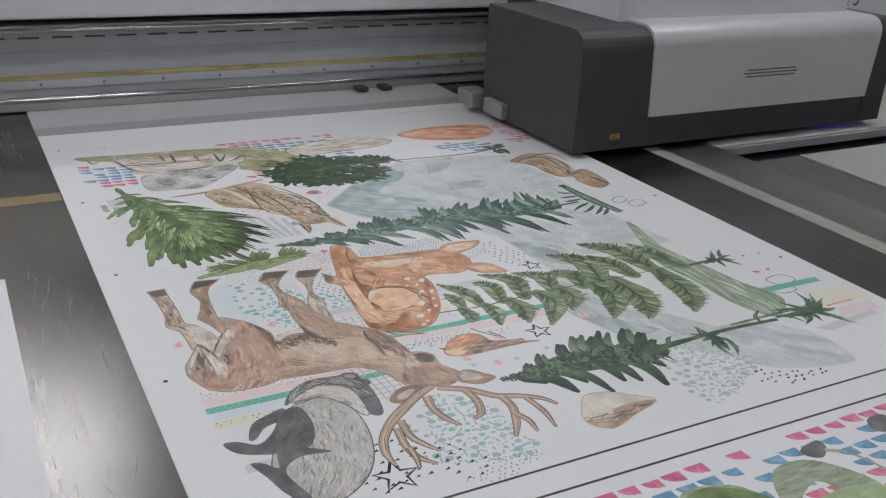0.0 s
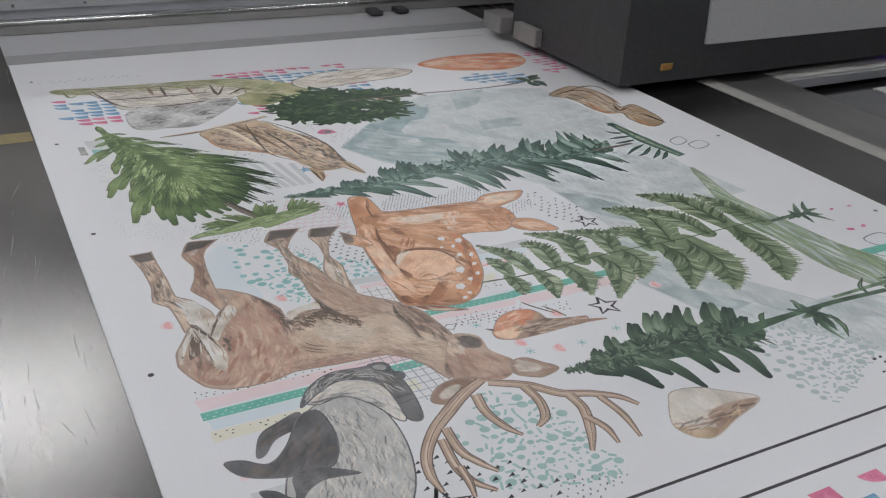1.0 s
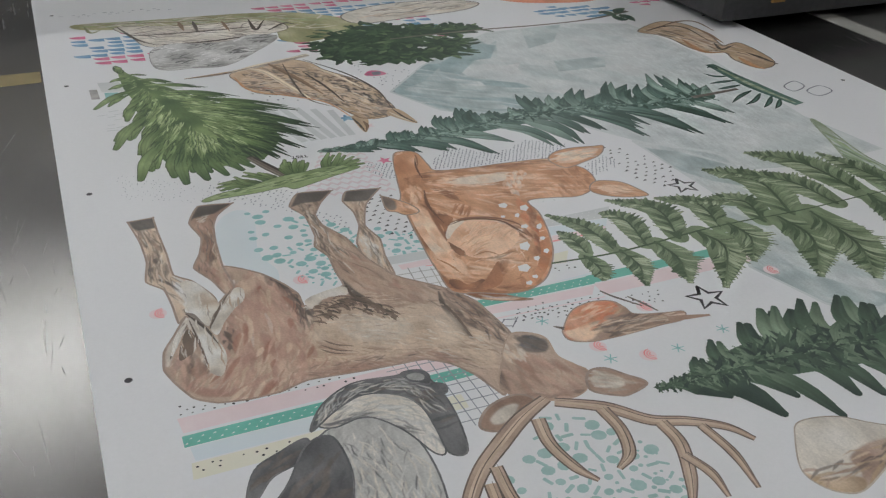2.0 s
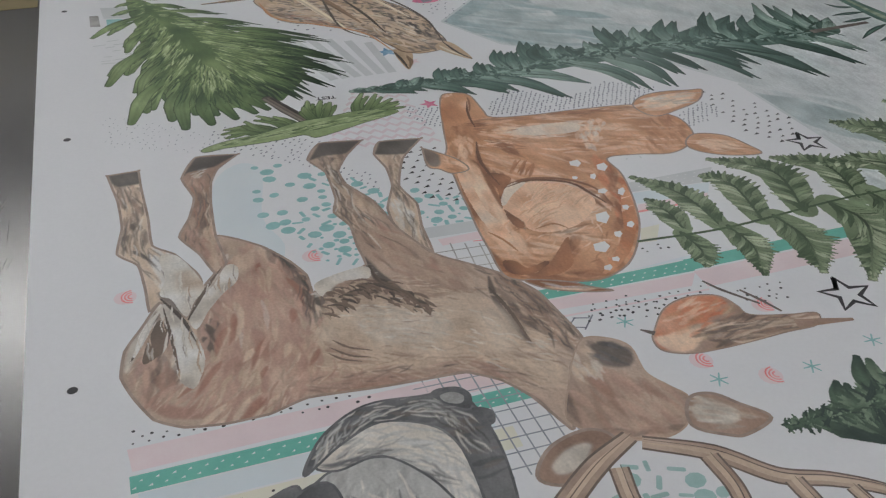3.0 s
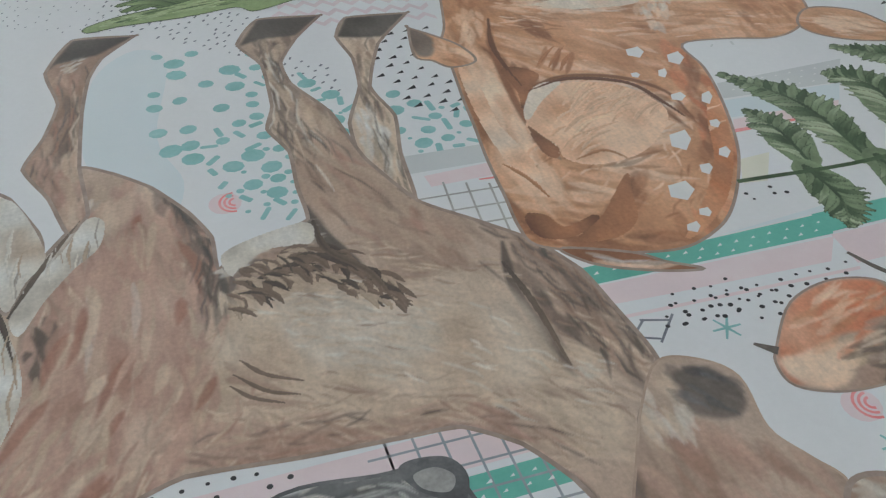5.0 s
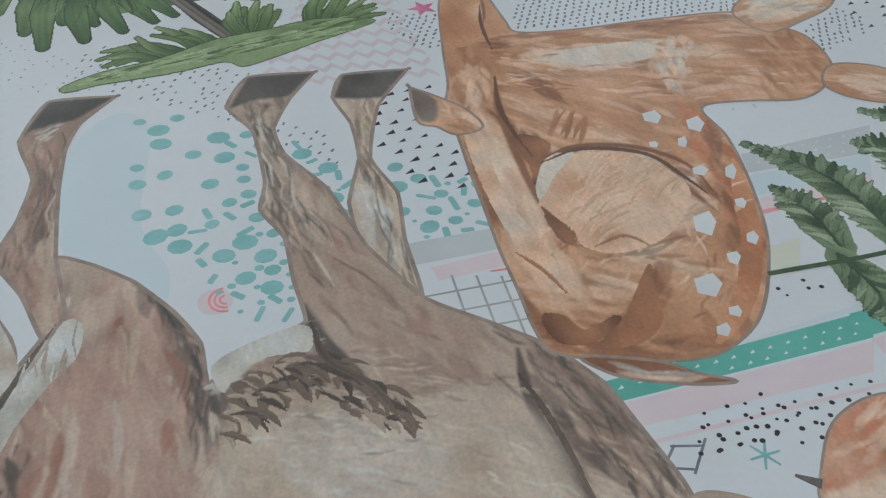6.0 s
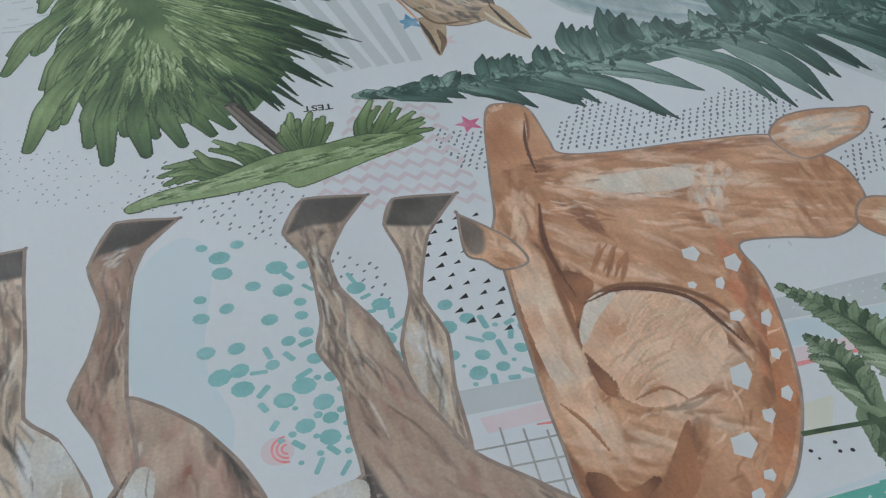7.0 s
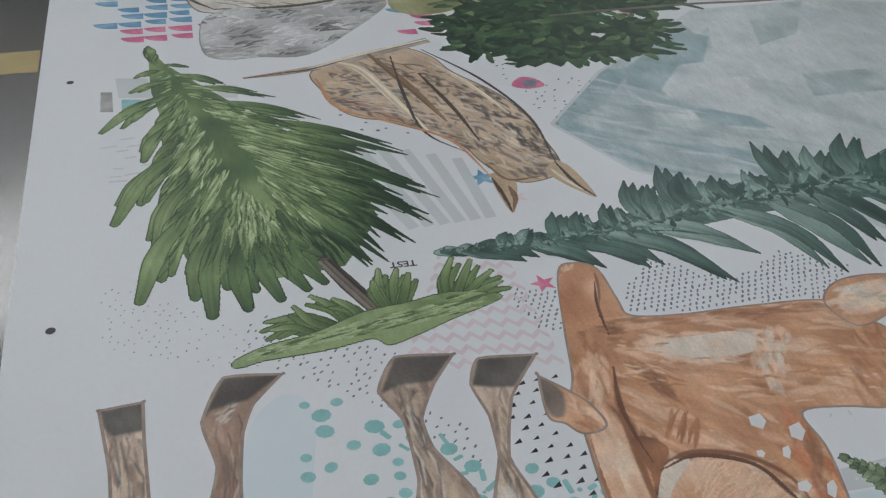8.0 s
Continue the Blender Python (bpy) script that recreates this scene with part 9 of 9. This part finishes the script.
m.line(HOOF, [(0.502, 0.601), (0.51, 0.586), (0.528, 0.562)], [0.002, 0.003, 0.002])
m.piece("thin_stroke")
m.line(HOOF, [(0.523, 0.582), (0.531, 0.566), (0.538, 0.549)], [0.002, 0.003, 0.002])
m.done()

m = Motif("cream_oval_shape", 4, "small cream and brown watercolour oval")
m.edged(CREAM, STONE, [(0.555, 0.365), (0.588, 0.36), (0.611, 0.343), (0.641, 0.315), (0.588, 0.297), (0.548, 0.283), (0.529, 0.288), (0.518, 0.303), (0.518, 0.321), (0.538, 0.35)], 0.0014)
m.fill(HIDE, [(0.565, 0.316), (0.596, 0.323), (0.64, 0.315), (0.588, 0.297), (0.553, 0.285), (0.562, 0.302)])
m.fill(TAN, [(0.515, 0.317), (0.528, 0.306), (0.557, 0.295), (0.547, 0.282), (0.524, 0.291), (0.514, 0.306)])
m.hatch([HIDE_DARK, HIDE, TAN], 40, [(0.634, 0.314), (0.589, 0.307), (0.517, 0.307)], [0.004, 0.012, 0.008], 0.03, 0.003, 12)
m.line(STONE, [(0.544, 0.372), (0.568, 0.367), (0.595, 0.359)], [0.002, 0.004, 0.002])
m.line(STONE, [(0.511, 0.313), (0.506, 0.321)], [0.006, 0.001])
m.done()

m = Motif("neighbour_print", 4, "edge of a second print with green and grey watercolour shapes")
m.fill(SAP, [(0.529, 0.138), (0.565, 0.139), (0.604, 0.122), (0.623, 0.085), (0.621, 0.065), (0.522, 0.11)])
m.piece("print_shape")
m.fill(FIR_MID, [(0.519, 0.122), (0.562, 0.136), (0.61, 0.109), (0.629, 0.073), (0.585, 0.049), (0.507, 0.084)])
m.piece("print_shape")
m.fill(SAP, [(0.671, 0.127), (0.725, 0.126), (0.762, 0.086), (0.772, 0.044), (0.727, 0.041), (0.702, 0.088), (0.633, 0.06), (0.639, 0.092)])
m.piece("print_shape")
m.fill(FIR_LIGHT, [(0.667, 0.056), (0.734, 0.064), (0.777, 0.042), (0.739, 0.013)])
m.piece("print_shape")
m.fill(GREY_DARK, [(0.736, 0.144), (0.773, 0.151), (0.773, 0.134), (0.751, 0.12), (0.734, 0.13)])
m.piece("print_shape")
m.fill(GREY_DARK, [(0.88, 0.157), (0.907, 0.16), (0.912, 0.149), (0.882, 0.126), (0.868, 0.138)])
m.piece("print_shape")
m.line(GREY_MID, [(0.766, 0.13), (0.792, 0.112), (0.807, 0.066)], [0.008, 0.006, 0.004])
m.done()
